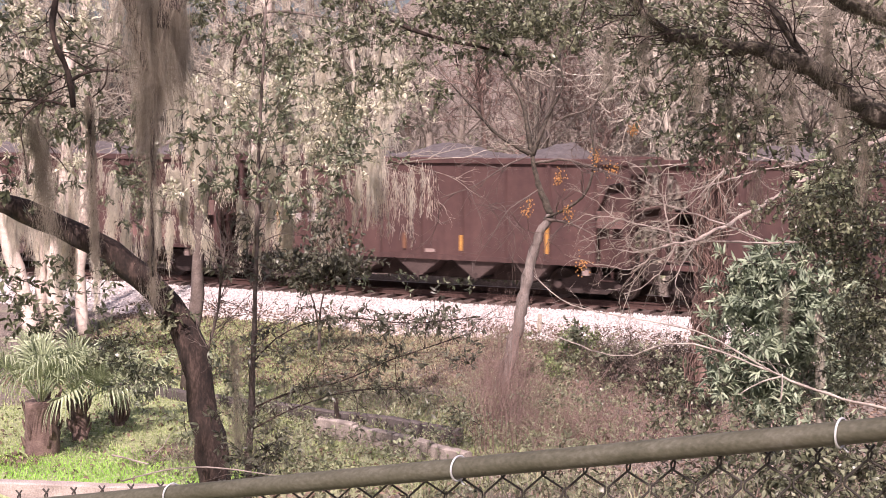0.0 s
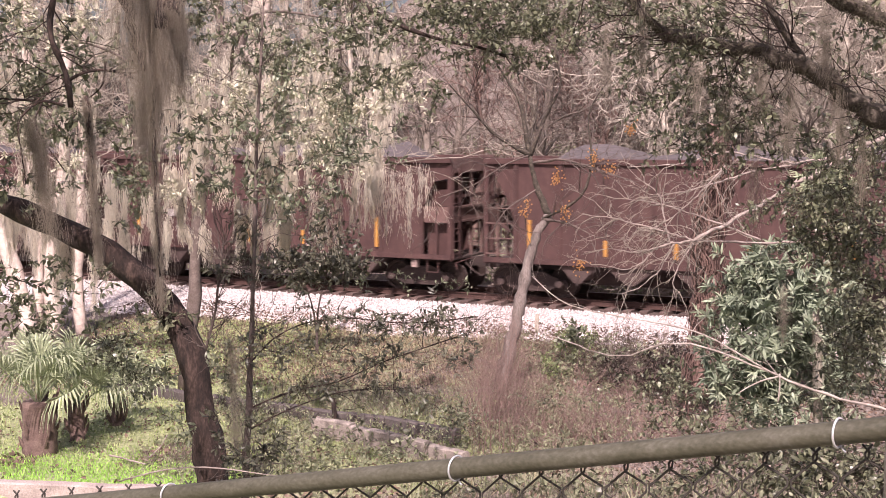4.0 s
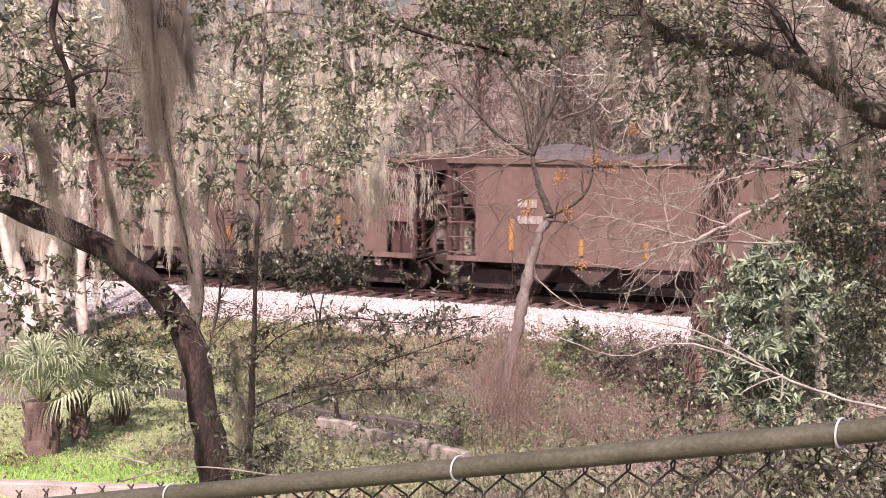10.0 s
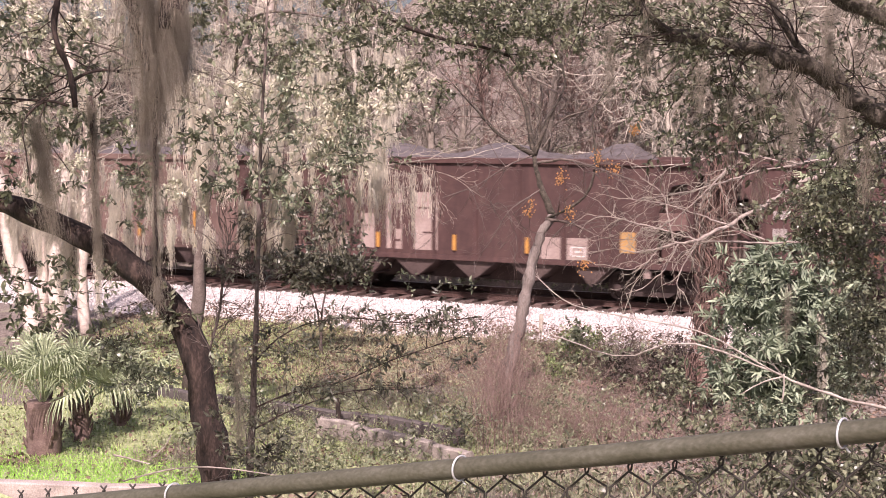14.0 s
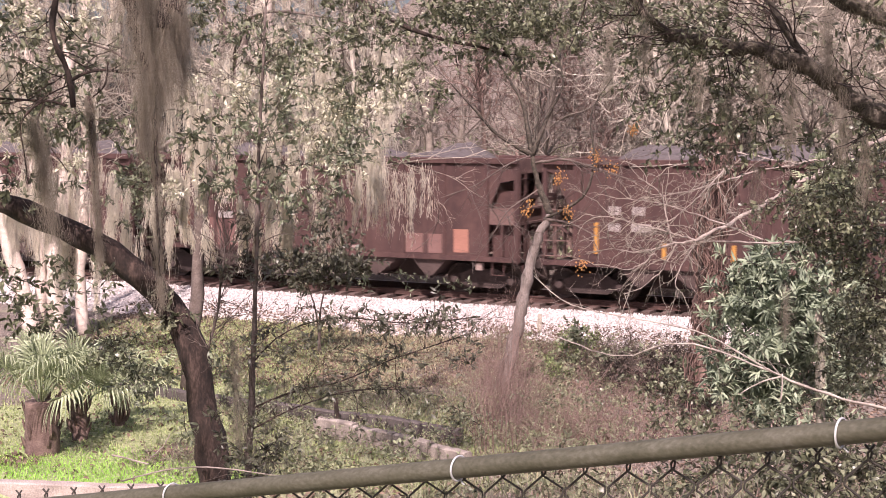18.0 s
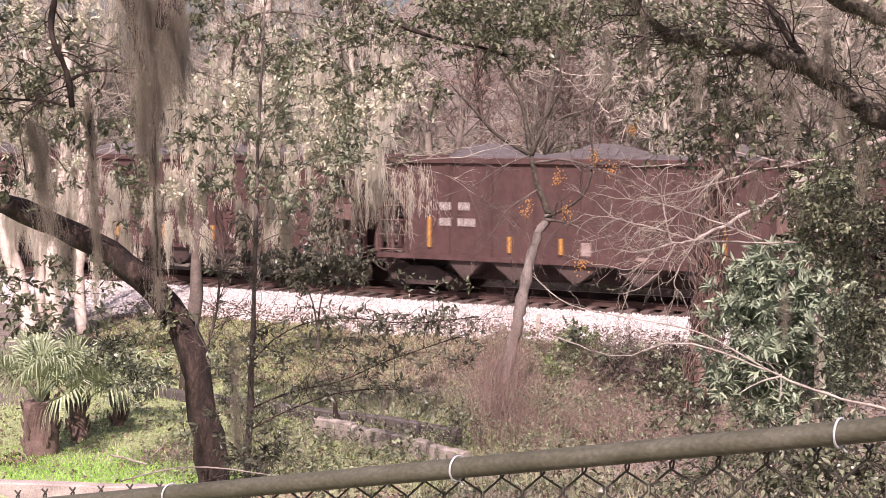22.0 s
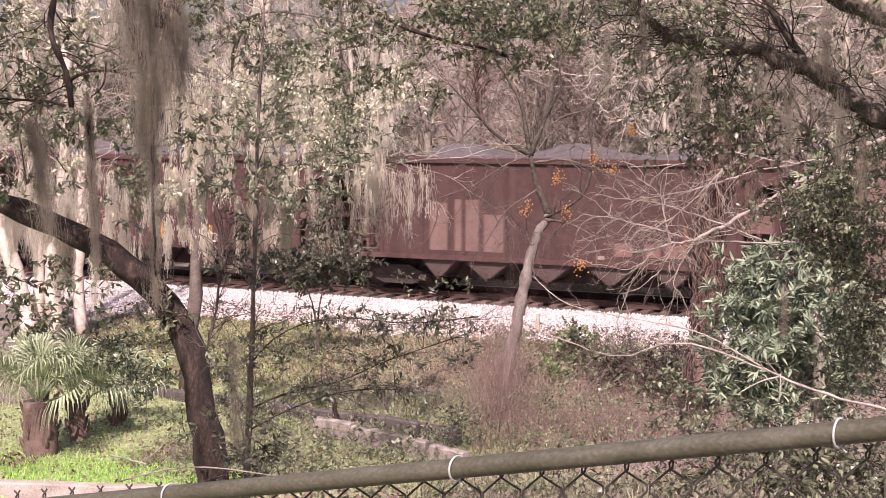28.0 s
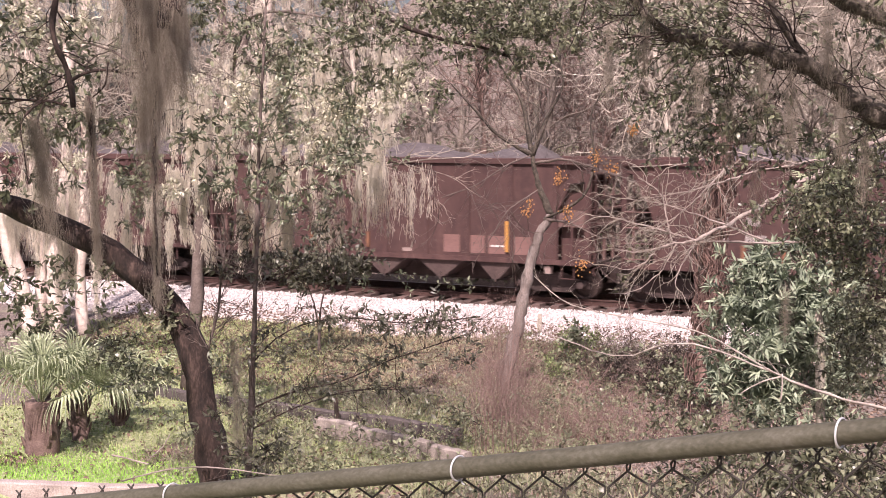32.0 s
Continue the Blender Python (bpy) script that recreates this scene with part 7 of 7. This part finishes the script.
def dress():
    """What is painted on each car, along it from its middle."""
    for k, car in CARS.items():
        for x in TALL.get(k, ()):
            stripe(car, x, 1.78 if x < 0 else 1.72, 0.86)
        for x in SHORT.get(k, ()):
            stripe(car, x, 1.5, 0.44)
        for x in DULL_TALL.get(k, ()):
            stripe(car, x, 1.75, 0.86, DULL_YELLOW, "grimy faded orange stripe")
        for x in DULL_SHORT.get(k, ()):
            stripe(car, x, 1.5, 0.44, DULL_YELLOW, "grimy faded orange stripe")
        if k in MARKS:
            marks(car, *MARKS[k], MARK_Z.get(k, 2.53))
        if k == 15:
            scrawl(car, 2.15, 1.5, 0.95), scrawl(car, 2.89, 1.75, 0.95), scrawl(car, 4.54, 1.4, 0.6)
        if k in (6, 7, 10, 17):
            panel(car, FAINT_PATCH, 2.94, 1.52, 0.4, 0.4, "faint pale stencilled panel")
            panel(car, FAINT_PATCH, 4.42, 1.3, 0.3, 0.24, "small pale panel")
        if k == 4:
            panel(car, PATCH, -0.51, 1.5, 0.36, 0.34, "pale stencilled panel")
        if k == 14:
            panel(car, PATCH, 0.18, 1.45, 0.34, 0.36, "pale stencilled panel")
        if k == 9:
            for x, w, h in ((-3.45, 0.45, 1.0), (-2.58, 0.5, 1.6), (-1.56, 0.74, 1.65)):
                panel(car, PATCH, x, 1.25 + h / 2, w, h, "pale primer panel with faint stencils")
            for x, z, w, h in ((-2.45, 2.2, 0.16, 0.75), (-2.53, 1.5, 0.3, 0.07), (-1.56, 2.45, 0.5, 0.05), (-1.46, 1.75, 0.4, 0.05), (-3.5, 1.9, 0.25, 0.05)):
                plate(car, "stencil_bar", CAR_BROWN, x, z, w, h, "faint brown stencil", 0.009)
            panel(car, PATCH, 2.28, 1.45, 0.62, 0.6)
            panel(car, PATCH, 3.03, 1.45, 0.6, 0.6)
            for dx, dz, w, h in ((0, 0.12, 0.42, 0.04), (0, -0.12, 0.42, 0.04), (-0.19, 0, 0.04, 0.28), (0.19, 0, 0.04, 0.28), (0, 0, 0.2, 0.06)):
                plate(car, "stencil_bar", WHITE_PAINT, 3.05 + dx, 1.38 + dz, w, h, "white stencil", 0.009)
            panel(car, ORANGE_PATCH, 4.46, 1.68, 0.42, 0.56, "orange painted panel")
            panel(car, PATCH, -4.25, 1.45, 0.3, 0.4, "small pale panel")
        if k == 12:
            for x in (-3.9, -3.15):
                panel(car, PINK_PATCH, x, 1.55, 0.5, 0.85, "faded pinkish panel")
            for x, w in ((-0.1, 0.6), (2.97, 0.55), (3.67, 0.5)):
                panel(car, PINK_PATCH, x, 1.45, w, 0.55, "faded pinkish panel")
            panel(car, SALMON_PATCH, 4.45, 1.55, 0.46, 0.66, "pinkish orange painted panel")
        if k == 13:
            for x, w in ((-4.3, 0.45), (-3.48, 0.75), (-2.52, 0.72)):
                panel(car, PATCH, x, 2.08, w, 1.85, "broad pale repainted panel")
            panel(car, PINK_PATCH, -4.7, 1.5, 0.3, 0.75, "pinkish panel")
            for x, w in ((2.08, 0.66), (3.1, 0.72), (3.89, 0.5), (4.6, 0.35)):
                panel(car, PATCH, x, 1.55, w, 0.85, "pale repainted panel")
            plate(car, "stencil_panel", WHITE_PAINT, 2.08, 1.38, 0.46, 0.26, "white framed stencil", 0.009)
            plate(car, "stencil_bar", CAR_BROWN, 2.08, 1.38, 0.34, 0.16, "dark stencil", 0.012)
            plate(car, "stencil_bar", WHITE_PAINT, 0.28, 1.33, 0.2, 0.12, "white stencil")
        if k == 18:
            for x, w, h in ((-3.39, 0.55, 1.35), (-2.51, 0.74, 1.45), (-1.68, 0.6, 1.05)):
                panel(car, WORN_PATCH, x, 1.27 + h / 2, w, h, "worn faintly pinkish panel")
        if k in (18, 21, 1):
            for x in (2.09, 2.86, 3.48, 4.26):
                panel(car, PINK_PATCH, x, 1.48, 0.5, 0.5 if k == 21 else 0.36, "faded pinkish panel")
        if k == 21:
            plate(car, "stencil_bar", WHITE_PAINT, 3.5, 1.45, 0.4, 0.05, "white stencil", 0.012)
        if k == 19:
            panel(car, PINK_PATCH, 4.57, 1.6, 0.5, 0.75, "pink painted panel")
            for dx, dz, w, h in ((0, 0.12, 0.46, 0.035), (0, -0.12, 0.46, 0.035), (-0.21, 0, 0.035, 0.26), (0.21, 0, 0.035, 0.26)):
                plate(car, "stencil_bar", WHITE_PAINT, 2.08 + dx, 1.36 + dz, w, h, "white stencil frame", 0.056)
            plate(car, "stencil_bar", WHITE_PAINT, -5.15, 1.36, 0.16, 0.16, "white stencil", 0.02)
        if k in (1, 15, 16):
            plate(car, "stencil_bar", RED_PAINT, 4.5 if k == 1 else -4.65, 1.42, 0.2, 0.14, "small red stencil", 0.02)
        plate(car, "stencil_bar", PATCH, 0.3 + 0.37 * (k % 5), 1.25, 0.3, 0.1, "small pale stencil")


dress()
W_STEP = 1 / 15
TURN_BASIS = pose(0, 0, 0, 0, 0, -TURN)


def motions():
    # the train rolls to the right at an even speed; car k's rear corner passes the same spot every 1.527 s
    for k, car in CARS.items():
        rows = []
        for t in (0.0, 8.0, 16.0, 24.0, 32.0):
            u = (t - 0.89 - 1.5276 * k) * SPEED + HALF - 0.5 + SLACK.get(k, 0.0)
            rows.append((t, Matrix.Translation(on_track(u, 0, 0)) @ TURN_BASIS))
        walk(car, rows)
    # wheels roll with it; alike wheelsets share one set of keys
    rolled = {}
    for car in CARS.values():
        for tr in car.children:
            for w in tr.children:
                if not w.name.startswith("wheelset"):
                    continue
                key = round(w.matrix_basis.translation.x, 2)
                if key not in rolled:
                    rest = w.matrix_basis.translation.copy()
                    walk(w, [(i * W_STEP, Matrix.Translation(rest) @ Matrix.Rotation(i * W_STEP * SPEED / 0.425, 4, "Y")) for i in range(481)])
                    rolled[key] = w.animation_data
                else:
                    w.rotation_mode = "QUATERNION"
                    ad = w.animation_data_create()
                    ad.action = rolled[key].action
                    ad.action_slot = rolled[key].action_slot
    for ob, length, tips in SWAY:
        base = ob.matrix_basis.copy()
        walk(ob, [(t, base @ Matrix.Rotation(-math.atan2(dx, length), 4, "Y") @ Matrix.Rotation(0.4 * math.atan2(dx, length), 4, "X")) for t, dx in tips])


motions()
